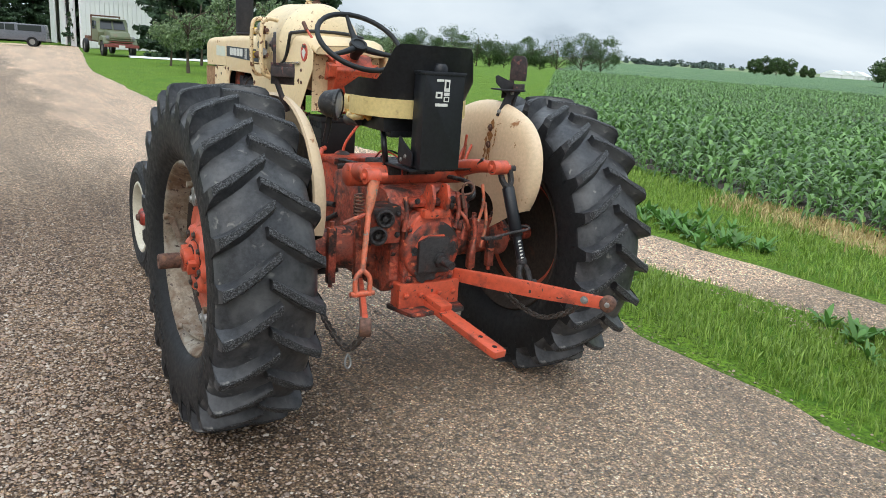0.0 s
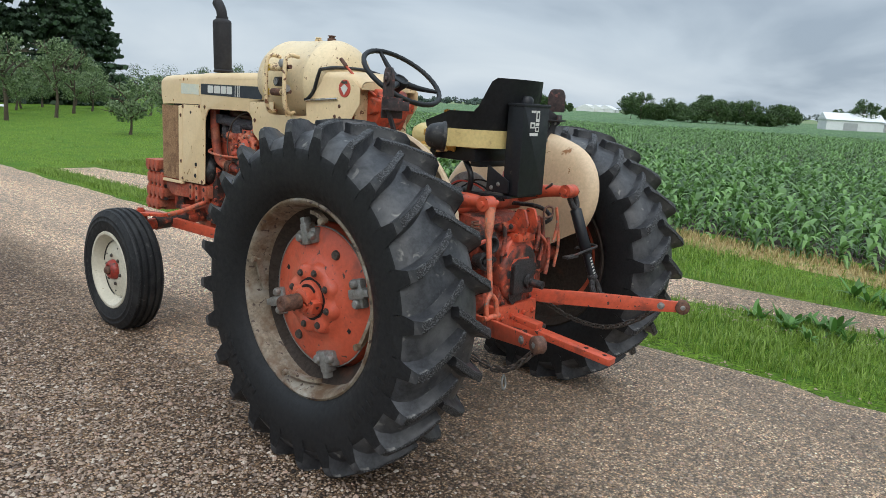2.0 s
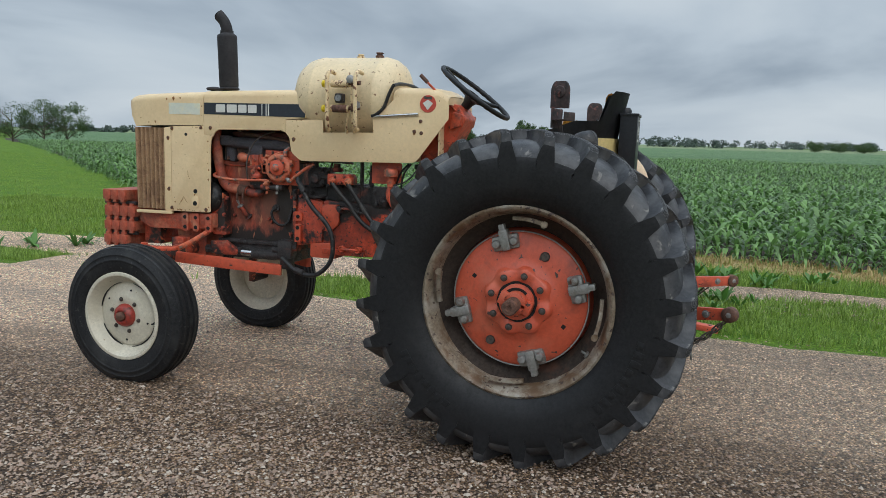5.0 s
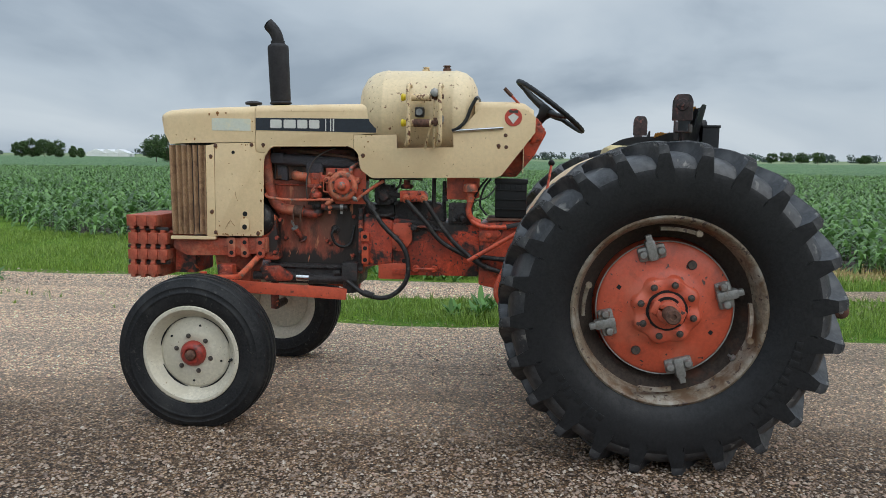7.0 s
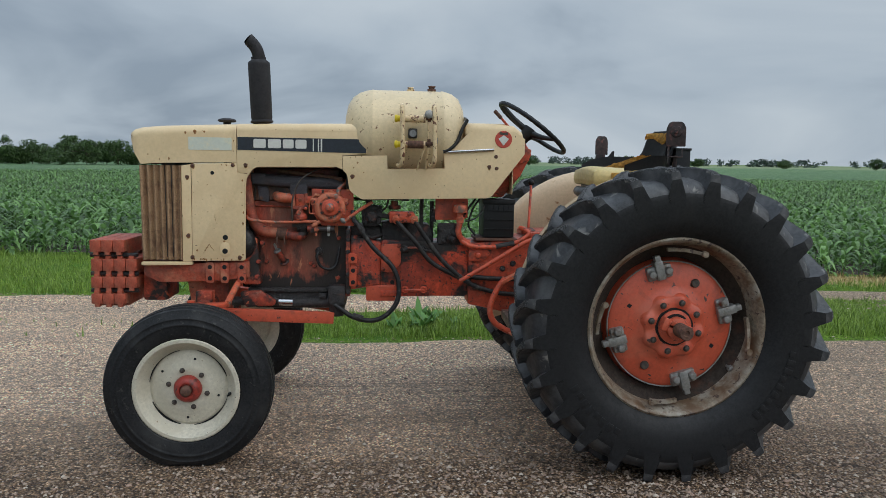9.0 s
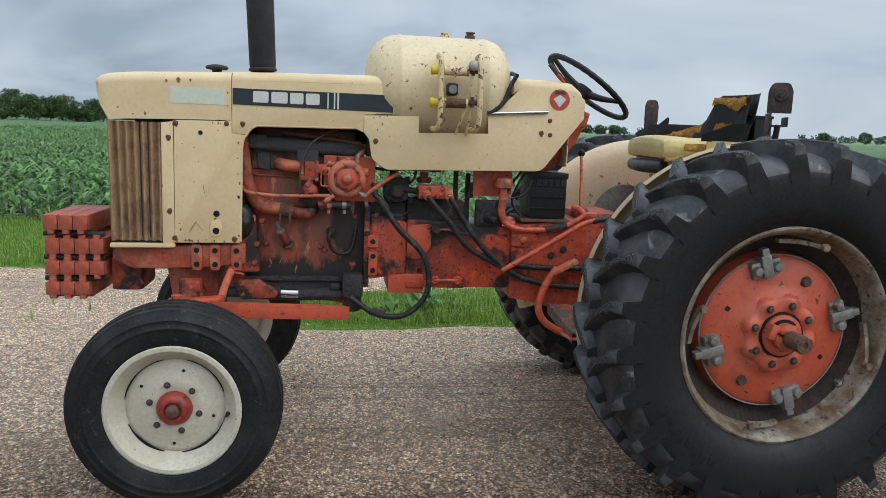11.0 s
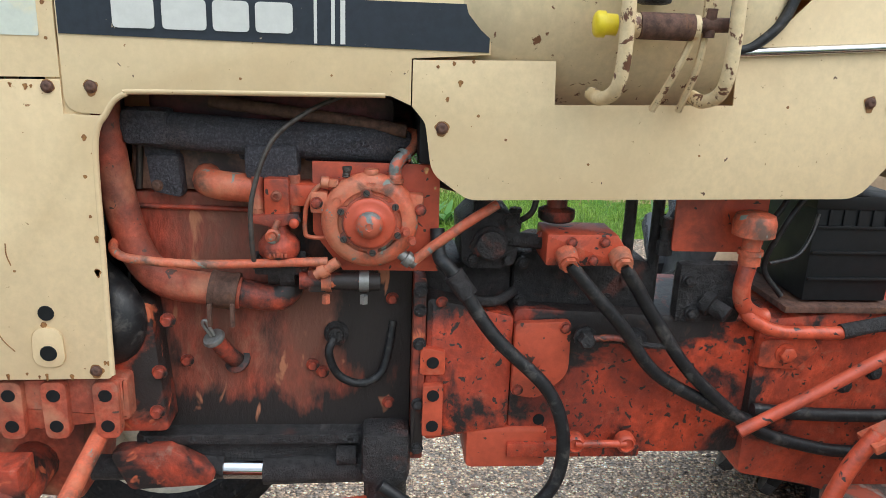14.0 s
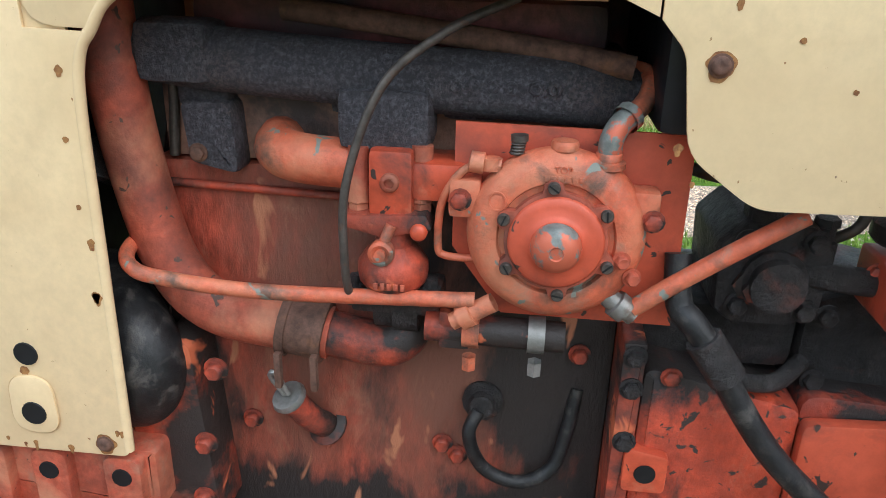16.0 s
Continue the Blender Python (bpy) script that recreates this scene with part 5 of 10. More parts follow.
part("dial", bm, glass_lens, gauge, "small grey dial behind glass")
bm = bmesh.new()
box(bm, -0.3125, -0.311, 1.232, 1.2345, 1.656, 1.671)
part("needle", bm, bolt_dark, gauge)
bm = bmesh.new()
tube(bm, [(-0.30, 1.165, 1.59), (-0.29, 1.185, 1.53), (-0.25, 1.205, 1.46)], 0.006, 6)
tube(bm, [(-0.30, 1.148, 1.59), (-0.29, 1.152, 1.53), (-0.25, 1.158, 1.46)], 0.006, 6)
tube(bm, [(-0.300, 1.148, 1.75), (-0.306, 1.152, 1.69), (-0.302, 1.150, 1.60)], 0.007, 6)
part("tank_pipe", bm, cream_worn, tank)

# exhaust stack and air cap
bm = bmesh.new()
lathe(bm, [(0.050, 0.0), (0.062, 0.006), (0.062, 0.012), (0.055, 0.018), (0.058, 0.03), (0.060, 0.32), (0.058, 0.332), (0.040, 0.345), (0.040, 0.36)], (-0.135, 2.065, 1.702), (0.005, 0.045, 1), 28)
stack = part("muffler", bm, stack_black, tractor, "sooty black upright exhaust")
bm = bmesh.new()
tube(bm, [(-0.133, 2.080, 2.04), (-0.133, 2.082, 2.075), (-0.134, 2.098, 2.115), (-0.137, 2.128, 2.150), (-0.138, 2.135, 2.156)], 0.034, 14, 5)
part("exhaust_elbow", bm, stack_black, stack)
bm = bmesh.new()
lathe(bm, [(0.0, 0.002), (0.029, 0.002), (0.030, 0)], (-0.1385, 2.1365, 2.158), (-0.03, 0.76, 0.64), 16, cap=False)
part("pipe_mouth", bm, black_plastic, stack)
bm = bmesh.new()
lathe(bm, [(0.022, -0.02), (0.022, 0.012), (0.046, 0.014), (0.052, 0.022), (0.046, 0.030), (0.02, 0.036), (0, 0.037)], (0.03, 2.289, 1.700), (0, 0, 1), 24, cap=False)
part("radiator_cap", bm, stack_black, tractor)

# steering
HUBS, AX = Vector((0.005, 0.523, 1.706)), Vector((0, -0.60, 0.80))
bm = bmesh.new()
a, b, d = basis(AX)
ring = [HUBS + AX * 0.012 + (a * math.cos(2 * math.pi * i / 64) + b * math.sin(2 * math.pi * i / 64)) * 0.232 for i in range(64)]
rows = []
for i, c in enumerate(ring):
    out = (c - HUBS - AX * 0.012).normalized()
    rr = 0.0135 + 0.0012 * (i % 2)
    rows.append([bm.verts.new(c + (out * math.cos(2 * math.pi * k / 8) + AX * math.sin(2 * math.pi * k / 8)) * rr) for k in range(8)])
for i in range(64):
    p, q = rows[i], rows[(i + 1) % 64]
    for k in range(8):
        bm.faces.new((p[k], p[(k + 1) % 8], q[(k + 1) % 8], q[k]))
wheel = part("steering_wheel", bm, black_plastic, tractor, "black ribbed steering wheel")
for ang in (0.55, 2.64, 4.71):
    bm = bmesh.new()
    o = a * math.cos(ang) + b * math.sin(ang)
    tube(bm, [HUBS - AX * 0.02 + o * 0.03, HUBS - AX * 0.012 + o * 0.12, HUBS + AX * 0.010 + o * 0.228], 0.013, 8, 4, radii=(0.020, 0.010))
    part("spoke", bm, black_plastic, wheel)
bm = bmesh.new()
lathe(bm, [(0.024, -0.11), (0.030, -0.06), (0.050, -0.02), (0.046, 0.002), (0.034, 0.004), (0.030, -0.003), (0, -0.004)], HUBS, AX, 24, cap=False)
part("wheel_hub", bm, black_plastic, wheel)
bm = bmesh.new()
cyl(bm, HUBS - AX * 0.08, HUBS - AX * 0.42, 0.026, 0.036, 16)
part("steering_column", bm, orange, tractor)
bm = bmesh.new()
prism(bm, rounded([(0.655, 1.655), (0.585, 1.640), (0.535, 1.560), (0.60, 1.43), (0.70, 1.31), (0.80, 1.31), (0.80, 1.5)], 0.02), "x", -0.11, 0.11, 0.012)
prism(bm, rounded([(0.60, 1.60), (0.545, 1.585), (0.56, 1.52), (0.62, 1.50)], 0.01), "x", -0.15, 0.15, 0.006)
part("steering_box", bm, orange, tractor, "red dash housing round the steering column")
bm = bmesh.new()
tube(bm, [(-0.11, 0.60, 1.61), (-0.17, 0.645, 1.665), (-0.20, 0.715, 1.735), (-0.21, 0.755, 1.775)], 0.007, 8)
lever = part("throttle_lever", bm, orange, tractor)
bm = bmesh.new()
tube(bm, [(-0.208, 0.735, 1.755), (-0.214, 0.775, 1.795)], 0.011, 8, 1)
part("grip", bm, rust_iron, lever)

# ---------- engine and running gear ----------
def solid(name, mat, *shapes, label="", parent=None):
    """One part out of several boxes (x0, x1, y0, y1, z0, z1, bevel)."""
    bm = bmesh.new()
    for s in shapes:
        box(bm, *s[:6], bevel=s[6] if len(s) > 6 else 0.008)
    return part(name, bm, mat, parent or tractor, label)


def pipe(name, mat, pts, r, label="", parent=None, seg=14, n=6):
    bm = bmesh.new()
    tube(bm, pts, r, seg, n)
    return part(name, bm, mat, parent or tractor, label)


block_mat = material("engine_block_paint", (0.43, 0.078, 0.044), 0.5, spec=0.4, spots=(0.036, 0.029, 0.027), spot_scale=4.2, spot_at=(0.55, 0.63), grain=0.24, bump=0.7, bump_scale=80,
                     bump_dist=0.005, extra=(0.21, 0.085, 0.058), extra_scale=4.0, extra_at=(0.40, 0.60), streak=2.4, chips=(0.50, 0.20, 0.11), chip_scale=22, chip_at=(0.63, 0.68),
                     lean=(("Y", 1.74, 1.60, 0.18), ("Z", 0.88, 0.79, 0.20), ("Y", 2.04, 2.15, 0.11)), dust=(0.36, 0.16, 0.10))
head_mat = material("heat_faded_head", (0.31, 0.165, 0.115), 0.6, spots=(0.060, 0.043, 0.038), spot_scale=6.0, spot_at=(0.49, 0.60), grain=0.18, bump=0.6, bump_scale=90, bump_dist=0.005, dust=(0.30, 0.14, 0.09))

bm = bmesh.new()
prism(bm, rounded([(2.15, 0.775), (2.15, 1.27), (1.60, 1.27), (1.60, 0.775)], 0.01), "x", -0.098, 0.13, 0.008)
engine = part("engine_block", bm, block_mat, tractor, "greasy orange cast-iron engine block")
solid("cylinder_head", head_mat, (-0.095, 0.13, 1.61, 2.13, 1.272, 1.395, 0.010))
solid("valve_cover", soot_red, (-0.07, 0.11, 1.64, 2.10, 1.396, 1.455, 0.02))
solid("oil_pan", grease, (-0.125, 0.125, 1.60, 2.13, 0.655, 0.774, 0.03), (-0.14, 0.14, 1.585, 2.15, 0.755, 0.777, 0.004), label="black oily sump")
bolts([(-0.141, 1.63 + i * 0.082, 0.766) for i in range(7)], (-1, 0, 0), 0.006, 0.006, grease, tractor, "sump_bolt")
# added plate that closes the far side, so the opening reads dark
solid("heat_shield", soot_red, (0.135, 0.14, 1.60, 2.16, 1.24, 1.52, 0.002))
solid("dash_shroud", black_paint, (-0.185, 0.185, 1.545, 1.60, 1.345, 1.52, 0.012))
# manifold with its heat box
bm = bmesh.new()
tube(bm, [(-0.115, 2.13, 1.395), (-0.120, 2.05, 1.388), (-0.122, 1.86, 1.378), (-0.120, 1.70, 1.372), (-0.10, 1.62, 1.362)], 0.034, 16)
manifold = part("manifold", bm, manifold_iron, tractor, "sooty black cast-iron manifold")
solid("manifold_end", manifold_iron, (-0.155, -0.09, 2.045, 2.125, 1.365, 1.428, 0.012), parent=manifold)
solid("heat_box", manifold_iron, (-0.165, -0.10, 1.815, 1.912, 1.308, 1.372, 0.014), parent=manifold)
for y in (2.07, 1.90, 1.78, 1.66):
    solid("manifold_runner", manifold_iron, (-0.12, -0.085, y - 0.03, y + 0.03, 1.335, 1.405, 0.010), parent=manifold)
pipe("breather_pipe", rust_iron, [(-0.10, 1.98, 1.440), (-0.115, 1.85, 1.428), (-0.12, 1.70, 1.410), (-0.13, 1.62, 1.398)], 0.012)
for i in range(6):
    bm = bmesh.new()
    lathe(bm, [(0.0075, 0), (0.006, 0.004), (0.0035, 0.0045), (0.002, 0.002), (0, 0.002)], (-0.153, 1.792 - i * 0.018 - (0.006 if i > 3 else 0), 1.378), (-1, 0, 0.1), 10, cap=False)
    part("casting_mark", bm, manifold_iron, tractor)
bm = bmesh.new()
prism(bm, rounded([(2.095, 1.345), (2.035, 1.345), (2.030, 1.262), (2.088, 1.275)], 0.012), "x", -0.13, -0.085, 0.010)
part("water_outlet", bm, manifold_iron, tractor)
bolts([(-0.131, 2.075, 1.288)], (-1, 0, 0), 0.008, 0.007, rust_iron, tractor, "flange_bolt")
pipe("intake_stub", orange_faded, [(-0.06, 1.995, 1.300), (-0.125, 1.985, 1.297), (-0.145, 1.955, 1.293), (-0.14, 1.90, 1.288)], 0.027, seg=14)
pipe("air_pipe", orange_dull, [(-0.13, 2.165, 1.475), (-0.14, 2.157, 1.40), (-0.14, 2.145, 1.28), (-0.14, 2.118, 1.165), (-0.142, 2.070, 1.108), (-0.142, 1.99, 1.092), (-0.14, 1.93, 1.083)], 0.031,
     "bent faded-orange air intake pipe", seg=16)
pipe("rubber_sleeve", rust_iron, [(-0.14, 1.985, 1.092), (-0.14, 1.935, 1.084)], 0.035, n=1, seg=16)
pipe("air_elbow", orange_dirty, [(-0.14, 1.94, 1.084), (-0.14, 1.87, 1.075), (-0.135, 1.845, 1.085), (-0.12, 1.835, 1.11)], 0.027, seg=14)
bm = bmesh.new()
for y in (1.982, 1.940):
    lathe(bm, [(0.035, -0.005), (0.0375, -0.005), (0.0375, 0.005), (0.035, 0.005)], (-0.14, y, 1.0905 if y > 1.96 else 1.085), (0, 1, 0.15), 20, cap=False)
    box(bm, -0.186, -0.176, y - 0.004, y + 0.004, 1.03, 1.075, 0.002)
part("hose_clamp", bm, rust_iron, tractor)
# carburettor: body, flange columns, bowl, lever
bm = bmesh.new()
box(bm, -0.180, -0.11, 1.830, 1.876, 1.243, 1.315, 0.007)
box(bm, -0.176, -0.11, 1.775, 1.835, 1.262, 1.304, 0.010)
carb = part("carburettor", bm, orange, tractor, "small orange gas carburettor")
bm = bmesh.new()
prism(bm, rounded([(1.905, 1.235), (1.905, 1.246), (1.815, 1.252), (1.808, 1.236), (1.86, 1.224)], 0.004), "x", -0.186, -0.14, 0.003)
part("throttle_shaft_plate", bm, orange_dirty, carb)
bm = bmesh.new()
lathe(bm, [(0.016, -0.004), (0.030, 0.002), (0.0365, 0.010), (0.038, 0.020), (0.0375, 0.030), (0.030, 0.042), (0.020, 0.050), (0.018, 0.075)], (-0.165, 1.852, 1.162), (0, 0, 1), 28)
bowl = part("float_bowl", bm, orange_dirty, carb)
for k in range(5):
    bm = bmesh.new()
    y = 1.866 - 0.007 * k
    box(bm, -0.2045, -0.2015, y - 0.0045, y, 1.174, 1.181, 0.0006)
    part("cast_bar", bm, orange_dull, bowl)
for y, z0 in ((1.889, 1.248), (1.823, 1.252)):
    bm = bmesh.new()
    lathe(bm, [(0.0125, 0.008), (0.0125, 0.040), (0.011, 0.046), (0.011, 0.066)], (-0.160, y, z0), (0, 0, 1), 16)
    part("flange_column", bm, orange_dull, carb)
    bm = bmesh.new()
    lathe(bm, [(0.0115, 0), (0.0115, 0.009), (0.0130, 0.010), (0.0130, 0.013)], (-0.160, y, z0 - 0.003), (0, 0, 1), 6)
    part("flange_nut", bm, orange_dull, carb)
bm = bmesh.new()
lathe(bm, [(0.010, 0), (0.010, 0.005), (0.008, 0.007), (0.005, 0.007), (0.005, 0.003), (0, 0.003)], (-0.180, 1.853, 1.283), (-1, 0, 0), 16, cap=False)
part("socket_screw", bm, orange_dull, carb)
bm = bmesh.new()
tube(bm, [(-0.188, 1.850, 1.240), (-0.192, 1.856, 1.225), (-0.192, 1.859, 1.213)], 0.006, 8, 3)
lathe(bm, [(0.0135, 0), (0.0135, 0.010), (0.010, 0.012), (0.006, 0.010), (0.006, 0.016), (0, 0.017)], (-0.190, 1.859, 1.212), (-1, 0, 0), 18, cap=False)
part("mixture_lever", bm, orange_faded, carb)
bm = bmesh.new()
lathe(bm, [(0.009, 0), (0.009, 0.010), (0.006, 0.013), (0, 0.013)], (-0.180, 1.822, 1.234), (-1, 0, 0), 14, cap=False)
part("idle_screw", bm, orange, carb)
bm = bmesh.new()
lathe(bm, [(0.026, 0), (0.026, 0.02), (0.03, 0.022), (0.03, 0.05), (0, 0.05)], (-0.14, 1.875, 1.128), (0, -1, 0), 18, cap=False)
box(bm, -0.17, -0.11, 1.80, 1.90, 1.128, 1.158, 0.008)
part("throttle_body", bm, grease, tractor)
bolts([(-0.165, 1.812, 1.160), (-0.165, 1.893, 1.158)], (0, 0, 1), 0.009, 0.014, grease, tractor, "throttle_bolt")
# regulator on its square plate
bm = bmesh.new()
prism(bm, [(1.790, 1.352), (1.558, 1.350), (1.556, 1.146), (1.735, 1.146), (1.790, 1.22)], "x", -0.200, -0.195, 0.001)
plate = part("mounting_plate", bm, orange_fresh, tractor, "flat orange mounting plate")
plate.location = (0.036, 0, -0.007)
RY, RZ = 1.685, 1.250
bm = bmesh.new()
lathe(bm, [(0.060, 0.0), (0.078, 0.003), (0.086, 0.010), (0.0885, 0.020), (0.086, 0.030), (0.078, 0.038), (0.068, 0.042), (0.058, 0.041), (0.056, 0.036), (0, 0.036)], (-0.202, RY, RZ), (-1, 0, 0), 64, cap=False)
reg = part("regulator", bm, orange_faded, tractor, "round bolted gas regulator in faded orange paint")
reg.location = (0.036, 0, -0.007)
for y, z in ((1.776, 1.282), (1.604, 1.280)):
    bm = bmesh.new()
    box(bm, -0.232, -0.20, y - 0.016, y + 0.016, z - 0.020, z + 0.020, 0.006)
    part("mounting_ear", bm, orange_faded, reg)
bolts([(-0.232, 1.780, 1.282), (-0.232, 1.594, 1.272)], (-1, 0, 0), 0.0085, 0.009, orange_dirty, reg, "ear_bolt")
# lobed cover with six slotted screws round a raised cap
ANG = [radians(a) for a in (84, 146, 203, 264, 327, 22)]
bm = bmesh.new()
pts = []
for i in range(120):
    t = 2 * math.pi * i / 120
    near = min(abs((t - a + math.pi) % (2 * math.pi) - math.pi) for a in ANG)
    r = 0.0500 + 0.0115 * max(0.0, 1 - (near / 0.21) ** 2) ** 0.5
    pts.append((RY + r * math.cos(t), RZ + r * math.sin(t)))
prism(bm, pts, "x", -0.2490, -0.237, 0.002)
part("cover_flange", bm, orange_dull, reg, "grimy lobed flange")
bm = bmesh.new()
lathe(bm, [(0.0465, 0.0), (0.0465, 0.003), (0.044, 0.0060), (0.038, 0.0065), (0.030, 0.008), (0.0265, 0.010), (0.025, 0.013), (0.0, 0.013)], (-0.2475, RY, RZ), (-1, 0, 0), 48, cap=False)
cap = part("regulator_cover", bm, orange_fresh, reg)
bm = bmesh.new()
lathe(bm, [(0.0245, 0.0), (0.0235, 0.008), (0.020, 0.014), (0.014, 0.0185), (0.007, 0.020), (0.006, 0.0185), (0, 0.0185)], (-0.2595, RY, RZ), (-1, 0, 0), 36, cap=False)
part("cap_knob", bm, knob_grey, cap, "knob worn to blue-grey metal")
one = bmesh.new()
lathe(one, [(0.0062, 0), (0.0062, 0.004), (0.005, 0.0055), (0, 0.0055)], (0, 0, 0), (-1, 0, 0), 16, cap=False)
me = mesh_of("cover_screw", one, bolt_dark)
one = bmesh.new()
box(one, -0.0062, -0.005, -0.0055, 0.0055, -0.0008, 0.0008)
slot = mesh_of("screw_slot", one, black_plastic)
for i, a in enumerate(ANG):
    sc = part("cover_screw", me, None, reg)
    sc.location = (-0.2485, RY + 0.0550 * math.cos(a), RZ + 0.0550 * math.sin(a))
    part("screw_slot", slot, None, reg).matrix_basis = Matrix.Translation(sc.location) @ Matrix.Rotation(0.6 + i * 0.9, 4, "X")
bolts([(-0.243, RY - 0.064, RZ - 0.016), (-0.240, RY - 0.076, RZ - 0.034)], (-1, -0.2, 0), 0.007, 0.010, orange_dull, reg, "body_bolt")
bm = bmesh.new()
lathe(bm, [(0.0095, 0.0), (0.0095, 0.0018), (0.008, 0.0018), (0.008, 0.0)], (-0.2425, RY + 0.058, RZ + 0.036), (-1, 0.25, 0.1), 20, cap=False)
part("cast_ring", bm, orange_faded, reg)
word = bpy.data.curves.new("cast_word", "FONT")
word.body, word.size, word.extrude, word.align_x = "TOP", 0.009, 0.0008, "CENTER"
word.materials.append(orange_faded)
ob = new("cast_word", word)
ob.parent = reg
ob.matrix_basis = Matrix.Translation((-0.2435, RY - 0.002, RZ + 0.0675)) @ Matrix(((0, 0, -1, 0), (-1, 0, 0, 0), (0, 1, 0, 0), (0, 0, 0, 1)))
for k in range(6):
    bm = bmesh.new()
    y = RY + 0.0155 - k * 0.0066
    box(bm, -0.2446, -0.2425, y - 0.0048, y, RZ + 0.0585, RZ + 0.0645, 0.0006)
    part("cast_bar", bm, orange_faded, reg)
bm = bmesh.new()
for k in range(4):
    lathe(bm, [(0.0065, 0), (0.0075, 0.0015), (0.0065, 0.003)], (-0.222, 1.728 - 0.0005 * k, 1.328 + 0.003 * k), (0, 0.05, 1), 12, cap=False)
lathe(bm, [(0.0065, 0), (0.0085, 0.001), (0.0085, 0.007), (0, 0.0075)], (-0.222, 1.726, 1.340), (0, 0.05, 1), 12, cap=False)
part("adjust_screw", bm, bolt_dark, reg)
bm = bmesh.new()
lathe(bm, [(0.0135, 0), (0.0135, 0.006), (0.012, 0.0085), (0, 0.0085)], (-0.222, 1.683, 1.3355), (0, 0, 1), 20, cap=False)
part("top_plug", bm, orange_faded, reg)
bm = bmesh.new()
lathe(bm, [(0.0165, 0), (0.0165, 0.006), (0.0125, 0.007), (0.0125, 0.014), (0.0115, 0.015)], (-0.222, 1.641, 1.320), (0, 0, 1), 18, cap=False)
part("elbow_collar", bm, orange_faded, reg)
bm = bmesh.new()
tube(bm, [(-0.222, 1.641, 1.332), (-0.222, 1.640, 1.348), (-0.215, 1.633, 1.360), (-0.205, 1.624, 1.366)], 0.0115, 12, 4)
lathe(bm, [(0.0145, 0), (0.0150, 0.003), (0.0150, 0.010), (0.0125, 0.012)], (-0.210, 1.629, 1.363), (0.6, -0.5, 0.35), 12, cap=False)
part("vapour_elbow", bm, knob_grey, reg, "pipe elbow with paint worn to blue-grey")
bm = bmesh.new()
tube(bm, [(-0.205, 1.624, 1.366), (-0.175, 1.606, 1.378), (-0.14, 1.602, 1.395), (-0.125, 1.625, 1.400)], 0.0100, 10, 5)
part("vapour_pipe", bm, orange_faded, reg)
bm = bmesh.new()
tube(bm, [(-0.225, 1.760, 1.318), (-0.226, 1.775, 1.312), (-0.225, 1.788, 1.298), (-0.222, 1.800, 1.270), (-0.215, 1.803, 1.225), (-0.213, 1.796, 1.214), (-0.213, 1.765, 1.212)], 0.0042, 8)
part("balance_pipe", bm, orange_faded, reg)
bm = bmesh.new()
lathe(bm, [(0.008, 0), (0.008, 0.016), (0.011, 0.017), (0.011, 0.030), (0.008, 0.031), (0, 0.032)], (-0.225, 1.742, 1.316), (0, 0.96, 0.1), 8, cap=False)
lathe(bm, [(0.010, 0), (0.010, 0.012), (0, 0.013)], (-0.225, 1.752, 1.312), (0, 0, 1), 8, cap=False)
part("pipe_nut", bm, orange_faded, reg)
for y, z, dy, dz in ((1.640, 1.196, -0.8, -0.6), (1.742, 1.170, 0.8, -0.5)):
    bm = bmesh.new()
    lathe(bm, [(0.011, 0), (0.011, 0.025), (0.015, 0.026), (0.015, 0.040), (0.010, 0.041), (0.010, 0.05), (0, 0.05)], (-0.225, y, z), (0, dy, dz), 8, cap=False)
    part("pipe_fitting", bm, steel if dy < 0 else orange_faded, reg)
pipe("gas_line", orange_faded, [(-0.189, 1.602, 1.168), (-0.189, 1.555, 1.205), (-0.188, 1.50, 1.245), (-0.18, 1.45, 1.275)], 0.0095)
pipe("fuel_line", orange_faded, [(-0.13, 2.150, 1.190), (-0.175, 2.148, 1.184), (-0.196, 2.133, 1.174), (-0.198, 2.10, 1.1655), (-0.195, 1.991, 1.157), (-0.190, 1.80, 1.162), (-0.188, 1.762, 1.163)], 0.0085,
     "thin orange fuel pipe with peeling paint")
bm = bmesh.new()
cyl(bm, (-0.17, 1.815, 1.120), (-0.17, 1.665, 1.118), 0.017)
box(bm, -0.185, -0.15, 1.765, 1.80, 1.10, 1.145, 0.006)
part("coolant_stub", bm, orange_dirty, tractor)
for y, mat in ((1.765, orange_faded), (1.695, steel)):
    bm = bmesh.new()
    lathe(bm, [(0.018, -0.009), (0.0205, -0.009), (0.0205, 0.009), (0.018, 0.009)], (-0.17, y, 1.119), (0, 1, 0), 18, cap=False)
    lathe(bm, [(0.008, 0), (0.008, 0.016), (0, 0.016)], (-0.19, y, 1.098), (0, 0, -1), 6, cap=False)
    part("worm_clamp", bm, mat, tractor)
pipe("choke_cable", bolt_dark, [(-0.19, 1.893, 1.150), (-0.205, 1.895, 1.20), (-0.205, 1.892, 1.285), (-0.195, 1.858, 1.380), (-0.18, 1.80, 1.431), (-0.15, 1.735, 1.462)], 0.0045, "thin spiral-wound black cable", n=10)
bm = bmesh.new()
tube(bm, [(-0.092, 1.948, 0.918), (-0.120, 1.962, 0.945), (-0.140, 1.984, 0.986)], 0.0165, 14, 3)
lathe(bm, [(0.027, 0), (0.028, 0.005), (0.018, 0.010)], (-0.096, 1.950, 0.922), (-0.6, 0.3, 0.6), 18, cap=False)
dip = part("dipstick_tube", bm, orange_dirty, tractor)
bm = bmesh.new()
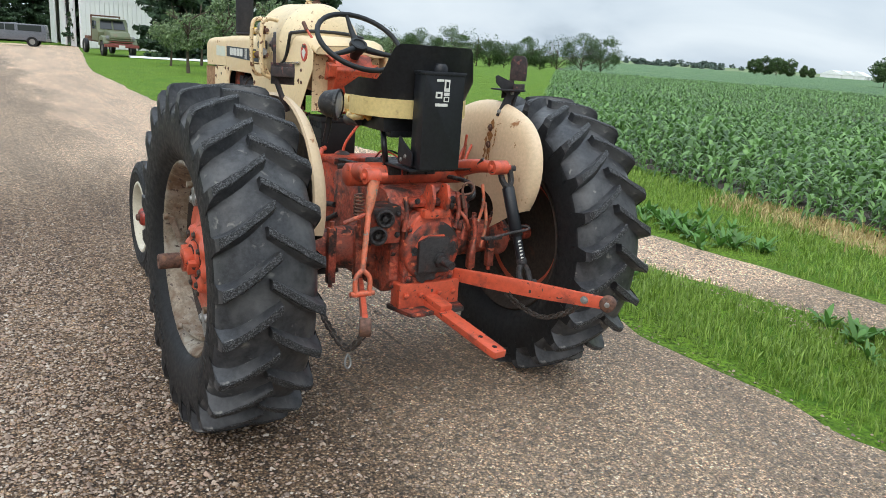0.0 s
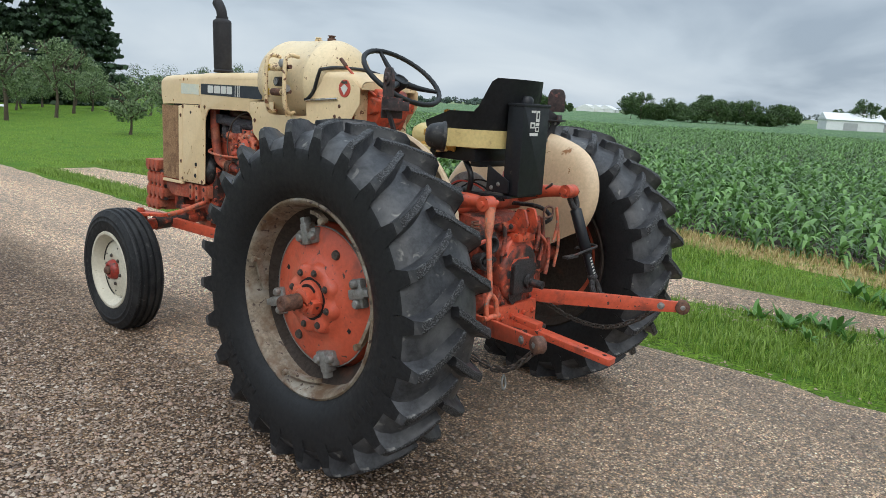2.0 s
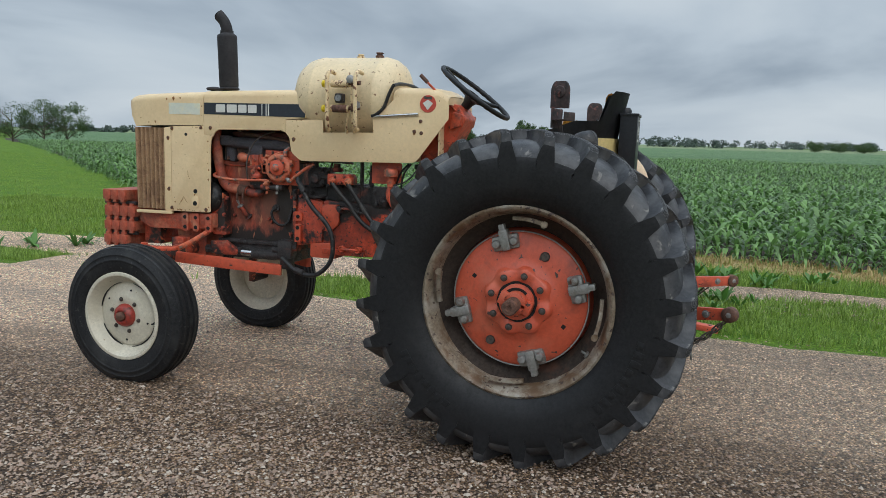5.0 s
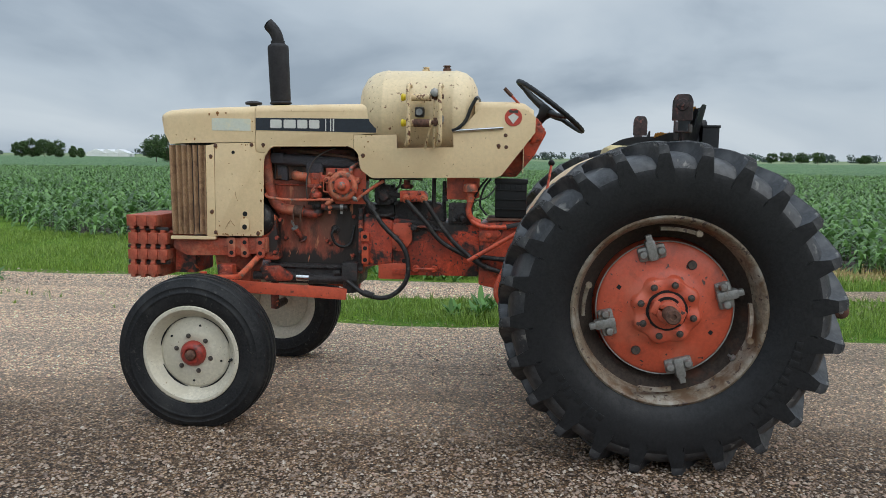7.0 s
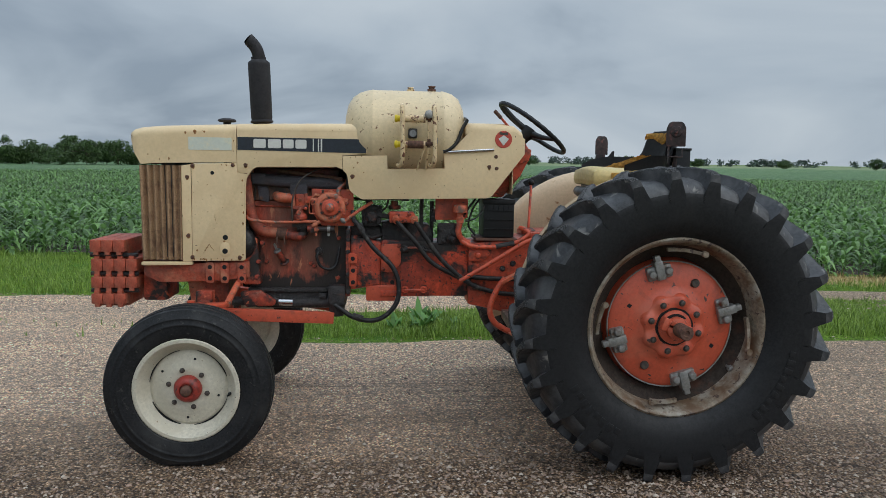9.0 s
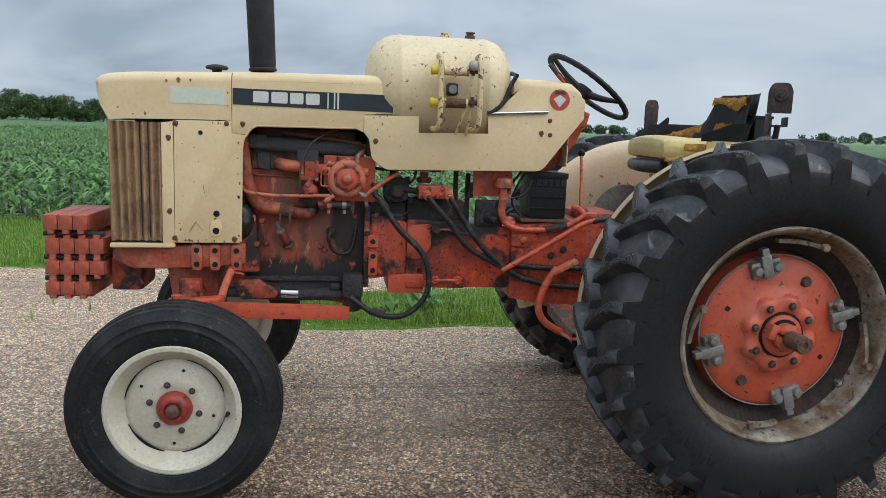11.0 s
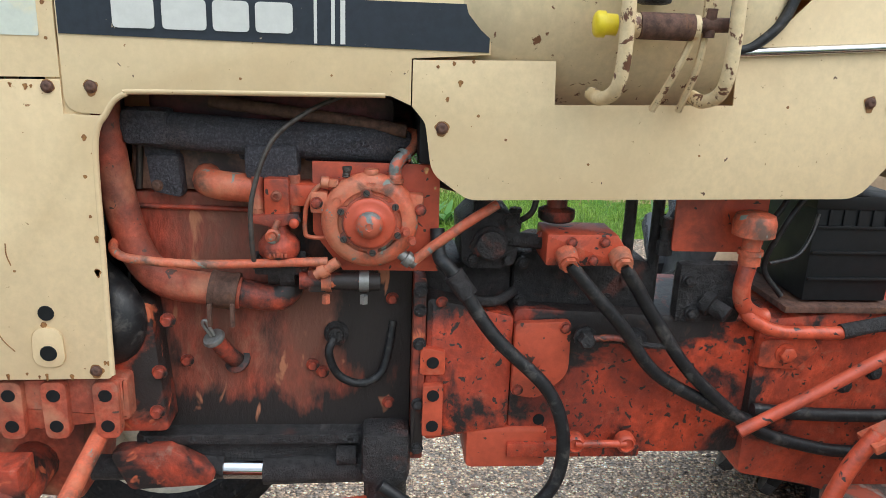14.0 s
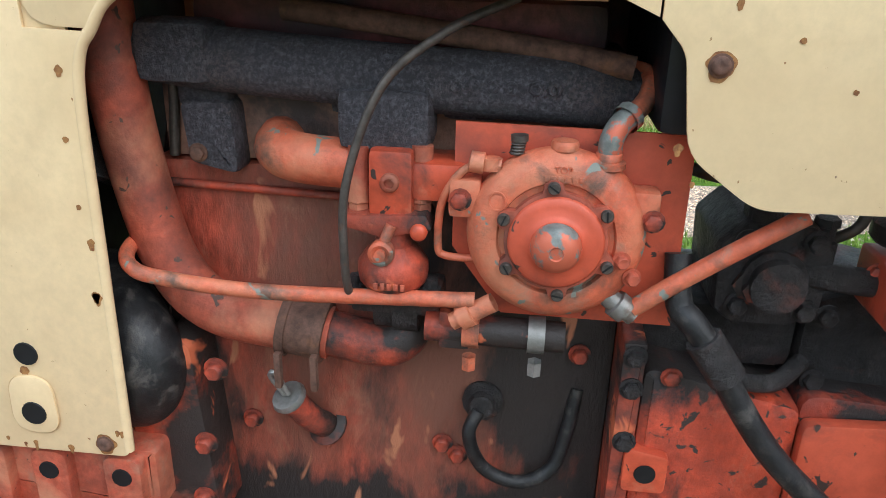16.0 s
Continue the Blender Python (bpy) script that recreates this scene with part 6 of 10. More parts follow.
lathe(bm, [(0.021, 0), (0.0225, 0.004), (0.020, 0.010), (0, 0.011)], (-0.140, 1.984, 0.986), (-0.40, 0.35, 0.85), 18, cap=False)
tube(bm, [(-0.146, 1.989, 0.996), (-0.152, 2.003, 1.024), (-0.154, 1.996, 1.030), (-0.148, 1.984, 0.998)], 0.0035, 8, 5)
part("dipstick", bm, steel, dip)
bm = bmesh.new()
lathe(bm, [(0.025, 0), (0.025, 0.01), (0.016, 0.016), (0.014, 0.03), (0, 0.03)], (-0.098, 1.752, 0.985), (-1, 0, 0.2), 14, cap=False)
part("oil_sender", bm, grease, tractor)
pipe("sender_hose", hose_rubber, [(-0.125, 1.755, 0.985), (-0.135, 1.765, 0.955), (-0.13, 1.745, 0.905), (-0.125, 1.700, 0.885), (-0.115, 1.660, 0.905), (-0.105, 1.645, 0.96), (-0.095, 1.638, 1.01)], 0.0085)
bolts([(-0.100, y, z) for y, z in ((2.11, 1.03), (2.115, 1.13), (2.11, 0.90), (1.64, 1.06), (1.645, 0.83), (1.80, 0.915), (2.05, 0.925), (1.78, 0.90))], (-1, 0, 0), 0.010, 0.012, orange_dirty, tractor, "block_bolt")
pipe("block_pipe", orange_dirty, [(-0.10, 2.14, 1.243), (-0.105, 2.0, 1.241), (-0.105, 1.90, 1.239)], 0.005, n=2)
bm = bmesh.new()
prism(bm, rounded([(2.075, 0.80), (2.095, 1.062), (2.125, 1.075), (2.160, 1.03), (2.20, 0.86), (2.17, 0.80)], 0.014), "x", -0.165, -0.09, 0.008)
part("timing_case", bm, orange_dirty, tractor, "grimy orange timing cover flange")
bolts([(-0.166, 2.063, 1.037), (-0.166, 2.085, 0.93), (-0.166, 2.095, 0.845)], (-1, 0, 0), 0.011, 0.014, orange_dirty, tractor, "timing_bolt")
pipe("water_hose", hose_rubber, [(-0.10, 2.23, 1.115), (-0.155, 2.165, 1.085), (-0.172, 2.140, 1.045), (-0.165, 2.155, 0.995), (-0.13, 2.21, 0.965)], 0.040, "fat grey-black radiator hose elbow", seg=18)
# added black plate in place of the dark space beside the air pipe
solid("fan_shroud", black_plastic, (-0.212, 0.212, 2.235, 2.262, 0.94, 1.50, 0.006))
for k in range(4):
    bm = bmesh.new()
    box(bm, -0.004, 0.004, -0.026, 0.026, 0.03, 0.19, 0.002, Matrix.Translation((0.0, 2.19, 1.20)) @ Matrix.Rotation(math.pi / 2, 4, "Z") @ Matrix.Rotation(0.5 + k * math.pi / 2, 4, "X") @ Matrix.Rotation(0.5, 4, "Z"))
    part("fan_blade", bm, grease, tractor)
pipe("lifting_rod", bolt_dark, [(-0.10, 2.118, 1.275), (-0.10, 2.112, 1.34), (-0.105, 2.108, 1.375)], 0.006, n=2)

# clutch housing, torque tube, gearbox
bm = bmesh.new()
prism(bm, rounded([(1.60, 0.735), (1.60, 1.115), (1.575, 1.115), (1.575, 0.735)], 0.004), "x", -0.165, 0.165, 0.004)
part("bell_flange", bm, orange_dirty, tractor, "grease-blackened clutch housing flange")
bm = bmesh.new()
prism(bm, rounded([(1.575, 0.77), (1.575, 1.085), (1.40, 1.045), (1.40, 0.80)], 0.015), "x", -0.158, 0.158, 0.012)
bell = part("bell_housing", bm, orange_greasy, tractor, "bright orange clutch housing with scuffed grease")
bm = bmesh.new()
prism(bm, rounded([(1.485, 0.705), (1.485, 0.80), (1.315, 0.80), (1.315, 0.705)], 0.015), "x", -0.155, 0.155, 0.010)
part("bell_foot", bm, orange_fresh, bell)
bolts([(-0.166, 1.587, z) for z in (0.76, 0.86, 0.99, 1.06, 1.10)], (-1, 0, 0), 0.010, 0.010, grease, tractor, "flange_bolt")
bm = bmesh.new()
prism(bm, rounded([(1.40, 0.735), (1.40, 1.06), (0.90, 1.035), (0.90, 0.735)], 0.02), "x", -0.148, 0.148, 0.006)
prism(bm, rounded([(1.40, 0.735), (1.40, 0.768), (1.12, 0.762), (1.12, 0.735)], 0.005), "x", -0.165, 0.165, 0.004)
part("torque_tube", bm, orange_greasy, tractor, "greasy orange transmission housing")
bm = bmesh.new()
prism(bm, rounded([(0.90, 0.69), (0.90, 1.045), (0.50, 1.085), (0.36, 1.09), (0.36, 0.60), (0.55, 0.60), (0.75, 0.66)], 0.02), "x", -0.165, 0.165, 0.014)
prism(bm, rounded([(0.56, 1.08), (0.56, 1.11), (0.37, 1.115), (0.37, 1.08)], 0.006), "x", -0.18, 0.18, 0.006)
part("gearbox", bm, orange_oily, tractor, "orange gearbox casting streaked with oil")
bm = bmesh.new()
prism(bm, rounded([(1.400, 1.034), (1.288, 1.040), (1.286, 0.925, 0.05), (1.345, 0.870, 0.04), (1.400, 0.880)], 0.012), "x", -0.168, -0.150, 0.003)
part("cover_plate", bm, orange_fresh, tractor)
bolts([(-0.168, 1.300, 1.026), (-0.168, 1.388, 0.892), (-0.160, 1.545, 1.075)], (-1, 0, 0), 0.009, 0.008, orange_dirty, tractor)
bm = bmesh.new()
prism(bm, rounded([(1.578, 0.795), (1.578, 0.905), (1.538, 0.905), (1.538, 0.795)], 0.004), "x", -0.180, -0.160, 0.002)
part("strap_lug", bm, orange_fresh, tractor)
for y, z in ((1.558, 0.885), (1.558, 0.818), (1.560, 0.952), (1.335, 0.815)):
    ob = part("bolt_hole", hole_mesh, None, tractor)
    ob.location = (-0.181 if z < 0.95 and y > 1.4 else -0.172 if y > 1.4 else -0.150, y, z)
bm = bmesh.new()
prism(bm, rounded([(1.585, 0.925), (1.585, 0.985), (1.535, 0.975), (1.535, 0.925)], 0.008), "x", -0.171, -0.150, 0.003)
part("hoist_lug", bm, orange, tractor)
# rod linkages on the side
bm = bmesh.new()
cyl(bm, (-0.185, 1.262, 1.008), (-0.185, 1.150, 1.005), 0.006)
for y in (1.262, 1.155):
    lathe(bm, [(0.020, 0), (0.020, 0.02), (0.014, 0.03), (0, 0.03)], (-0.165, y, 1.007), (-1, 0, 0), 8, cap=False)
part("brake_link", bm, grease, tractor)
bm = bmesh.new()
cyl(bm, (-0.18, 1.262, 0.775), (-0.18, 1.155, 0.775), 0.008)
for y in (1.262, 1.155):
    lathe(bm, [(0.021, 0), (0.021, 0.02), (0.015, 0.026), (0.013, 0.02), (0, 0.02)], (-0.162, y, 0.775), (-1, 0, 0), 12, cap=False)
part("lower_link_rod", bm, orange, tractor)
# hydraulic valve and pump work above the housing
bm = bmesh.new()
prism(bm, rounded([(1.355, 1.160), (1.205, 1.160), (1.205, 1.20), (1.22, 1.222), (1.355, 1.222)], 0.006), "x", -0.19, -0.09, 0.005)
part("hydraulic_block", bm, orange, tractor)
for y in (1.318, 1.215):
    bm = bmesh.new()
    cyl(bm, (-0.19, y, 1.185), (-0.215, y - 0.002, 1.172), 0.022, 0.020, 10)
    lathe(bm, [(0.016, 0), (0.016, 0.012), (0.009, 0.012), (0.008, 0.005), (0, 0.005)], (-0.214, y - 0.002, 1.174), (-1, 0, -0.4), 6, cap=False)
    part("banjo_fitting", bm, orange_faded, tractor)
bm = bmesh.new()
prism(bm, rounded([(1.51, 1.150), (1.515, 1.225), (1.49, 1.252), (1.42, 1.252), (1.395, 1.22), (1.40, 1.150), (1.43, 1.135), (1.49, 1.135)], 0.012), "x", -0.14, 0.0, 0.012)
pump = part("hydraulic_pump", bm, grease, tractor, "oily black hydraulic pump")
bm = bmesh.new()
lathe(bm, [(0.034, 0), (0.034, 0.012), (0.028, 0.016), (0.028, 0.030), (0.018, 0.034), (0, 0.034)], (-0.135, 1.455, 1.19), (-1, 0, 0), 18, cap=False)
part("pump_cap", bm, grease, pump)
solid("pump_base", grease, (-0.10, 0.08, 1.40, 1.58, 1.06, 1.14, 0.02), parent=pump)
solid("valve_base", grease, (-0.095, 0.05, 1.18, 1.40, 1.05, 1.16, 0.012))
pipe("standpipe", grease, [(-0.12, 1.47, 1.24), (-0.12, 1.47, 1.31)], 0.018, n=1)
pipe("standpipe", grease, [(-0.10, 1.17, 1.09), (-0.10, 1.17, 1.30)], 0.012, n=1)
pipe("standpipe", grease, [(-0.09, 1.11, 1.03), (-0.09, 1.11, 1.28)], 0.012, n=1)
bm = bmesh.new()
lathe(bm, [(0.030, 0), (0.036, 0.006), (0.036, 0.022), (0.02, 0.028), (0.02, 0.05)], (-0.12, 1.325, 1.232), (0, 0, 1), 16)
part("filter_head", bm, orange_dirty, tractor)
pipe("hydraulic_hose", hose_rubber, [(-0.215, 1.315, 1.172), (-0.215, 1.26, 1.11), (-0.21, 1.20, 1.045), (-0.20, 1.12, 0.944), (-0.19, 0.99, 0.868), (-0.185, 0.895, 0.826)], 0.0135)
pipe("hydraulic_hose", hose_rubber, [(-0.215, 1.212, 1.170), (-0.21, 1.18, 1.125), (-0.205, 1.146, 1.074), (-0.20, 1.047, 0.943), (-0.195, 0.90, 0.82), (-0.19, 0.78, 0.775), (-0.185, 0.669, 0.755), (-0.185, 0.49, 0.757), (-0.185, 0.30, 0.83)], 0.0135)
pipe("hydraulic_hose", hose_rubber, [(-0.185, 0.90, 0.855), (-0.19, 0.75, 0.845), (-0.19, 0.55, 0.845), (-0.19, 0.33, 0.875)], 0.014)
# a short linkage rod between two greasy studs
pipe("linkage_rod", orange_dirty, [(-0.205, 1.262, 1.018), (-0.208, 1.215, 1.022), (-0.205, 1.172, 1.014)], 0.007, n=3, seg=8)
bolts([(-0.190, 1.266, 1.016), (-0.190, 1.172, 1.014)], (-1, 0, 0), 0.017, 0.026, grease, tractor, "linkage_stud")
pipe("linkage_rod", grease, [(-0.208, 1.172, 1.010), (-0.206, 1.125, 1.004), (-0.20, 1.082, 1.000)], 0.006, n=3, seg=8)
pipe("steering_hose", hose_rubber, [(-0.17, 1.560, 1.225), (-0.185, 1.555, 1.175), (-0.20, 1.532, 1.149), (-0.21, 1.449, 1.027), (-0.215, 1.335, 0.912), (-0.22, 1.298, 0.80), (-0.22, 1.320, 0.690), (-0.215, 1.417, 0.610), (-0.205, 1.544, 0.618), (-0.19, 1.66, 0.690)], 0.0138,
     "long sagging black hydraulic hose", n=8)
for p, q in (((-0.20, 1.530, 1.146), (-0.205, 1.500, 1.105)), ((-0.212, 1.50, 0.613), (-0.208, 1.56, 0.63))):
    bm = bmesh.new()
    cyl(bm, p, q, 0.0195, None, 10)
    part("hose_ferrule", bm, grease, tractor)
# caps, unions and pipes crowded round the pump
bolts([(-0.142, 1.487, 1.232), (-0.142, 1.420, 1.235), (-0.142, 1.487, 1.160), (-0.142, 1.418, 1.158), (-0.122, 1.385, 1.145), (-0.122, 1.30, 1.148), (-0.122, 1.21, 1.07), (-0.122, 1.385, 1.065)], (-1, 0, 0), 0.010, 0.011, grease, tractor, "pump_bolt")
for y, z, r0, tall in ((1.470, 1.245, 0.020, 0.060), (1.405, 1.215, 0.014, 0.040), (1.275, 1.165, 0.013, 0.045), (1.10, 1.165, 0.016, 0.075)):
    bm = bmesh.new()
    lathe(bm, [(r0, 0), (r0, tall * 0.35), (r0 * 0.72, tall * 0.4), (r0 * 0.72, tall * 0.75), (r0 * 0.95, tall * 0.78), (r0 * 0.9, tall), (0, tall)], (-0.118, y, z), (0, 0, 1), 6, cap=False)
    part("union_nut", bm, grease, tractor)
pipe("pump_pipe", grease, [(-0.125, 1.435, 1.198), (-0.135, 1.40, 1.196), (-0.135, 1.352, 1.192)], 0.015)
pipe("pump_pipe", grease, [(-0.10, 1.50, 1.10), (-0.15, 1.49, 1.08), (-0.155, 1.44, 1.075), (-0.12, 1.40, 1.085)], 0.010)
pipe("steel_line", bolt_dark, [(-0.10, 1.36, 1.31), (-0.115, 1.37, 1.25), (-0.10, 1.40, 1.22)], 0.006)
pipe("steel_line", bolt_dark, [(-0.06, 1.56, 1.29), (-0.10, 1.50, 1.285), (-0.10, 1.38, 1.292), (-0.08, 1.24, 1.285)], 0.007)
bm = bmesh.new()
lathe(bm, [(0.024, 0), (0.024, 0.018), (0.015, 0.020), (0.015, 0.028), (0, 0.028)], (-0.13, 1.47, 1.185), (-1, 0.1, -0.1), 6, cap=False)
part("pump_plug", bm, orange_dirty, tractor)
bm = bmesh.new()
prism(bm, rounded([(1.40, 1.035), (1.40, 1.150), (1.34, 1.175), (1.22, 1.150), (1.12, 1.150), (1.10, 1.035)], 0.03), "x", -0.105, 0.05, 0.012)
part("control_valve", bm, grease, tractor, "oil-caked black control valve")
bolts([(-0.137, 1.355, 1.205), (-0.191, 1.308, 1.207), (-0.191, 1.245, 1.208), (-0.191, 1.265, 1.172)], (-1, 0, 0), 0.008, 0.008, orange_dirty, tractor, "block_bolt")
bolts([(-0.162, 1.059, 1.126), (-0.162, 1.046, 1.057), (-0.150, 0.985, 1.135), (-0.150, 0.99, 1.05)], (-1, 0, 0), 0.011, 0.012, grease, tractor, "valve_bolt")
# bracket, breather, battery
bm = bmesh.new()
prism(bm, rounded([(1.092, 1.176), (1.092, 1.300), (0.905, 1.300), (0.905, 1.19), (0.95, 1.176)], 0.008), "x", -0.135, -0.128, 0.002)
part("tank_bracket", bm, orange_fresh, tractor)
bm = bmesh.new()
lathe(bm, [(0.020, 0.0), (0.040, 0.004), (0.041, 0.030), (0.036, 0.044), (0.02, 0.050), (0, 0.050)], (-0.18, 0.953, 1.220), (0, 0, 1), 20, cap=False)
lathe(bm, [(0.021, 0.0), (0.021, 0.02), (0.024, 0.02), (0.024, 0.03), (0.018, 0.03), (0.018, 0.06)], (-0.18, 0.953, 1.165), (0, 0, 1), 14)
part("breather_cap", bm, orange_faded, tractor, "orange mushroom-shaped breather")
pipe("filler_pipe", orange, [(-0.18, 0.953, 1.17), (-0.185, 0.962, 1.12), (-0.18, 0.950, 1.08), (-0.17, 0.915, 1.055), (-0.165, 0.895, 1.052)], 0.017)
pipe("vent_hose", hose_rubber, [(-0.205, 0.925, 1.175), (-0.20, 0.87, 1.19), (-0.17, 0.83, 1.225), (-0.15, 0.81, 1.26)], 0.004)
bm = bmesh.new()
lathe(bm, [(0.026, 0), (0.026, 0.02), (0.018, 0.022), (0.018, 0.055), (0, 0.055)], (-0.15, 1.02, 1.08), (-0.6, -0.6, -0.3), 8, cap=False)
box(bm, -0.16, -0.12, 0.94, 1.08, 1.03, 1.16, 0.02)
part("valve_body", bm, grease, tractor)
bm = bmesh.new()
box(bm, -0.150, 0.06, 0.637, 0.815, 1.080, 1.285, 0.006)
box(bm, -0.155, 0.065, 0.632, 0.820, 1.270, 1.298, 0.005)
for z in (1.125, 1.18, 1.232):
    box(bm, -0.1555, -0.149, 0.640, 0.812, z, z + 0.006, 0.001)
for i in range(5):
    y = 0.665 + i * 0.03
    box(bm, -0.1545, -0.149, y, y + 0.005, 1.232, 1.27, 0.001)
part("battery", bm, black_plastic, tractor, "black ribbed battery case")
solid("battery_tray", rust_iron, (-0.175, 0.08, 0.62, 0.86, 1.062, 1.076, 0.003))
pipe("battery_cable", hose_rubber, [(-0.15, 0.84, 1.30), (-0.16, 0.88, 1.24), (-0.14, 0.90, 1.15), (-0.15, 0.86, 1.09)], 0.006)
pipe("battery_cable", hose_rubber, [(-0.13, 0.86, 1.30), (-0.15, 0.90, 1.25), (-0.13, 0.935, 1.18), (-0.12, 0.95, 1.1)], 0.006)
# levers and rods
pipe("shift_lever", orange, [(-0.062, 0.535, 1.10), (-0.045, 0.530, 1.18), (0.05, 0.505, 1.32), (0.092, 0.496, 1.380)], 0.0075, "orange gear lever with black knob")
bm = bmesh.new()
sphere(bm, (0.097, 0.495, 1.392), 0.020)
part("lever_knob", bm, black_plastic, tractor)
bm = bmesh.new()
lathe(bm, [(0.042, 0), (0.044, 0.018), (0.026, 0.032), (0.016, 0.036), (0, 0.036)], (-0.065, 0.535, 1.095), (0, 0, 1), 18, cap=False)
part("lever_boot", bm, orange_dirty, tractor)
for dy in (0.0, 0.055):
    pipe("quadrant_lever", orange, [(0.40, 0.02 + dy, 1.12), (0.44, 0.05 + dy, 1.18), (0.495, 0.085 + dy, 1.235)], 0.008)
    bm = bmesh.new()
    lathe(bm, [(0.010, 0), (0.016, 0.008), (0.016, 0.035), (0.009, 0.042), (0, 0.043)], (0.490, 0.083 + dy, 1.228), (0.6, 0.35, 0.7), 12, cap=False)
    part("lever_grip", bm, black_plastic, tractor)
bm = bmesh.new()
prism(bm, [(0.19 + 0.17 * math.cos(math.pi * i / 20), 1.06 + 0.17 * math.sin(math.pi * i / 20)) for i in range(21)], "x", 0.245, 0.255, 0.002)
part("lever_quadrant", bm, steel, tractor)
pipe("brake_rod", orange_fresh, [(-0.245, 0.954, 0.838), (-0.250, 0.80, 0.932), (-0.250, 0.634, 1.034), (-0.250, 0.58, 1.066), (-0.245, 0.52, 1.085)], 0.0125, "long orange brake pedal rod", n=4)
pipe("rod_end", hose_rubber, [(-0.245, 0.535, 1.080), (-0.240, 0.45, 1.098)], 0.014, n=1)
pipe("oil_pipe", orange, [(-0.175, 0.95, 1.085), (-0.185, 0.935, 1.055), (-0.19, 0.879, 1.030), (-0.19, 0.80, 1.027), (-0.19, 0.727, 1.029), (-0.19, 0.64, 1.050), (-0.185, 0.56, 1.098), (-0.17, 0.575, 1.128), (-0.14, 0.60, 1.135)], 0.0135)
pipe("pipe_sleeve", grease, [(-0.19, 0.745, 1.029), (-0.19, 0.64, 1.050)], 0.0160, n=1)
bm = bmesh.new()
prism(bm, rounded([(0.90, 0.945), (0.90, 1.005), (0.79, 1.010), (0.77, 0.985), (0.82, 0.94)], 0.015), "x", -0.178, -0.150, 0.005)
part("shaft_boss", bm, orange, tractor)
bolts([(-0.178, 0.845, 0.977)], (-1, 0, 0), 0.017, 0.016, orange, tractor, "fill_plug")
bolts([(-0.166, 0.86, 0.80), (-0.166, 0.70, 0.90), (-0.166, 0.64, 0.93), (-0.166, 0.45, 0.70)], (-1, 0, 0), 0.013, 0.012, grease, tractor, "casting_bolt")
bm = bmesh.new()
tube(bm, [(-0.33, 0.70, 0.575), (-0.325, 0.765, 0.62), (-0.315, 0.790, 0.69), (-0.305, 0.755, 0.79), (-0.30, 0.705, 0.865)], 0.017, 10)
tube(bm, [(-0.33, 0.70, 0.575), (-0.345, 0.62, 0.545)], 0.017, 10, 1)
pedal = part("clutch_pedal", bm, orange, tractor, "bent orange clutch pedal arm")
bm = bmesh.new()
box(bm, -0.030, 0.030, -0.066, 0.060, -0.009, 0.009, 0.003, pose(-0.30, 0.672, 0.870, -28, 0, 0))
part("pedal_pad", bm, orange_faded, pedal)
board_worn = material("worn_footboard_steel", (0.15, 0.115, 0.095), 0.55, spots=(0.46, 0.10, 0.055), spot_scale=7, spot_at=(0.54, 0.60), grain=0.25, bump=0.5, bump_scale=70, extra=(0.05, 0.04, 0.037), extra_scale=5, extra_at=(0.46, 0.60), chips=(0.34, 0.28, 0.23), chip_scale=20, chip_at=(0.60, 0.68))


def footboard(s):
    """A sloping tread plate with a turned-down front edge."""
    top = [(s * 0.155, 0.70, 0.665), (s * 0.44, 0.660, 0.592), (s * 0.46, 0.30, 0.592), (s * 0.13, 0.30, 0.665)]
    bm = bmesh.new()
    a = [bm.verts.new(p) for p in top]
    b = [bm.verts.new((x, y, z - 0.008)) for x, y, z in top]
    c = [bm.verts.new((x, y - 0.004, z - 0.055)) for x, y, z in top[:2]]
    bm.faces.new(a), bm.faces.new(b[::-1])
    for i in range(4):
        bm.faces.new((a[i], a[(i + 1) % 4], b[(i + 1) % 4], b[i]))
    bm.faces.new((b[0], b[1], c[1], c[0]))
    board = part("footboard", bm, board_worn, tractor, "footboard worn to grey steel with traces of orange")
    bm = bmesh.new()
    prism(bm, [(s * 0.30, 0.695), (s * 0.455, 0.672), (s * 0.47, 0.565), (s * 0.40, 0.60)], "z", 0.560, 0.568, 0.001)
    part("front_lip", bm, orange_faded, board)
    bolts([(s * 0.40, 0.60, 0.601), (s * 0.42, 0.42, 0.597)], (0, 0, 1), 0.009, 0.006, rust_iron, board)


footboard(-1)
solid("footboard_bracket", grease, (-0.40, -0.12, 0.40, 0.44, 0.47, 0.545, 0.005), (-0.18, -0.12, 0.30, 0.62, 0.53, 0.60, 0.01))
footboard(1)

# front casting, axle, weights
bm = bmesh.new()
prism(bm, rounded([(2.135, 0.845), (2.135, 0.935), (2.70, 0.914), (2.715, 0.86, 0.05), (2.62, 0.815, 0.08), (2.30, 0.825)], 0.01), "x", -0.20, 0.20, 0.010)
prism(bm, rounded([(2.28, 0.60), (2.26, 0.82), (2.50, 0.82), (2.47, 0.63)], 0.02), "x", -0.10, 0.10, 0.012)
part("front_support", bm, orange_dull, tractor, "heavy faded-orange front casting")
for y in (2.345, 2.265, 2.172):
    bm = bmesh.new()
    prism(bm, rounded([(y - 0.024, 0.932), (y + 0.024, 0.932), (y + 0.022, 0.815), (y - 0.022, 0.815)], 0.016, 4), "x", -0.216, -0.19, 0.004)
    lug = part("bolt_lug", bm, orange_dull, tractor)
    for z in (0.905, 0.842):
        ob = part("bolt_hole", hole_mesh, None, lug)
        ob.location = (-0.2165, y, z)
bm = bmesh.new()
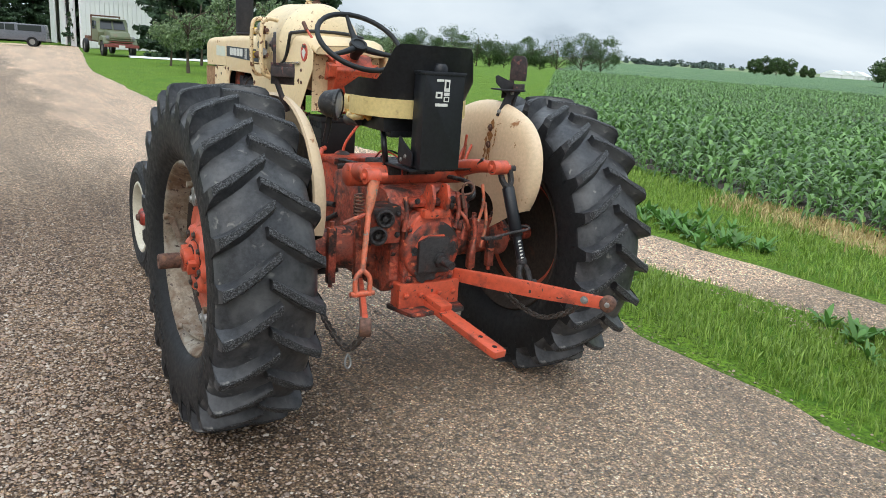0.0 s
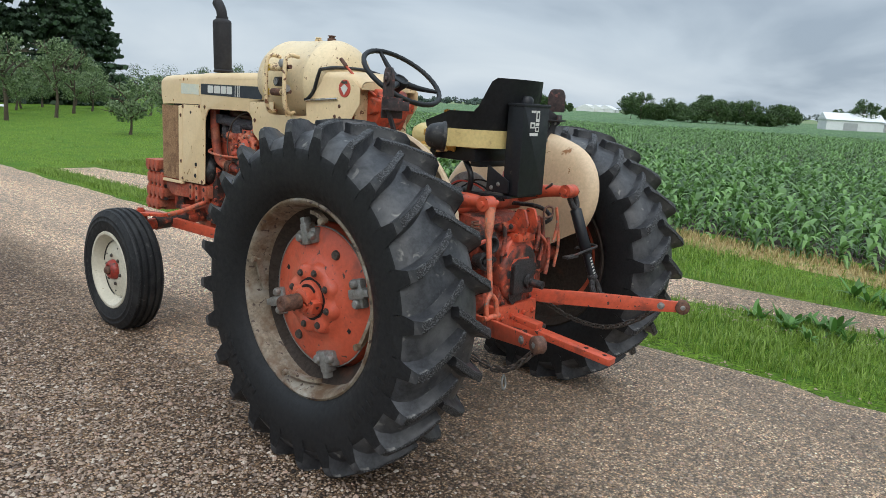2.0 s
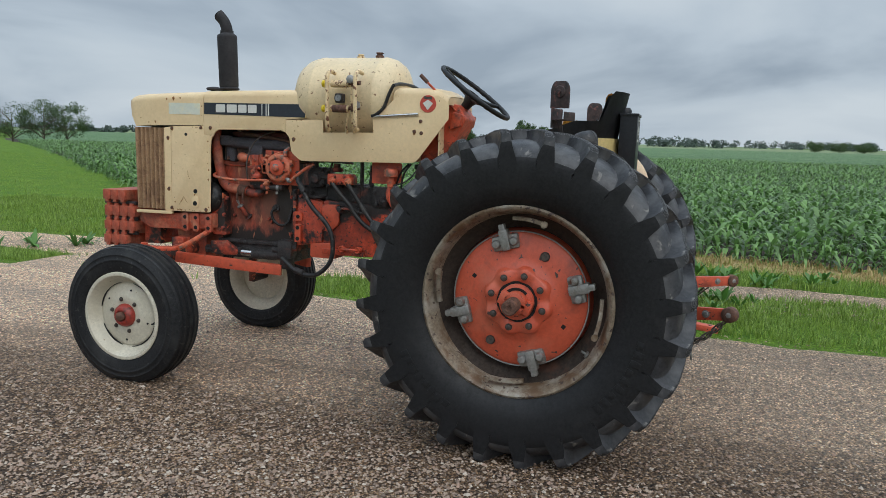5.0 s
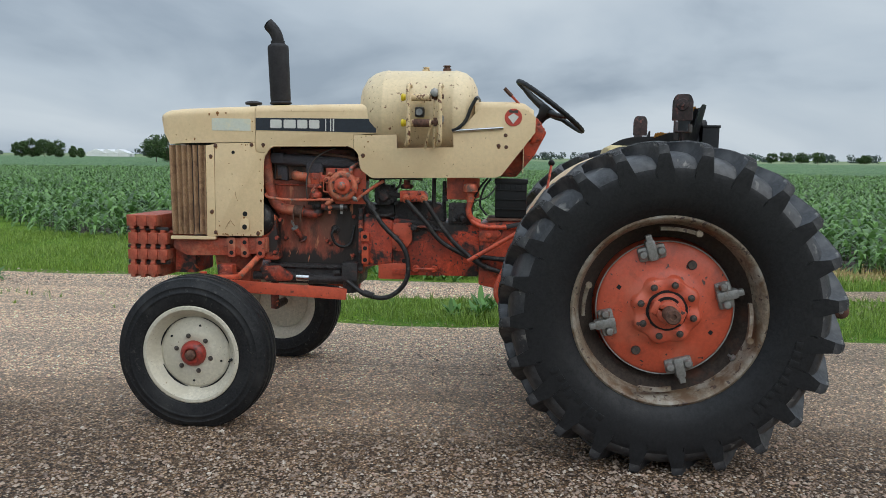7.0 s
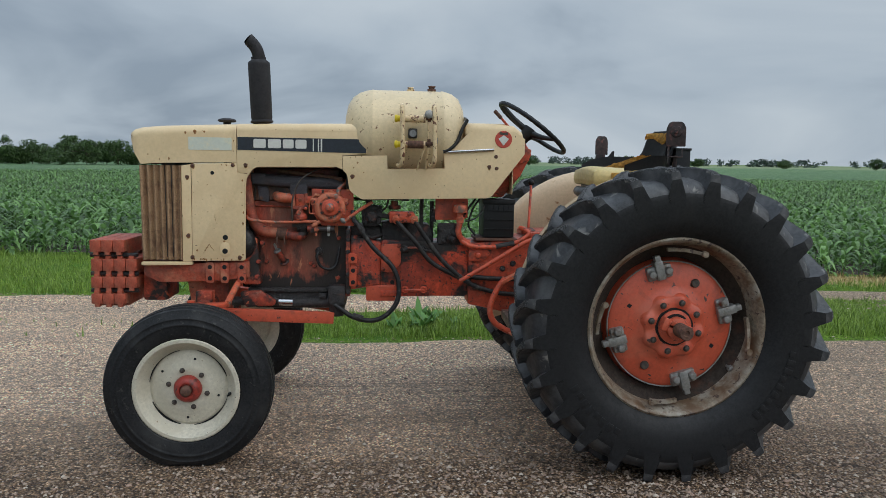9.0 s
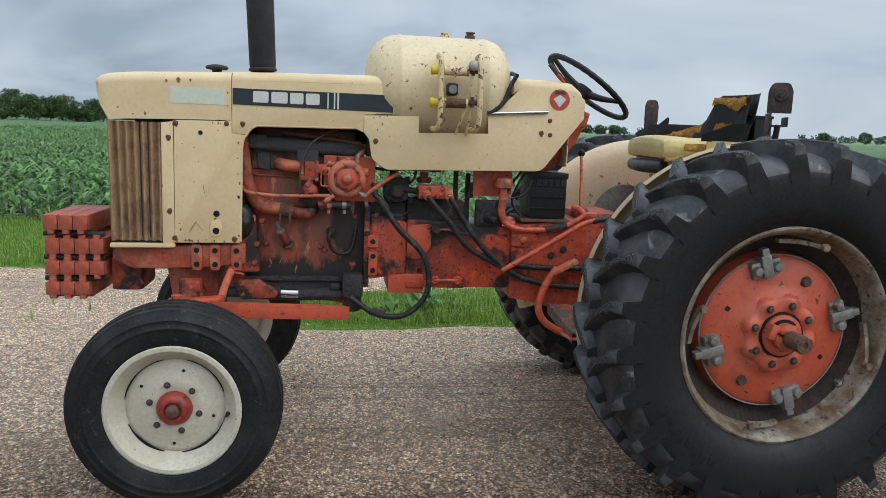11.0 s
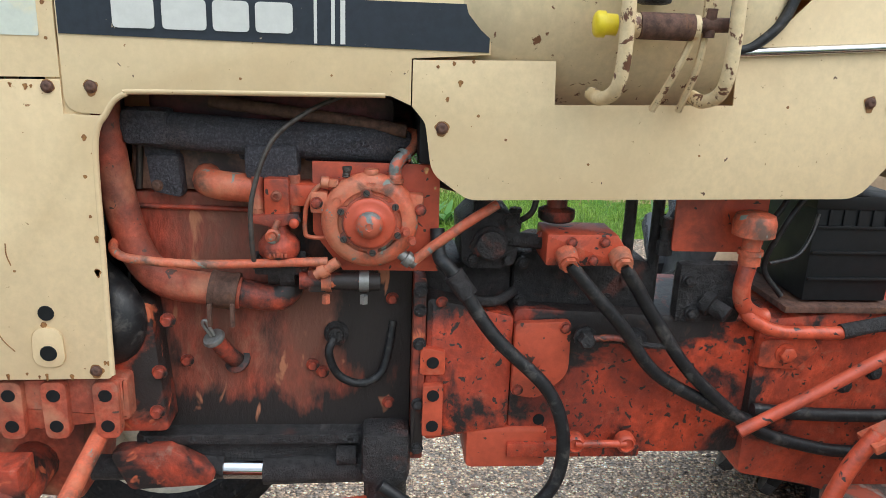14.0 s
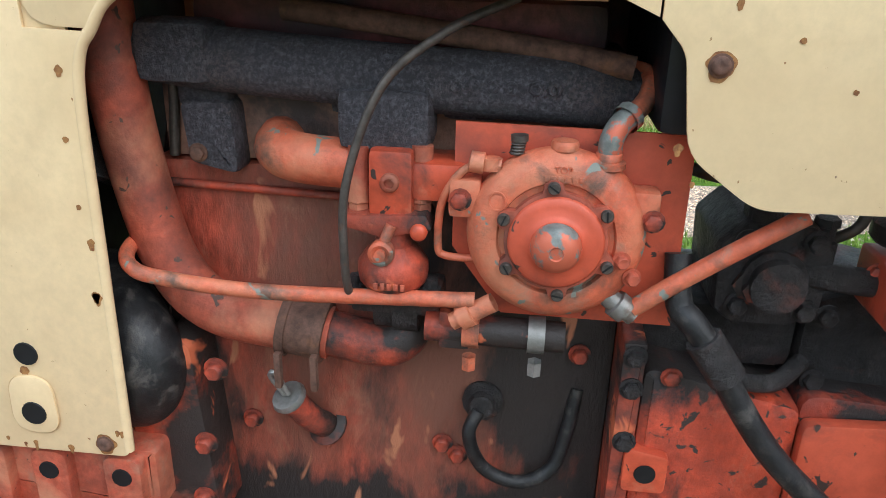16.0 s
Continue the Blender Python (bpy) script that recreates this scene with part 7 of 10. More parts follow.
tube(bm, [(-0.47, 2.37, 0.665), (0, 2.37, 0.70), (0.47, 2.37, 0.665)], 0.048, 14, 3)
box(bm, -0.26, -0.19, 2.325, 2.415, 0.715, 0.775, 0.006)
axle = part("front_axle", bm, orange_dirty, tractor, "orange tubular front axle")
for s in (-1, 1):
    bm = bmesh.new()
    tube(bm, [(s * 0.45, 2.37, 0.665), (s * 0.56, 2.365, 0.655)], 0.040, 12, 1)
    cyl(bm, (s * 0.575, 2.355, 0.56), (s * 0.575, 2.355, 0.735), 0.045, 0.040, 14, bevel=0.006)
    part("axle_end", bm, orange, axle)
    bm = bmesh.new()
    cyl(bm, (s * 0.575, 2.355, 0.36), (s * 0.575, 2.355, 0.57), 0.028, 0.030, 12)
    cyl(bm, (s * 0.565, 2.345, 0.385), (s * 0.72, 2.332, 0.385), 0.032, 0.026, 12)
    part("spindle", bm, orange_dirty, axle)
    bm = bmesh.new()
    prism(bm, rounded([(s * 0.52, 2.40), (s * 0.62, 2.41), (s * 0.63, 2.33), (s * 0.50, 2.19), (s * 0.45, 2.21)], 0.02), "z", 0.735, 0.755, 0.004)
    lathe(bm, [(0.030, 0), (0.030, 0.012), (0.020, 0.014), (0.020, 0.026), (0, 0.028)], (s * 0.575, 2.36, 0.755), (0, 0, 1), 12, cap=False)
    part("steering_arm", bm, orange, axle)
    bm = bmesh.new()
    tube(bm, [(s * 0.47, 2.20, 0.745), (s * 0.33, 2.205, 0.77), (s * 0.13, 2.19, 0.835)], 0.017, 10, 3)
    part("tie_rod", bm, orange_faded, axle)
    bm = bmesh.new()
    prism(bm, [(0, -0.032), (0.66, -0.032), (0.66, 0.032), (0, 0.032)], "x", -0.022, 0.022, 0.004, m=Matrix.Translation((s * 0.36, 2.30, 0.672)) @ Matrix.Rotation(radians(s * 163.5), 4, "Z") @ Matrix.Rotation(radians(-5.2), 4, "X"))
    part("radius_arm", bm, orange_fresh, axle, "orange channel bracing the front axle")
bm = bmesh.new()
cyl(bm, (-0.13, 2.24, 0.70), (-0.13, 1.98, 0.70), 0.026)
cyl(bm, (-0.13, 1.90, 0.69), (-0.13, 1.66, 0.695), 0.030)
part("steering_cylinder", bm, grease, tractor)
pipe("cylinder_rod", chrome, [(-0.13, 1.985, 0.696), (-0.13, 1.895, 0.694)], 0.022, "shiny chrome ram rod", n=1, seg=16)
bm = bmesh.new()
prism(bm, rounded([(2.20, 0.76), (2.08, 0.765), (1.99, 0.71), (2.0, 0.68), (2.16, 0.67)], 0.02), "x", -0.17, -0.13, 0.008)
part("ram_bracket", bm, orange_dirty, tractor)
bm = bmesh.new()
box(bm, -0.185, -0.10, 1.60, 1.70, 0.685, 0.80, 0.02)
lathe(bm, [(0.04, 0), (0.045, 0.01), (0.045, 0.09), (0.03, 0.1)], (-0.14, 1.65, 0.62), (0, 0, 1), 14)
cyl(bm, (-0.14, 1.71, 0.73), (-0.14, 1.75, 0.73), 0.02)
part("hydraulic_filter", bm, grease, tractor)
def bar_weight(h, top):
    """A long cast bar with a notched end and lugs that lock it to its neighbours."""
    bm = bmesh.new()
    box(bm, -0.215, 0.215, 0.0, 0.059, 0.0, h, 0.005)
    for x in (-0.213, 0.173):
        if not top:
            box(bm, x, x + 0.040, 0.016, 0.043, h - 0.004, h + 0.017, 0.002)
        box(bm, x, x + 0.040, 0.016, 0.043, -0.017, 0.004, 0.002)
    box(bm, -0.150, 0.150, 0.002, 0.057, -0.020, 0.004, 0.003)
    return mesh_of("front_weight", bm, orange_dull)


for iz, (z, h, count) in enumerate(((0.697, 0.056, 3), (0.786, 0.060, 4), (0.878, 0.068, 4), (0.985, 0.066, 3))):
    weight = bar_weight(h, iz == 3)
    for iy in range(count):
        ob = part("front_weight", weight, None, tractor, "chipped orange cast-iron bar weight")
        ob.location = (0.006 * ((iz * 7 + iy * 3) % 3 - 1), 2.925 - iy * 0.0615, z)
for z in (0.768, 0.862, 0.966):
    for x in (-0.185, 0.185):
        bm = bmesh.new()
        cyl(bm, (x, 2.74, z), (x, 2.992, z), 0.012)
        part("weight_rod", bm, grease, tractor)
solid("weight_bracket", orange_dirty, (-0.13, 0.13, 2.60, 2.735, 0.70, 0.86, 0.02))

# ---------- rear end, seat, fenders, lamps ----------
bm = bmesh.new()
prism(bm, rounded([(0.37, 0.56), (0.37, 1.06), (0.10, 1.10), (-0.22, 1.06), (-0.30, 0.98), (-0.30, 0.64), (-0.22, 0.56)], 0.04), "x", -0.185, 0.185, 0.02)
part("rear_housing", bm, casting_rose, tractor, "orange rear axle housing, oily and chipped")
for s in (-1, 1):
    bm = bmesh.new()
    lathe(bm, [(0.15, 0), (0.15, 0.02), (0.115, 0.04), (0.095, 0.20), (0.085, 0.42), (0.11, 0.44), (0.11, 0.47), (0.05, 0.49), (0.04, 0.68), (0, 0.68)], (s * 0.18, 0, HUB), (s, 0, 0), 28, cap=False)
    ax = part("axle_housing", bm, casting_rose, tractor)
    bm = bmesh.new()
    for x in (0.26, 0.40, 0.52):
        box(bm, s * x - 0.02, s * x + 0.02, -0.135, -0.10, 0.60, 0.87, 0.006)
        cyl(bm, (s * x, -0.118, 0.58), (s * x, -0.118, 0.90), 0.012, None, 8)
    part("axle_clamp", bm, casting_rose, ax)
bm = bmesh.new()
prism(bm, rounded([(-0.14, 0.60), (0.14, 0.60), (0.14, 0.92), (0.09, 0.98), (-0.09, 0.98), (-0.14, 0.92)], 0.03), "y", -0.355, -0.29, 0.010)
part("rear_cover", bm, casting_rose, tractor)
bm = bmesh.new()
lathe(bm, [(0.150, -0.03), (0.150, 0.012), (0.140, 0.022), (0.118, 0.026), (0.0, 0.026)], (0, -0.352, 0.795), (0, -1, 0), 40, cap=False)
part("pto_housing", bm, orange_dirty, tractor, "round orange housing smeared with old grease")
bm = bmesh.new()
lathe(bm, [(0.122, 0), (0.122, 0.055), (0.108, 0.073), (0.06, 0.078), (0, 0.078)], (-0.005, -0.30, 0.868), (0, -1, 0.10), 32, cap=False)
part("bearing_boss", bm, orange_fresh, tractor)
for k, (x, z, r, seed) in enumerate(((-0.03, 0.70, 0.075, 3), (0.085, 0.80, 0.050, 8), (-0.09, 0.80, 0.035, 11))):
    bm = bmesh.new()
    rim = [bm.verts.new((x + r * (0.9 + 0.5 * noise.noise((1.7 * math.cos(t), 1.7 * math.sin(t), seed))) * math.cos(t), -0.3795 - 0.001 * k, z + 0.7 * r * (0.9 + 0.6 * noise.noise((1.7 * math.cos(t), 1.7 * math.sin(t), seed + 5))) * math.sin(t))) for t in [2 * math.pi * i / 40 for i in range(40)]]
    bm.faces.new(rim)
    part("grease_smear", bm, grease, tractor)
bm = bmesh.new()
prism(bm, rounded([(-0.165, 0.52), (0.165, 0.52), (0.165, 0.64), (-0.165, 0.64)], 0.01), "y", -0.375, -0.29, 0.006)
part("drawbar_bracket", bm, orange_fresh, tractor)
bm = bmesh.new()
prism(bm, rounded([(-0.085, 0.70), (0.088, 0.69), (0.082, 0.86), (-0.03, 0.868), (-0.085, 0.845)], 0.012), "y", -0.398, -0.356, 0.004)
box(bm, -0.088, -0.055, -0.406, -0.39, 0.70, 0.85, 0.004)
lathe(bm, [(0.035, 0), (0.035, 0.02), (0.02, 0.022), (0.02, 0.09), (0, 0.09)], (0.03, -0.397, 0.755), (0.15, -1, -0.1), 14, cap=False)
part("pto_cover", bm, grease, tractor, "oily plate over the power take-off")
bolts([(x, -0.356, z) for x, z in ((-0.115, 0.66), (0.115, 0.66), (-0.115, 0.90), (0.115, 0.90))], (0, -1, 0), 0.013, 0.012, orange_dirty, tractor, "cover_bolt")
bolts([(x, -0.376, 0.585) for x in (-0.13, -0.05, 0.05, 0.13)], (0, -1, 0), 0.013, 0.012, orange, tractor, "bracket_bolt")
bm = bmesh.new()
for x in (-0.045, 0.035):
    prism(bm, rounded([(-0.28, 0.97), (-0.41, 0.99), (-0.425, 1.05), (-0.40, 1.115), (-0.36, 1.115), (-0.33, 1.06), (-0.28, 1.03)], 0.015), "x", x, x + 0.016, 0.003)
box(bm, -0.07, 0.07, -0.40, -0.29, 0.955, 0.995, 0.008)
part("top_link_bracket", bm, orange, tractor)
for x0, x1, y0, y1, z0, z1 in ((-0.30, -0.15, -0.335, -0.20, 0.83, 1.01), (0.08, 0.20, -0.36, -0.22, 0.98, 1.05), (-0.13, 0.13, -0.36, -0.28, 1.00, 1.04)):
    bm = bmesh.new()
    box(bm, x0, x1, y0, y1, z0, z1, 0.022)
    valve = part("valve_block", bm, orange_dirty, tractor, "greasy hydraulic valve block")
    bolts([(x0 + (x1 - x0) * f, y0, z0 + (z1 - z0) * g) for f, g in ((0.15, 0.8), (0.85, 0.8), (0.85, 0.25), (0.5, 0.85))], (0, -1, 0), 0.011, 0.012, grease, valve, "valve_bolt")
for x, z0, z1 in ((-0.16, 0.90, 1.06), (0.12, 0.90, 1.07), (0.16, 0.84, 1.06), (0.225, 0.76, 0.95)):
    pipe("valve_rod", casting_rose, [(x, -0.372, z0), (x + 0.008, -0.378, (z0 + z1) / 2), (x - 0.004, -0.372, z1)], 0.011, n=3, seg=8)
for x, z in ((-0.250, 0.962), (-0.283, 0.885)):
    bm = bmesh.new()
    lathe(bm, [(0.030, -0.02), (0.036, 0.0), (0.036, 0.03), (0.042, 0.034), (0.042, 0.058), (0.034, 0.064), (0.027, 0.058), (0.025, 0.03), (0.014, 0.03), (0.012, 0.05), (0, 0.05)], (x, -0.335, z), (-0.25, -1, 0.05), 22, cap=False)
    part("coupler", bm, grease, tractor, "black quick coupler ringed with grime")
# coil spring and handle beside the lift rod
coil = [(-0.405 + 0.020 * math.cos(0.9 * k), -0.40 + 0.020 * math.sin(0.9 * k), 1.085 - 0.0022 * k) for k in range(44)]
pipe("coil_spring", rust_iron, coil, 0.0045, n=2, seg=6)
pipe("rod_handle", casting_rose, [(-0.385, -0.455, 1.01), (-0.42, -0.44, 0.995), (-0.475, -0.41, 0.965)], 0.010, n=4, seg=8)
for x, z0, z1 in ((0.26, 0.80, 1.02), (0.235, 0.93, 1.11)):
    pipe("link_pin", orange_faded, [(x, -0.40, z1), (x + 0.012, -0.405, (z0 + z1) / 2), (x - 0.006, -0.40, z0)], 0.008, n=4, seg=8)
# rockshaft, lift arms and links
bm = bmesh.new()
cyl(bm, (-0.33, -0.10, 1.115), (0.30, -0.10, 1.115), 0.055, None, 18, bevel=0.006)
part("rockshaft", bm, orange_fresh, tractor)
for s, x1, tip in ((-1, -0.345, (-0.355, -0.415, 1.165)), (1, 0.30, (0.30, -0.42, 1.190))):
    bm = bmesh.new()
    e0, e1 = Vector((s * 0.27, -0.08, 1.12)), Vector(tip)
    tube(bm, [e0, (e0 + e1) / 2 + Vector((0, 0, 0.015)), e1], 0.035, 10, 4, radii=(0.047, 0.026))
    cyl(bm, e1 - Vector((0.035, 0, 0)), e1 + Vector((0.045 if s > 0 else 0.03, 0, 0)), 0.034, None, 14)
    cyl(bm, e1 - Vector((0.05, 0, 0)), e1 + Vector((0.07, 0, 0)), 0.014, None, 10)
    part("lift_arm", bm, orange_fresh, tractor)
bm = bmesh.new()
tube(bm, [(-0.355, -0.435, 1.15), (-0.375, -0.45, 1.06), (-0.385, -0.46, 1.02)], 0.03, 10, 3, radii=(0.026, 0.015))
cyl(bm, (-0.385, -0.46, 1.03), (-0.44, -0.535, 0.775), 0.0125)
link = part("lift_rod", bm, orange_faded, tractor)
bm = bmesh.new()
tube(bm, [(-0.440, -0.535, 0.79), (-0.475, -0.545, 0.755), (-0.478, -0.555, 0.68)], 0.011, 8)
tube(bm, [(-0.440, -0.535, 0.79), (-0.410, -0.545, 0.755), (-0.412, -0.555, 0.68)], 0.011, 8)
cyl(bm, (-0.50, -0.552, 0.69), (-0.39, -0.552, 0.69), 0.012)
part("clevis", bm, orange_faded, link)
bm = bmesh.new()
p, q = Vector((0.352, -0.405, 1.182)), Vector((0.402, -0.588, 0.660))
u = (q - p).normalized()
cyl(bm, p + u * 0.09, p + u * 0.33, 0.030, None, 16, bevel=0.004)
cyl(bm, p + u * 0.33, p + u * 0.46, 0.022, None, 14)
part("lift_link", bm, black_paint, tractor, "black adjustable lift link with white paint marks")
link = bpy.data.objects["lift_link"]
for c, way in ((p, u), (q, -u)):
    bm = bmesh.new()
    for o in (-0.026, 0.026):
        tube(bm, [c + Vector((o, 0, 0)) - way * 0.012, c + Vector((o, 0, 0)) + way * 0.055, c + way * 0.105], 0.015, 8, 3)
    cyl(bm, c + Vector((-0.055, 0, 0)), c + Vector((0.06, 0, 0)), 0.014, None, 8)
    lathe(bm, [(0.024, -0.012), (0.027, 0.0), (0.024, 0.012)], c + way * 0.105, way, 14)
    part("link_yoke", bm, grease, link)
bm = bmesh.new()
c = p + u * 0.30
tube(bm, [c + Vector((-0.15, 0.0, -0.03)), c + Vector((-0.05, -0.035, 0.0)), c + Vector((0.05, -0.035, 0.012)), c + Vector((0.055, 0.02, 0.012)), c + Vector((-0.05, 0.03, 0.0))], 0.007, 8)
box(bm, -0.19, -0.09, -0.018, 0.018, -0.006, 0.006, 0.003, Matrix.Translation(c + Vector((0, 0, -0.028))))
part("link_crank", bm, grease, link)
bm = bmesh.new()
for k in range(7):
    cc = p + u * (0.345 + 0.016 * k) + Vector((-0.006, -0.0225, -0.002))
    box(bm, -0.008, 0.008, -0.001, 0.001, -0.005 + 0.002 * (k % 2), 0.004, 0, Matrix.Translation(cc))
part("paint_mark", bm, decal_white, link, "white hand-painted marks, unreadable")
for nm, root, mid, tip in (("lower_link", (0.13, -0.30, 0.655), (0.36, -0.60, 0.668), (0.565, -0.965, 0.662)), ("lower_link", (-0.255, -0.15, 0.585), (-0.42, -0.52, 0.65), (-0.60, -0.90, 0.690))):
    r, t = Vector(root), Vector(tip)
    d = t - r
    yaw = math.atan2(d.y, d.x)
    m = Matrix.Translation(r) @ Matrix.Rotation(yaw, 4, "Z") @ Matrix.Rotation(-math.asin(d.z / d.length), 4, "Y")
    bm = bmesh.new()
    L = d.length
    prism(bm, rounded([(-0.03, -0.03), (L * 0.3, -0.038), (L * 0.6, -0.038), (L, -0.027), (L, 0.027), (L * 0.6, 0.035), (L * 0.3, 0.035), (-0.03, 0.03)], 0.01), "y", -0.011, 0.011, 0.003, m=m)
    lk = part(nm, bm, orange_fresh, tractor, "flat orange lower lift arm")
    bm = bmesh.new()
    w = m.to_3x3() @ Vector((0, 1, 0))
    e = m @ Vector((L + 0.01, 0, 0))
    cyl(bm, e - w * 0.022, e + w * 0.022, 0.036, None, 20, bevel=0.005)
    part("ball_eye", bm, rust_iron, lk)
    bm = bmesh.new()
    e = m @ Vector((L + 0.01, 0, 0))
    sphere(bm, e, 0.026, 12)
    bolts([m @ Vector((L * 0.88, 0.011, 0))], w, 0.014, 0.010, steel, lk, "link_bolt")
    bolts([m @ Vector((L * 0.88, -0.011, 0))], -w, 0.014, 0.010, steel, lk, "link_bolt")
    part("ball", bm, steel, lk)


def chain(pts, label, link_len=0.042):
    line = smooth_line(pts, 16)
    total = sum((b - a).length for a, b in zip(line, line[1:]))
    n = int(total / (link_len * 0.72))
    holder = None
    bm0 = bmesh.new()
    ring = []
    for i in range(14):
        t = 2 * math.pi * i / 14
        ring.append(Vector((link_len * 0.30 * (1 if math.cos(t) > 0 else -1) * (abs(math.cos(t)) > 0.05) + 0.014 * math.cos(t), 0.012 * math.sin(t), 0)))
    rows = []
    for i, c in enumerate(ring):
        d = (ring[(i + 1) % 14] - ring[i - 1]).normalized()
        o = Vector((-d.y, d.x, 0))
        rows.append([bm0.verts.new(c + (o * math.cos(k * math.pi / 3) + Vector((0, 0, 1)) * math.sin(k * math.pi / 3)) * 0.0042) for k in range(6)])
    for i in range(14):
        for k in range(6):
            bm0.faces.new((rows[i][k], rows[i][(k + 1) % 6], rows[(i + 1) % 14][(k + 1) % 6], rows[(i + 1) % 14][k]))
    me = mesh_of("chain_link", bm0, bolt_dark)
    dist, seg, k = 0.0, 0, 0
    for i in range(n):
        want = total * (i + 0.5) / n
        acc = 0.0
        for a, b in zip(line, line[1:]):
            L = (b - a).length
            if acc + L >= want:
                at, d = a.lerp(b, (want - acc) / L), (b - a).normalized()
                break
            acc += L
        rot = d.to_track_quat("X", "Z").to_matrix().to_4x4() @ Matrix.Rotation(math.pi / 2 * (i % 2) + 0.6, 4, "X")
        if holder is None:
            holder = part("check_chain", me, None, tractor, label)
            holder.matrix_basis = Matrix.Translation(at) @ rot
            inv = holder.matrix_basis.inverted()
        else:
            ob = part("chain_link", me, None, holder)
            ob.matrix_basis = inv @ Matrix.Translation(at) @ rot
    return holder


chain([(0.56, -0.14, 0.52), (0.55, -0.36, 0.462), (0.53, -0.58, 0.468), (0.53, -0.74, 0.54), (0.535, -0.835, 0.618)], "rusty steel check chain")
chain([(-0.60, -0.89, 0.655), (-0.60, -0.80, 0.57), (-0.59, -0.70, 0.53), (-0.585, -0.56, 0.55), (-0.57, -0.42, 0.575)], "rusty steel check chain")
bm = bmesh.new()
tube(bm, [(-0.595, -0.75, 0.52), (-0.605, -0.752, 0.50), (-0.607, -0.755, 0.475), (-0.595, -0.757, 0.46), (-0.583, -0.755, 0.475), (-0.585, -0.752, 0.50), (-0.595, -0.75, 0.52)], 0.0045, 6)
part("loose_link", bm, steel, tractor)
# drawbar
bm = bmesh.new()
prism(bm, rounded([(-0.19, -0.28), (0.19, -0.28), (0.15, -0.46), (-0.14, -0.46)], 0.02), "z", 0.505, 0.525, 0.004)
part("drawbar_hanger", bm, orange_dirty, tractor)
m = Matrix.Translation((0.0, -0.30, 0.545)) @ Matrix.Rotation(math.atan2(-0.58, 0.055), 4, "Z") @ Matrix.Rotation(radians(7.5), 4, "Y")
bm = bmesh.new()
prism(bm, rounded([(0, -0.036), (0.585, -0.036), (0.60, -0.03), (0.60, 0.03), (0.585, 0.036), (0, 0.036)], 0.004), "z", -0.016, 0.016, 0.004, m=m)
box(bm, 0.02, 0.20, -0.034, 0.034, 0.016, 0.044, 0.004, m)
drawbar = part("drawbar", bm, orange_fresh, tractor, "chipped orange swinging drawbar")
bm = bmesh.new()
for k in (0.555, 0.46):
    lathe(bm, [(0.011, 0.0172), (0.011, 0.0164), (0, 0.0164)], m @ Vector((k, 0, 0)), m.to_3x3() @ Vector((0, 0, 1)), 12, cap=False)
    lathe(bm, [(0, 0.0175), (0.010, 0.0175), (0.010, 0.016)], m @ Vector((k, 0, 0)), m.to_3x3() @ Vector((0, 0, 1)), 12, cap=False)
part("pin_hole", bm, black_plastic, drawbar)
pipe("linch_ring", rust_iron, [(0.13, -0.40, 1.06), (0.165, -0.42, 1.075), (0.17, -0.42, 1.11), (0.14, -0.41, 1.12), (0.125, -0.40, 1.09), (0.14, -0.40, 1.00)], 0.006)

# fenders
def fender(s, xin, xout):
    """A clamshell: a flat inner plate that rolls outward to a lip over the tyre."""
    bm = bmesh.new()
    rows = []
    w = xout - xin
    prof = [(0.28, xin), (0.45, xin), (0.58, xin + 0.04 * w), (0.66, xin + 0.15 * w), (0.705, xin + 0.38 * w), (0.728, xin + 0.7 * w), (0.735, xout), (0.722, xout + 0.006)]
    a0, a1 = radians(-22), radians(157 if s < 0 else 150)
    for i in range(49):
        t = a0 + (a1 - a0) * i / 48
        k = 1.0 - 0.03 * max(0, math.cos(t)) + 0.015 * max(0, -math.cos(t))
        k *= 1 - (0.34 * max(0.0, (t - radians(95)) / radians(62)) ** 2.2 if s < 0 else 0.40 * max(0.0, (t - radians(115)) / radians(35)) ** 2)
        rows.append([bm.verts.new((s * x, r * k * math.cos(t), HUB + r * k * math.sin(t))) for r, x in prof])
    for p, q in zip(rows, rows[1:]):
        for j in range(len(prof) - 1):
            bm.faces.new((p[j], p[j + 1], q[j + 1], q[j]))
    bmesh.ops.recalc_face_normals(bm, faces=bm.faces)
    inner = list(bm.faces)
    bmesh.ops.solidify(bm, geom=inner, thickness=0.004)
    # the plate that faces the tyre is dark brown within 0.56 of the axle
    for fc in bm.faces:
        c = fc.calc_center_median()
        away = (Vector((s * 0.88, 0, HUB)) - c).dot(fc.normal)
        fc.material_index = 1 if away > 0.02 and math.hypot(c.y, c.z - HUB) < 0.56 else 0
    return part("fender", bm, [fender_paint, fender_brown], tractor, "cream clamshell fender with rust streaks")


fender_paint = material("fender_cream", (0.67, 0.50, 0.325), 0.45, spots=(0.30, 0.13, 0.05), spot_scale=9.0, spot_at=(0.635, 0.68), grain=0.05, bump=0.12, bump_scale=40,
                        extra=(0.64, 0.47, 0.28), extra_scale=3.0, extra_at=(0.5, 0.72))
fender(-1, 0.555, 0.640)
right_fender = fender(1, 0.478, 0.545)


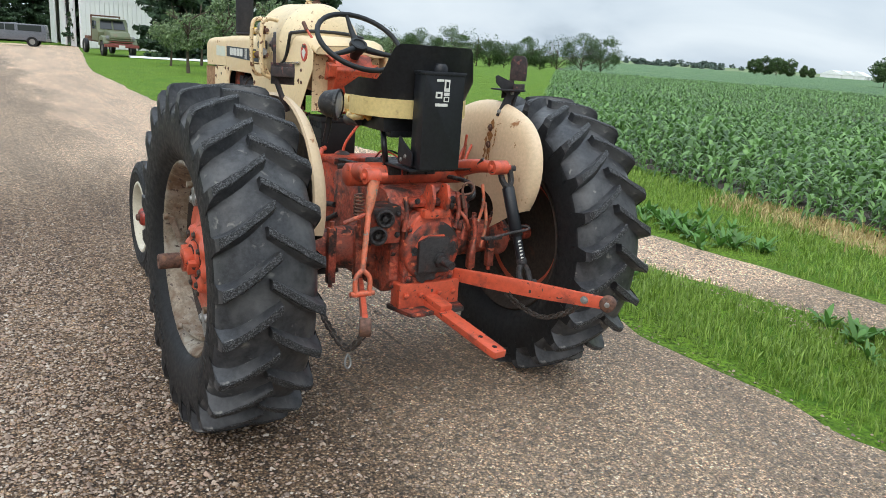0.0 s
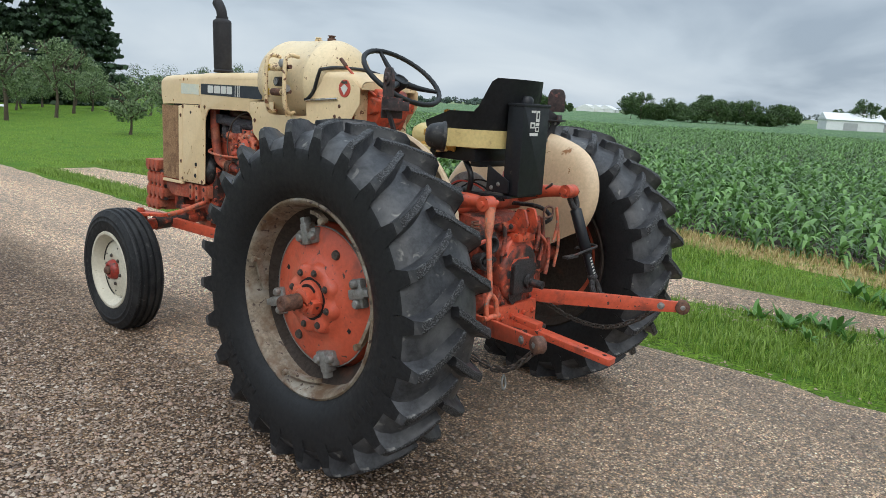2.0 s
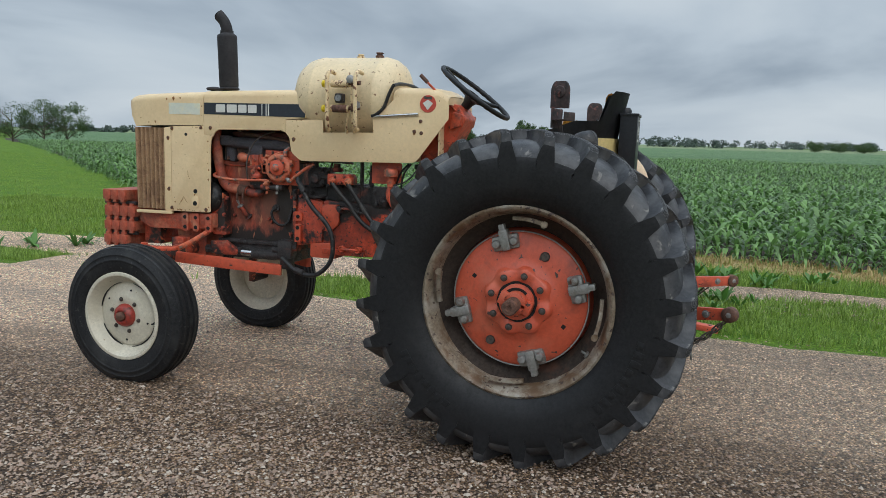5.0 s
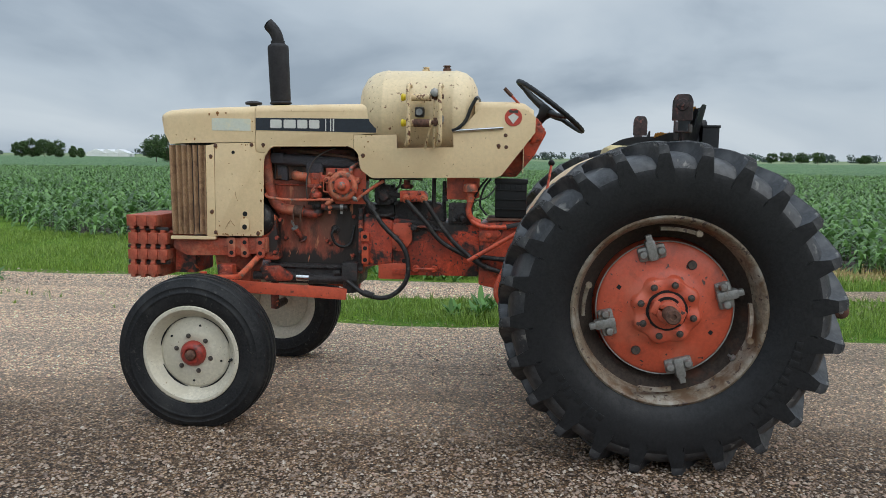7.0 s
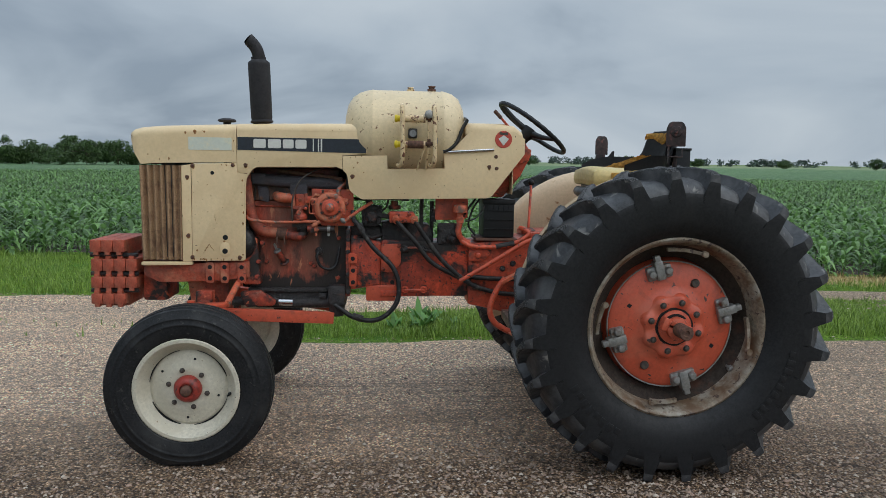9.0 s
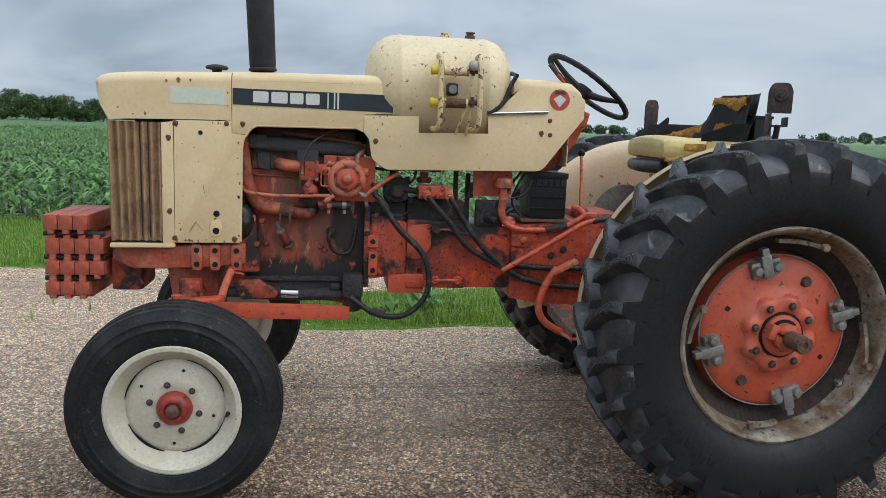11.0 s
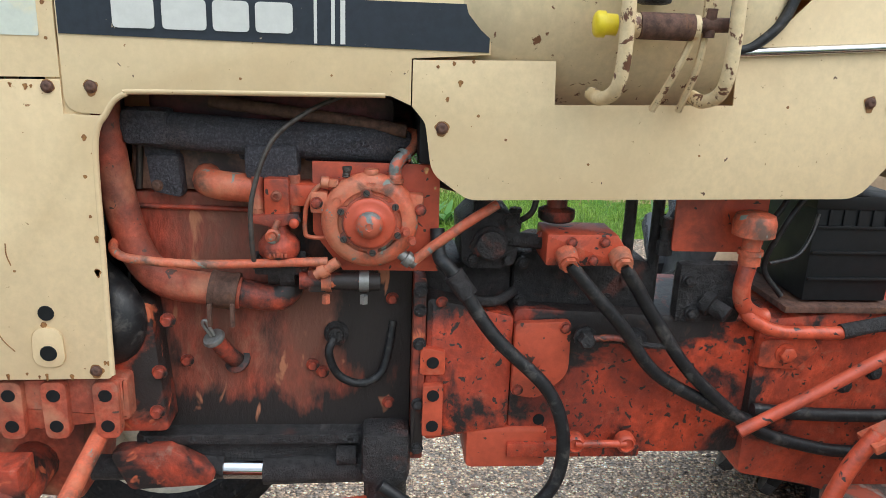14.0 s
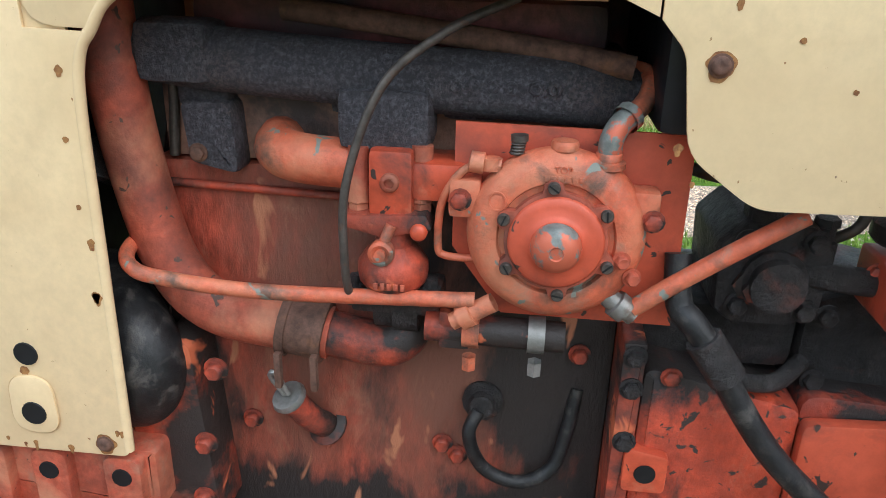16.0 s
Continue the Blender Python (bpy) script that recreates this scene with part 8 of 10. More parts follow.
def fender_rust(y0, z0, y1, z1, wide, seed):
    """A ragged run of rust lying on the plate of the right fender."""
    bm = bmesh.new()
    rows = []
    for i in range(25):
        f = i / 24
        y, z = y0 + (y1 - y0) * f + 0.008 * noise.noise((f * 5, seed, 0)), z0 + (z1 - z0) * f
        w = wide * (0.25 + 1.5 * abs(noise.noise((f * 4, seed, 3))) + 0.5 * noise.noise((f * 13, seed, 5))) * min(1, 8 * f + 0.2, 6 * (1 - f) + 0.05)
        row = []
        for u in (-1, -0.4, 0.4, 1):
            yy = y + w * u
            rad = math.hypot(yy, z - HUB)
            row.append(bm.verts.new((0.4755 + 0.0028 * max(0.0, min(1.0, (rad - 0.45) / 0.13)) + 0.0077 * max(0.0, min(1.0, (rad - 0.58) / 0.08)), yy, z)))
        rows.append(row)
    for p, q in zip(rows, rows[1:]):
        for j in range(3):
            bm.faces.new((p[j], p[j + 1], q[j + 1], q[j]))
    part("rust_run", bm, rust_stain, right_fender, "brown rust running down the fender")


for k, row in enumerate(((-0.095, 1.385, -0.075, 1.150, 0.026), (-0.135, 1.345, -0.125, 1.235, 0.012), (-0.055, 1.29, -0.050, 1.17, 0.010), (-0.165, 1.37, -0.13, 1.355, 0.006), (-0.10, 1.25, -0.09, 1.08, 0.009), (-0.30, 1.30, -0.30, 1.26, 0.004))):
    fender_rust(*row, 2.0 + 3 * k)
bolts([(0.479, -0.085, 1.338), (0.477, -0.082, 1.251)], (-1, 0, 0), 0.014, 0.010, rust_iron, right_fender, "fender_bolt")

# lamps: bare rusty back plates on angle brackets, and one working lamp
for s, x, z in ((-1, -0.678, 1.672), (1, 0.622, 1.650)):
    bm = bmesh.new()
    m = Matrix.Translation((x, -0.089, z)) @ Matrix.Rotation(s * 0.35, 4, "Z")
    prism(bm, rounded([(-0.048, -0.07), (0.048, -0.07), (0.048, 0.02, 0.03), (0.034, 0.055, 0.03), (-0.034, 0.055, 0.03), (-0.048, 0.02, 0.03)], 0.004, 5), "x", -0.006, 0.006, 0.002, m=m)
    lathe(bm, [(0.030, 0), (0.026, 0.006), (0.012, 0.008), (0.010, 0.016), (0, 0.016)], m @ Vector((s * 0.006, 0, 0.005)), m.to_3x3() @ Vector((s, 0, 0)), 20, cap=False)
    plate = part("lamp_plate", bm, lamp_rust, tractor, "bare rusty lamp back plate")
    bm = bmesh.new()
    lo, hi = sorted((s * 0.015, -s * 0.085))
    box(bm, lo, hi, -0.035, 0.035, -0.125, -0.118, 0.002, m)
    box(bm, lo, hi, 0.030, 0.037, -0.16, -0.07, 0.002, m)
    box(bm, lo, hi, -0.037, -0.030, -0.125, -0.085, 0.002, m)
    tube(bm, [m @ Vector((0, 0.0, -0.12)), m @ Vector((-s * 0.03, 0.0, -0.20)), m @ Vector((-s * 0.06, 0, -0.27))], 0.012, 6, 3)
    part("lamp_bracket", bm, lamp_rust, plate)
bm = bmesh.new()
prism(bm, rounded([(0.455, 1.598), (0.470, 1.604), (0.625, 1.548), (0.615, 1.515), (0.582, 1.502), (0.515, 1.398), (0.478, 1.402), (0.532, 1.512), (0.462, 1.565)], 0.006), "y", -0.128, -0.120, 0.002)
box(bm, 0.470, 0.625, -0.16, -0.07, 1.530, 1.538, 0.002)
plate = part("lamp_bracket", bm, stack_black, tractor, "bent black bracket on the fender")
bolts([(0.492, -0.128, 1.425), (0.565, -0.128, 1.52)], (0, -1, 0), 0.009, 0.007, steel, plate)
bm = bmesh.new()
d = Vector((0.74, -0.67, -0.05))
lathe(bm, [(0.0, 0.0), (0.030, 0.004), (0.050, 0.02), (0.060, 0.05), (0.064, 0.075), (0.068, 0.078), (0.068, 0.090), (0.060, 0.094)], (-0.49, -0.14, 1.448), d, 28, cap=False)
lamp = part("work_lamp", bm, hose_rubber, tractor, "round black rear work lamp")
bm = bmesh.new()
lathe(bm, [(0.060, 0.088), (0.045, 0.094), (0.02, 0.098), (0, 0.099)], (-0.49, -0.14, 1.448), d, 28, cap=False)
part("lamp_lens", bm, glass_lens, lamp, "ribbed clear glass lens")
pipe("lamp_post", black_paint, [(-0.45, -0.16, 1.40), (-0.45, -0.15, 1.34), (-0.46, -0.14, 1.27)], 0.013, parent=lamp)

# seat
bm = bmesh.new()
box(bm, -0.225, 0.225, -0.22, 0.205, 1.385, 1.470, 0.034)
bmesh.ops.subdivide_edges(bm, edges=list(bm.edges), cuts=2, use_grid_fill=True)
for v in bm.verts:
    up = 1 if v.co.z > 1.43 else 0
    v.co.z += up * (0.020 * math.cos(v.co.x * 6) + 0.018 * max(0.0, v.co.y - 0.02) / 0.18 - 0.02 * max(0.0, v.co.y - 0.15) / 0.06) + 0.008 * noise.noise(v.co * 11)
    v.co.x *= 1 + 0.03 * math.sin((v.co.z - 1.38) * 30)
cushion = part("seat_cushion", bm, seat_cream, tractor, "torn cream vinyl seat cushion with bare foam")
def lumpy(name, pts, r, flat, seed, mat, parent, label=""):
    """A torn strip of padding: a flattened tube with a ragged surface."""
    bm = bmesh.new()
    tube(bm, pts, r, 14, 8)
    for v in bm.verts:
        k = noise.noise(Vector((v.co.x * 26, v.co.y * 26, v.co.z * 26 + seed))) + 0.5 * noise.noise(v.co * 70)
        v.co += Vector((0.5, 0.5, flat)) * k * r * 0.45
    return part(name, bm, mat, parent, label)


lumpy("torn_foam", [(-0.205, 0.18, 1.385), (-0.220, 0.10, 1.382), (-0.228, 0.02, 1.378), (-0.215, -0.08, 1.385)], 0.016, 1.0, 3, foam, cushion, "ragged yellow foam")
lumpy("torn_cover", [(-0.238, 0.10, 1.372), (-0.243, 0.03, 1.366), (-0.236, -0.05, 1.372)], 0.012, 1.2, 8, seat_cream, cushion)
bm = bmesh.new()
box(bm, -0.2445, -0.231, -0.06, 0.10, 1.432, 1.462, 0.003)
part("foam_patch", bm, foam, cushion)
bm = bmesh.new()
tube(bm, [(-0.19, 0.175, 1.345), (0, 0.20, 1.342), (0.19, 0.175, 1.345)], 0.032, 12, 4)
tube(bm, [(-0.205, 0.165, 1.345), (-0.215, 0.09, 1.350), (-0.212, 0.02, 1.358)], 0.030, 12, 4)
part("lower_cushion", bm, black_vinyl, cushion)
bm = bmesh.new()
box(bm, -0.20, 0.20, -0.20, 0.16, 1.325, 1.392, 0.01)
part("seat_pan", bm, black_paint, tractor)
# wrap-round back: a black shell, low at the arms and high behind
def seat_shell(rad, low, mat, name, inner=0.0, arms=1.0, zlift=0.0, label="", parent=None):
    bm = bmesh.new()
    rows = []
    for i in range(53):
        t = (-1 + 2 * i / 52) * arms
        a = max(-1.0, min(1.0, t / 0.62)) * math.pi / 2
        fwd = max(0.0, abs(t) - 0.62) / 0.38
        x = (rad - inner) * math.sin(a) * 1.08
        y = -0.055 - (rad - inner) * 0.92 * math.cos(a) + (0.19 if t > 0 else 0.10) * fwd
        k = max(0.0, min(1.0, (radians(62) - abs(a)) / radians(22)))
        k = k * k * (3 - 2 * k)
        top = 1.562 + 0.158 * k + zlift - 0.055 * (fwd ** 3 if t > 0 else fwd)
        lean = 0.05
        rows.append([bm.verts.new((x * (1 + 0.03 * f), y - lean * f * (1 - fwd), low + (top - low) * f)) for f in (0, 0.3, 0.6, 0.85, 1.0)])
    for p, q in zip(rows, rows[1:]):
        for j in range(4):
            bm.faces.new((p[j], q[j], q[j + 1], p[j + 1]))
    bmesh.ops.solidify(bm, geom=list(bm.faces), thickness=0.016)
    return part(name, bm, mat, parent or tractor, label)


shell = seat_shell(0.262, 1.475, black_vinyl, "seat_back", label="worn black wrap-round seat back")
seat_shell(0.262, 1.475, black_vinyl, "back_pad", inner=0.045, arms=0.45, zlift=-0.02, label="cracked black padding", parent=shell)
def foam_patch(a0, a1, low, high, rad, seed, label, thick=0.010):
    """Bare foam on the inside of the seat back, between two ragged heights."""
    bm = bmesh.new()
    rows = []
    for i in range(29):
        k = i / 28
        a = a0 + (a1 - a0) * k
        z0, z1 = low(k) + 0.006 * noise.noise((k * 9, seed, 0)), high(k) + 0.012 * noise.noise((k * 8, seed, 5))
        z1 = max(z1, z0 + 0.004)
        row = []
        for f in (0, 0.25, 0.5, 0.75, 1):
            z = z0 + (z1 - z0) * f
            lean = 0.05 * (z - 1.475) / 0.2
            rr = rad - 0.010 * math.sin(math.pi * f) + 0.005 * noise.noise((a * 9, z * 40, seed))
            row.append(bm.verts.new((rr * math.sin(a) * 1.08, -0.055 - rr * 0.92 * math.cos(a) - lean, z)))
        rows.append(row)
    for p, q in zip(rows, rows[1:]):
        for j in range(4):
            bm.faces.new((p[j], q[j], q[j + 1], p[j + 1]))
    bmesh.ops.solidify(bm, geom=list(bm.faces), thickness=thick)
    return part("back_foam", bm, foam, shell, label)


foam_patch(0.95, 1.85, lambda k: 1.478, lambda k: 1.568 - 0.075 * k, 0.243, 1.0, "exposed orange foam on the seat's arm")
foam_patch(-0.75, 0.85, lambda k: 1.655 + 0.018 * math.sin(k * 9), lambda k: 1.706, 0.204, 4.0, "exposed orange foam along the torn top")
foam_patch(-1.75, -1.35, lambda k: 1.50, lambda k: 1.562, 0.243, 7.0, "exposed yellow foam")
bm = bmesh.new()
rows = []
for i in range(41):
    a = radians(-105 + 210 * i / 40)
    rows.append([bm.verts.new((rr * 1.05 * math.sin(a), -0.055 - rr * 0.92 * math.cos(a), z)) for rr, z in ((0.262, 1.395), (0.274, 1.395), (0.274, 1.478), (0.262, 1.478))])
for p, q in zip(rows, rows[1:]):
    for j in range(4):
        bm.faces.new((p[j], p[(j + 1) % 4], q[(j + 1) % 4], q[j]))
bm.faces.new(rows[0]), bm.faces.new(rows[-1])
part("seat_skirt", bm, seat_cream, shell)
bm = bmesh.new()
tube(bm, [(-0.15, -0.10, 1.33), (-0.17, -0.16, 1.25), (-0.12, -0.10, 1.13)], 0.014, 8)
tube(bm, [(0.13, -0.10, 1.33), (0.15, -0.16, 1.25), (0.10, -0.10, 1.13)], 0.014, 8)
box(bm, -0.16, 0.14, -0.20, -0.14, 1.30, 1.33, 0.005)
part("seat_suspension", bm, black_paint, tractor)
# tool box on the seat's back
bm = bmesh.new()
prism(bm, rounded([(-0.118, 1.182), (0.088, 1.182), (0.088, 1.604), (-0.118, 1.604)], 0.006), "y", -0.405, -0.315, 0.004)
toolbox = part("tool_box", bm, black_paint, tractor, "flat black steel tool box with a white label")
bm = bmesh.new()
box(bm, -0.123, 0.093, -0.410, -0.312, 1.598, 1.612, 0.003)
lathe(bm, [(0.034, 0), (0.034, 0.02), (0.024, 0.034), (0, 0.036)], (0.0, -0.33, 1.612), (0, 0, 1), 16, cap=False)
part("box_lid", bm, black_paint, toolbox)
bm = bmesh.new()
prism(bm, rounded([(-0.25, 1.19), (-0.12, 1.19), (-0.12, 1.32), (-0.17, 1.29), (-0.25, 1.25)], 0.01), "x", -0.135, -0.128, 0.001, m=Matrix.Translation((0, -0.11, 0)))
box(bm, -0.15, 0.09, -0.37, -0.10, 1.168, 1.180, 0.002)
part("box_bracket", bm, black_paint, toolbox)
bm = bmesh.new()
for x0, x1, z0, z1 in ((-0.058, -0.022, 1.572, 1.582), (-0.018, 0.010, 1.530, 1.582), (-0.018, 0.010, 1.512, 1.526), (-0.018, 0.010, 1.485, 1.508), (-0.060, -0.026, 1.500, 1.528), (-0.060, 0.004, 1.465, 1.478)):
    box(bm, x0, x1, -0.4068, -0.4052, z0, z1)
part("warning_label", bm, decal_white, toolbox, "white label with plain bars")
bm = bmesh.new()
for x0, x1, z0, z1 in ((-0.010, 0.003, 1.545, 1.572), (-0.012, 0.004, 1.490, 1.503), (-0.052, -0.036, 1.507, 1.520)):
    box(bm, x0, x1, -0.4084, -0.4070, z0, z1)
part("label_mark", bm, black_paint, toolbox)
bolts([(-0.135, -0.30, 1.23), (-0.135, -0.26, 1.21)], (-1, 0, 0), 0.008, 0.006, steel, toolbox)
pipe("wire_bundle", hose_rubber, [(-0.30, 0.05, 1.16), (-0.20, -0.05, 1.15), (-0.05, -0.12, 1.16), (0.10, -0.15, 1.17)], 0.010)

# hoses and wiring under the seat
pipe("hydraulic_hose", hose_rubber, [(0.16, -0.36, 1.02), (0.19, -0.40, 1.06), (0.22, -0.30, 1.10), (0.20, -0.12, 1.10)], 0.011)
pipe("hydraulic_line", orange_dull, [(0.12, -0.36, 1.0), (0.16, -0.40, 0.94), (0.19, -0.36, 0.88), (0.20, -0.22, 0.86)], 0.008)
pipe("control_rod", bolt_dark, [(0.22, -0.10, 1.13), (0.26, -0.26, 1.16), (0.27, -0.34, 1.22)], 0.007)
pipe("control_rod", orange_dull, [(0.33, 0.10, 1.10), (0.335, -0.05, 1.16), (0.34, -0.08, 1.30)], 0.007)
for x, mat in ((-0.10, decal_red), (-0.07, hose_rubber), (0.03, hose_rubber)):
    pipe("wire", mat, [(x, 0.06, 1.17), (x - 0.02, -0.06, 1.22), (x + 0.02, -0.16, 1.19), (x, -0.22, 1.13)], 0.0045, seg=8)
solid("seat_mount", grease, (-0.14, 0.12, -0.16, 0.10, 1.115, 1.165, 0.01))
bolts([(x, -0.302, z) for x, z in ((-0.165, 0.62), (0.165, 0.62), (-0.165, 0.94), (0.165, 0.94), (-0.17, 0.78), (0.17, 0.78))], (0, -1, 0), 0.013, 0.012, orange_dirty, tractor, "housing_bolt")
for s in (-1, 1):
    bolts([(s * 0.205, 0.135 * math.cos(a), HUB + 0.135 * math.sin(a)) for a in (0.4, 1.2, 2.0, 2.8, 3.6, 4.4, 5.2, 6.0)], (s, 0, 0), 0.011, 0.011, orange_dirty, tractor, "flange_bolt")
# ---------- stones, grass, maize ----------
rng = np.random.default_rng(11)
slope_v = np.vectorize(slope)
edge_v = np.vectorize(corn_edge)


def pebble(seed):
    r = np.random.default_rng(seed)
    v = np.array([(1, 0, 0), (-1, 0, 0), (0, 1, 0), (0, -1, 0), (0, 0, 1), (0, 0, -1), (.7, .7, .25), (-.7, .6, .3), (.6, -.75, .2), (-.65, -.7, .3)], float)
    v *= r.uniform(0.75, 1.2, (len(v), 1))
    v[:, 2] *= r.uniform(0.6, 0.95)
    v[:, 1] *= r.uniform(0.65, 1.0)
    f = np.array([(4, 0, 6), (4, 6, 2), (4, 2, 7), (4, 7, 1), (4, 1, 9), (4, 9, 3), (4, 3, 8), (4, 8, 0)])
    return v, f


def island_material(name, colours, rough=0.8):
    m = bpy.data.materials.new(name)
    m.use_nodes = True
    n, l = m.node_tree.nodes, m.node_tree.links
    geo = n.new("ShaderNodeNewGeometry")
    ramp = n.new("ShaderNodeValToRGB")
    ramp.color_ramp.interpolation = "CONSTANT"
    while len(ramp.color_ramp.elements) < len(colours):
        ramp.color_ramp.elements.new(0.5)
    for i, c in enumerate(colours):
        ramp.color_ramp.elements[i].position = i / len(colours)
        ramp.color_ramp.elements[i].color = (*c, 1)
    l.new(geo.outputs["Random Per Island"], ramp.inputs["Fac"])
    l.new(ramp.outputs["Color"], n["Principled BSDF"].inputs["Base Color"])
    n["Principled BSDF"].inputs["Roughness"].default_value = rough
    return m


stone_mat = island_material("gravel_stones", [(0.40, 0.305, 0.23), (0.31, 0.225, 0.168), (0.37, 0.25, 0.185), (0.22, 0.158, 0.120), (0.50, 0.42, 0.34), (0.34, 0.255, 0.195), (0.17, 0.125, 0.098), (0.38, 0.285, 0.21)])
N = 84000
px = np.concatenate([rng.normal(-1.6, 2.6, N // 2), rng.normal(-2.3, 0.9, N // 2)])
py = np.concatenate([rng.normal(1.0, 4.0, N // 2), rng.normal(0.3, 1.7, N // 2)])
keep = (px < 1.95) & (px > -8.5)
px, py = px[keep], py[keep]
sz = np.clip(rng.lognormal(math.log(0.0064), 0.38, len(px)), 0.003, 0.016)
stones = strew("loose_stones", [pebble(i) for i in range(10)], np.stack([px, py, sz * 0.15], -1), rng.uniform(0, 6.28, len(px)), sz, stone_mat, seed=1)
tagged(new("loose_stones", stones), "loose wet crushed stones on the driveway", "gravel", kind="stuff")
N = 5000
px, py = rng.uniform(3.0, 4.1, N), rng.uniform(-5, 7, N)
sz = np.clip(rng.lognormal(math.log(0.008), 0.4, N), 0.003, 0.02)
tagged(new("track_stones", strew("track_stones", [pebble(i) for i in range(10)], np.stack([px, py, sz * 0.15], -1), rng.uniform(0, 6.28, N), sz, stone_mat, seed=2)),
       "loose stones on the field track", "gravel", kind="stuff")


def blade_shape(seed, tall=1.0):
    """A tuft of three bent blades, about one unit high."""
    r = np.random.default_rng(seed)
    vs, fs = [], []
    for k in range(3):
        a = r.uniform(0, 6.28)
        ox, oy = math.cos(a), math.sin(a)
        bx, by = r.uniform(-0.15, 0.15, 2)
        lean, h, w = r.uniform(0.15, 0.75), r.uniform(0.6, 1.0) * tall, r.uniform(0.025, 0.05)
        b = len(vs)
        for t, ww in ((0, 1), (0.55, 0.8), (1.0, 0.05)):
            dx = lean * t * t * h
            z = h * (t - 0.25 * lean * t * t)
            vs += [(bx + ox * dx - oy * w * ww, by + oy * dx + ox * w * ww, z), (bx + ox * dx + oy * w * ww, by + oy * dx - ox * w * ww, z)]
        fs += [(b, b + 1, b + 3, b + 2), (b + 2, b + 3, b + 5, b + 4)]
    return np.array(vs), np.array(fs)


def scatter_grass(name, count, xr, yr, inside, hlo, hhi, mat, label, seed):
    r = np.random.default_rng(seed)
    x, y = r.uniform(*xr, count), r.uniform(*yr, count)
    k = inside(x, y)
    x, y = x[k], y[k]
    z = slope_v(x, y) - 0.022
    pat = np.array([noise.noise((a * 0.8, b * 0.8, 3.0)) for a, b in zip(x, y)])
    h = r.uniform(hlo, hhi, len(x)) * (1 + 0.6 * pat)
    tagged(new(name, strew(name, [blade_shape(i) for i in range(12)], np.stack([x, y, z], -1), r.uniform(0, 6.28, len(x)), h, mat, seed=seed)), label, "grass", kind="stuff")


grass_mat = foliage_material("grass_blades", (0.165, 0.295, 0.036), 0.42, 0.4, (0.345, 0.480, 0.095), 0.38)
dry_mat = foliage_material("dry_grass_blades", (0.42, 0.30, 0.12), 0.8, 0.3, (0.62, 0.50, 0.24), 0.2)
edge1 = np.vectorize(road_right)
tl, tr = np.vectorize(track_left), np.vectorize(track_right)
rg = np.random.default_rng(5)
bare = lambda x, y: (y > 2.9) & (y < 6.1) & (x < 3.3)
scatter_grass("verge_grass", 40000, (1.9, 3.9), (-7, 12), lambda x, y: (x > edge1(y) + rg.normal(0, 0.06, len(x))) & ((x < tl(y) + rg.normal(0, 0.07, len(x))) | (y > 12)) & (~bare(x, y) | (rg.random(len(x)) < 0.035)), 0.045, 0.115,
              grass_mat, "lush green grass strip beside the driveway", 21)
scatter_grass("field_margin_grass", 48000, (3.5, 8.5), (-8, 13), lambda x, y: (x > tr(y) + rg.normal(0, 0.08, len(x))) & (x < edge_v(y) - np.clip((3.5 - y) / 2, 0, 1) * 0.55 + 0.15 + rg.normal(0, 0.15, len(x))), 0.05, 0.12,
              grass_mat, "green grass margin before the maize", 22)
scatter_grass("straw_grass", 13000, (4.5, 10), (-8, 3.2), lambda x, y: (x > edge_v(y) - 0.8 + rg.normal(0, 0.1, len(x))) & (x < edge_v(y) + 0.25), 0.08, 0.18, dry_mat, "dead yellow grass at the field's edge", 23)
scatter_grass("lawn_grass", 60000, (2.2, 30), (7, 45), lambda x, y: (x > edge1(y)) & (x < edge_v(y) - 0.5) & (rg.random(len(x)) < np.clip(14 / np.hypot(x, y), 0, 1)), 0.035, 0.075, grass_mat, "mown lawn grass", 24)


def broadleaf(seed):
    r = np.random.default_rng(seed)
    vs, qs = [], []
    for k in range(9):
        a = k * 2.4 + r.uniform(-0.3, 0.3)
        v, q = leaf_strip((0, 0, 0.0), (math.cos(a), math.sin(a)), r.uniform(0.10, 0.2), r.uniform(0.02, 0.035), r.uniform(0.1, 0.24), r.uniform(0.04, 0.14), 4)
        qs += [tuple(i + len(vs) for i in c) for c in q]
        vs += v
    return np.array(vs), np.array(qs)


weed_mat = foliage_material("weed_leaves", (0.09, 0.21, 0.04), 0.5, 0.3, None, 0.25)
weed_shapes = [broadleaf(i) for i in range(6)]
wx, wy = [], []
for cx, cy, cnt, spread_ in ((4.75, 2.0, 46, 0.55), (3.3, -0.9, 14, 0.25), (2.6, 1.0, 10, 0.3), (4.9, -1.6, 14, 0.5), (2.9, 7.2, 10, 0.5)):
    wx.append(cx + rng.normal(0, spread_ * 0.5, cnt)), wy.append(cy + rng.normal(0, spread_, cnt))
wx, wy = np.concatenate(wx), np.concatenate(wy)
tagged(new("weeds", strew("weeds", weed_shapes, np.stack([wx, wy, slope_v(wx, wy) - 0.01], -1), rng.uniform(0, 6.28, len(wx)), rng.uniform(0.6, 1.25, len(wx)), weed_mat, True, 41)),
       "broad-leaved green weeds in the verge", "weeds", kind="stuff")


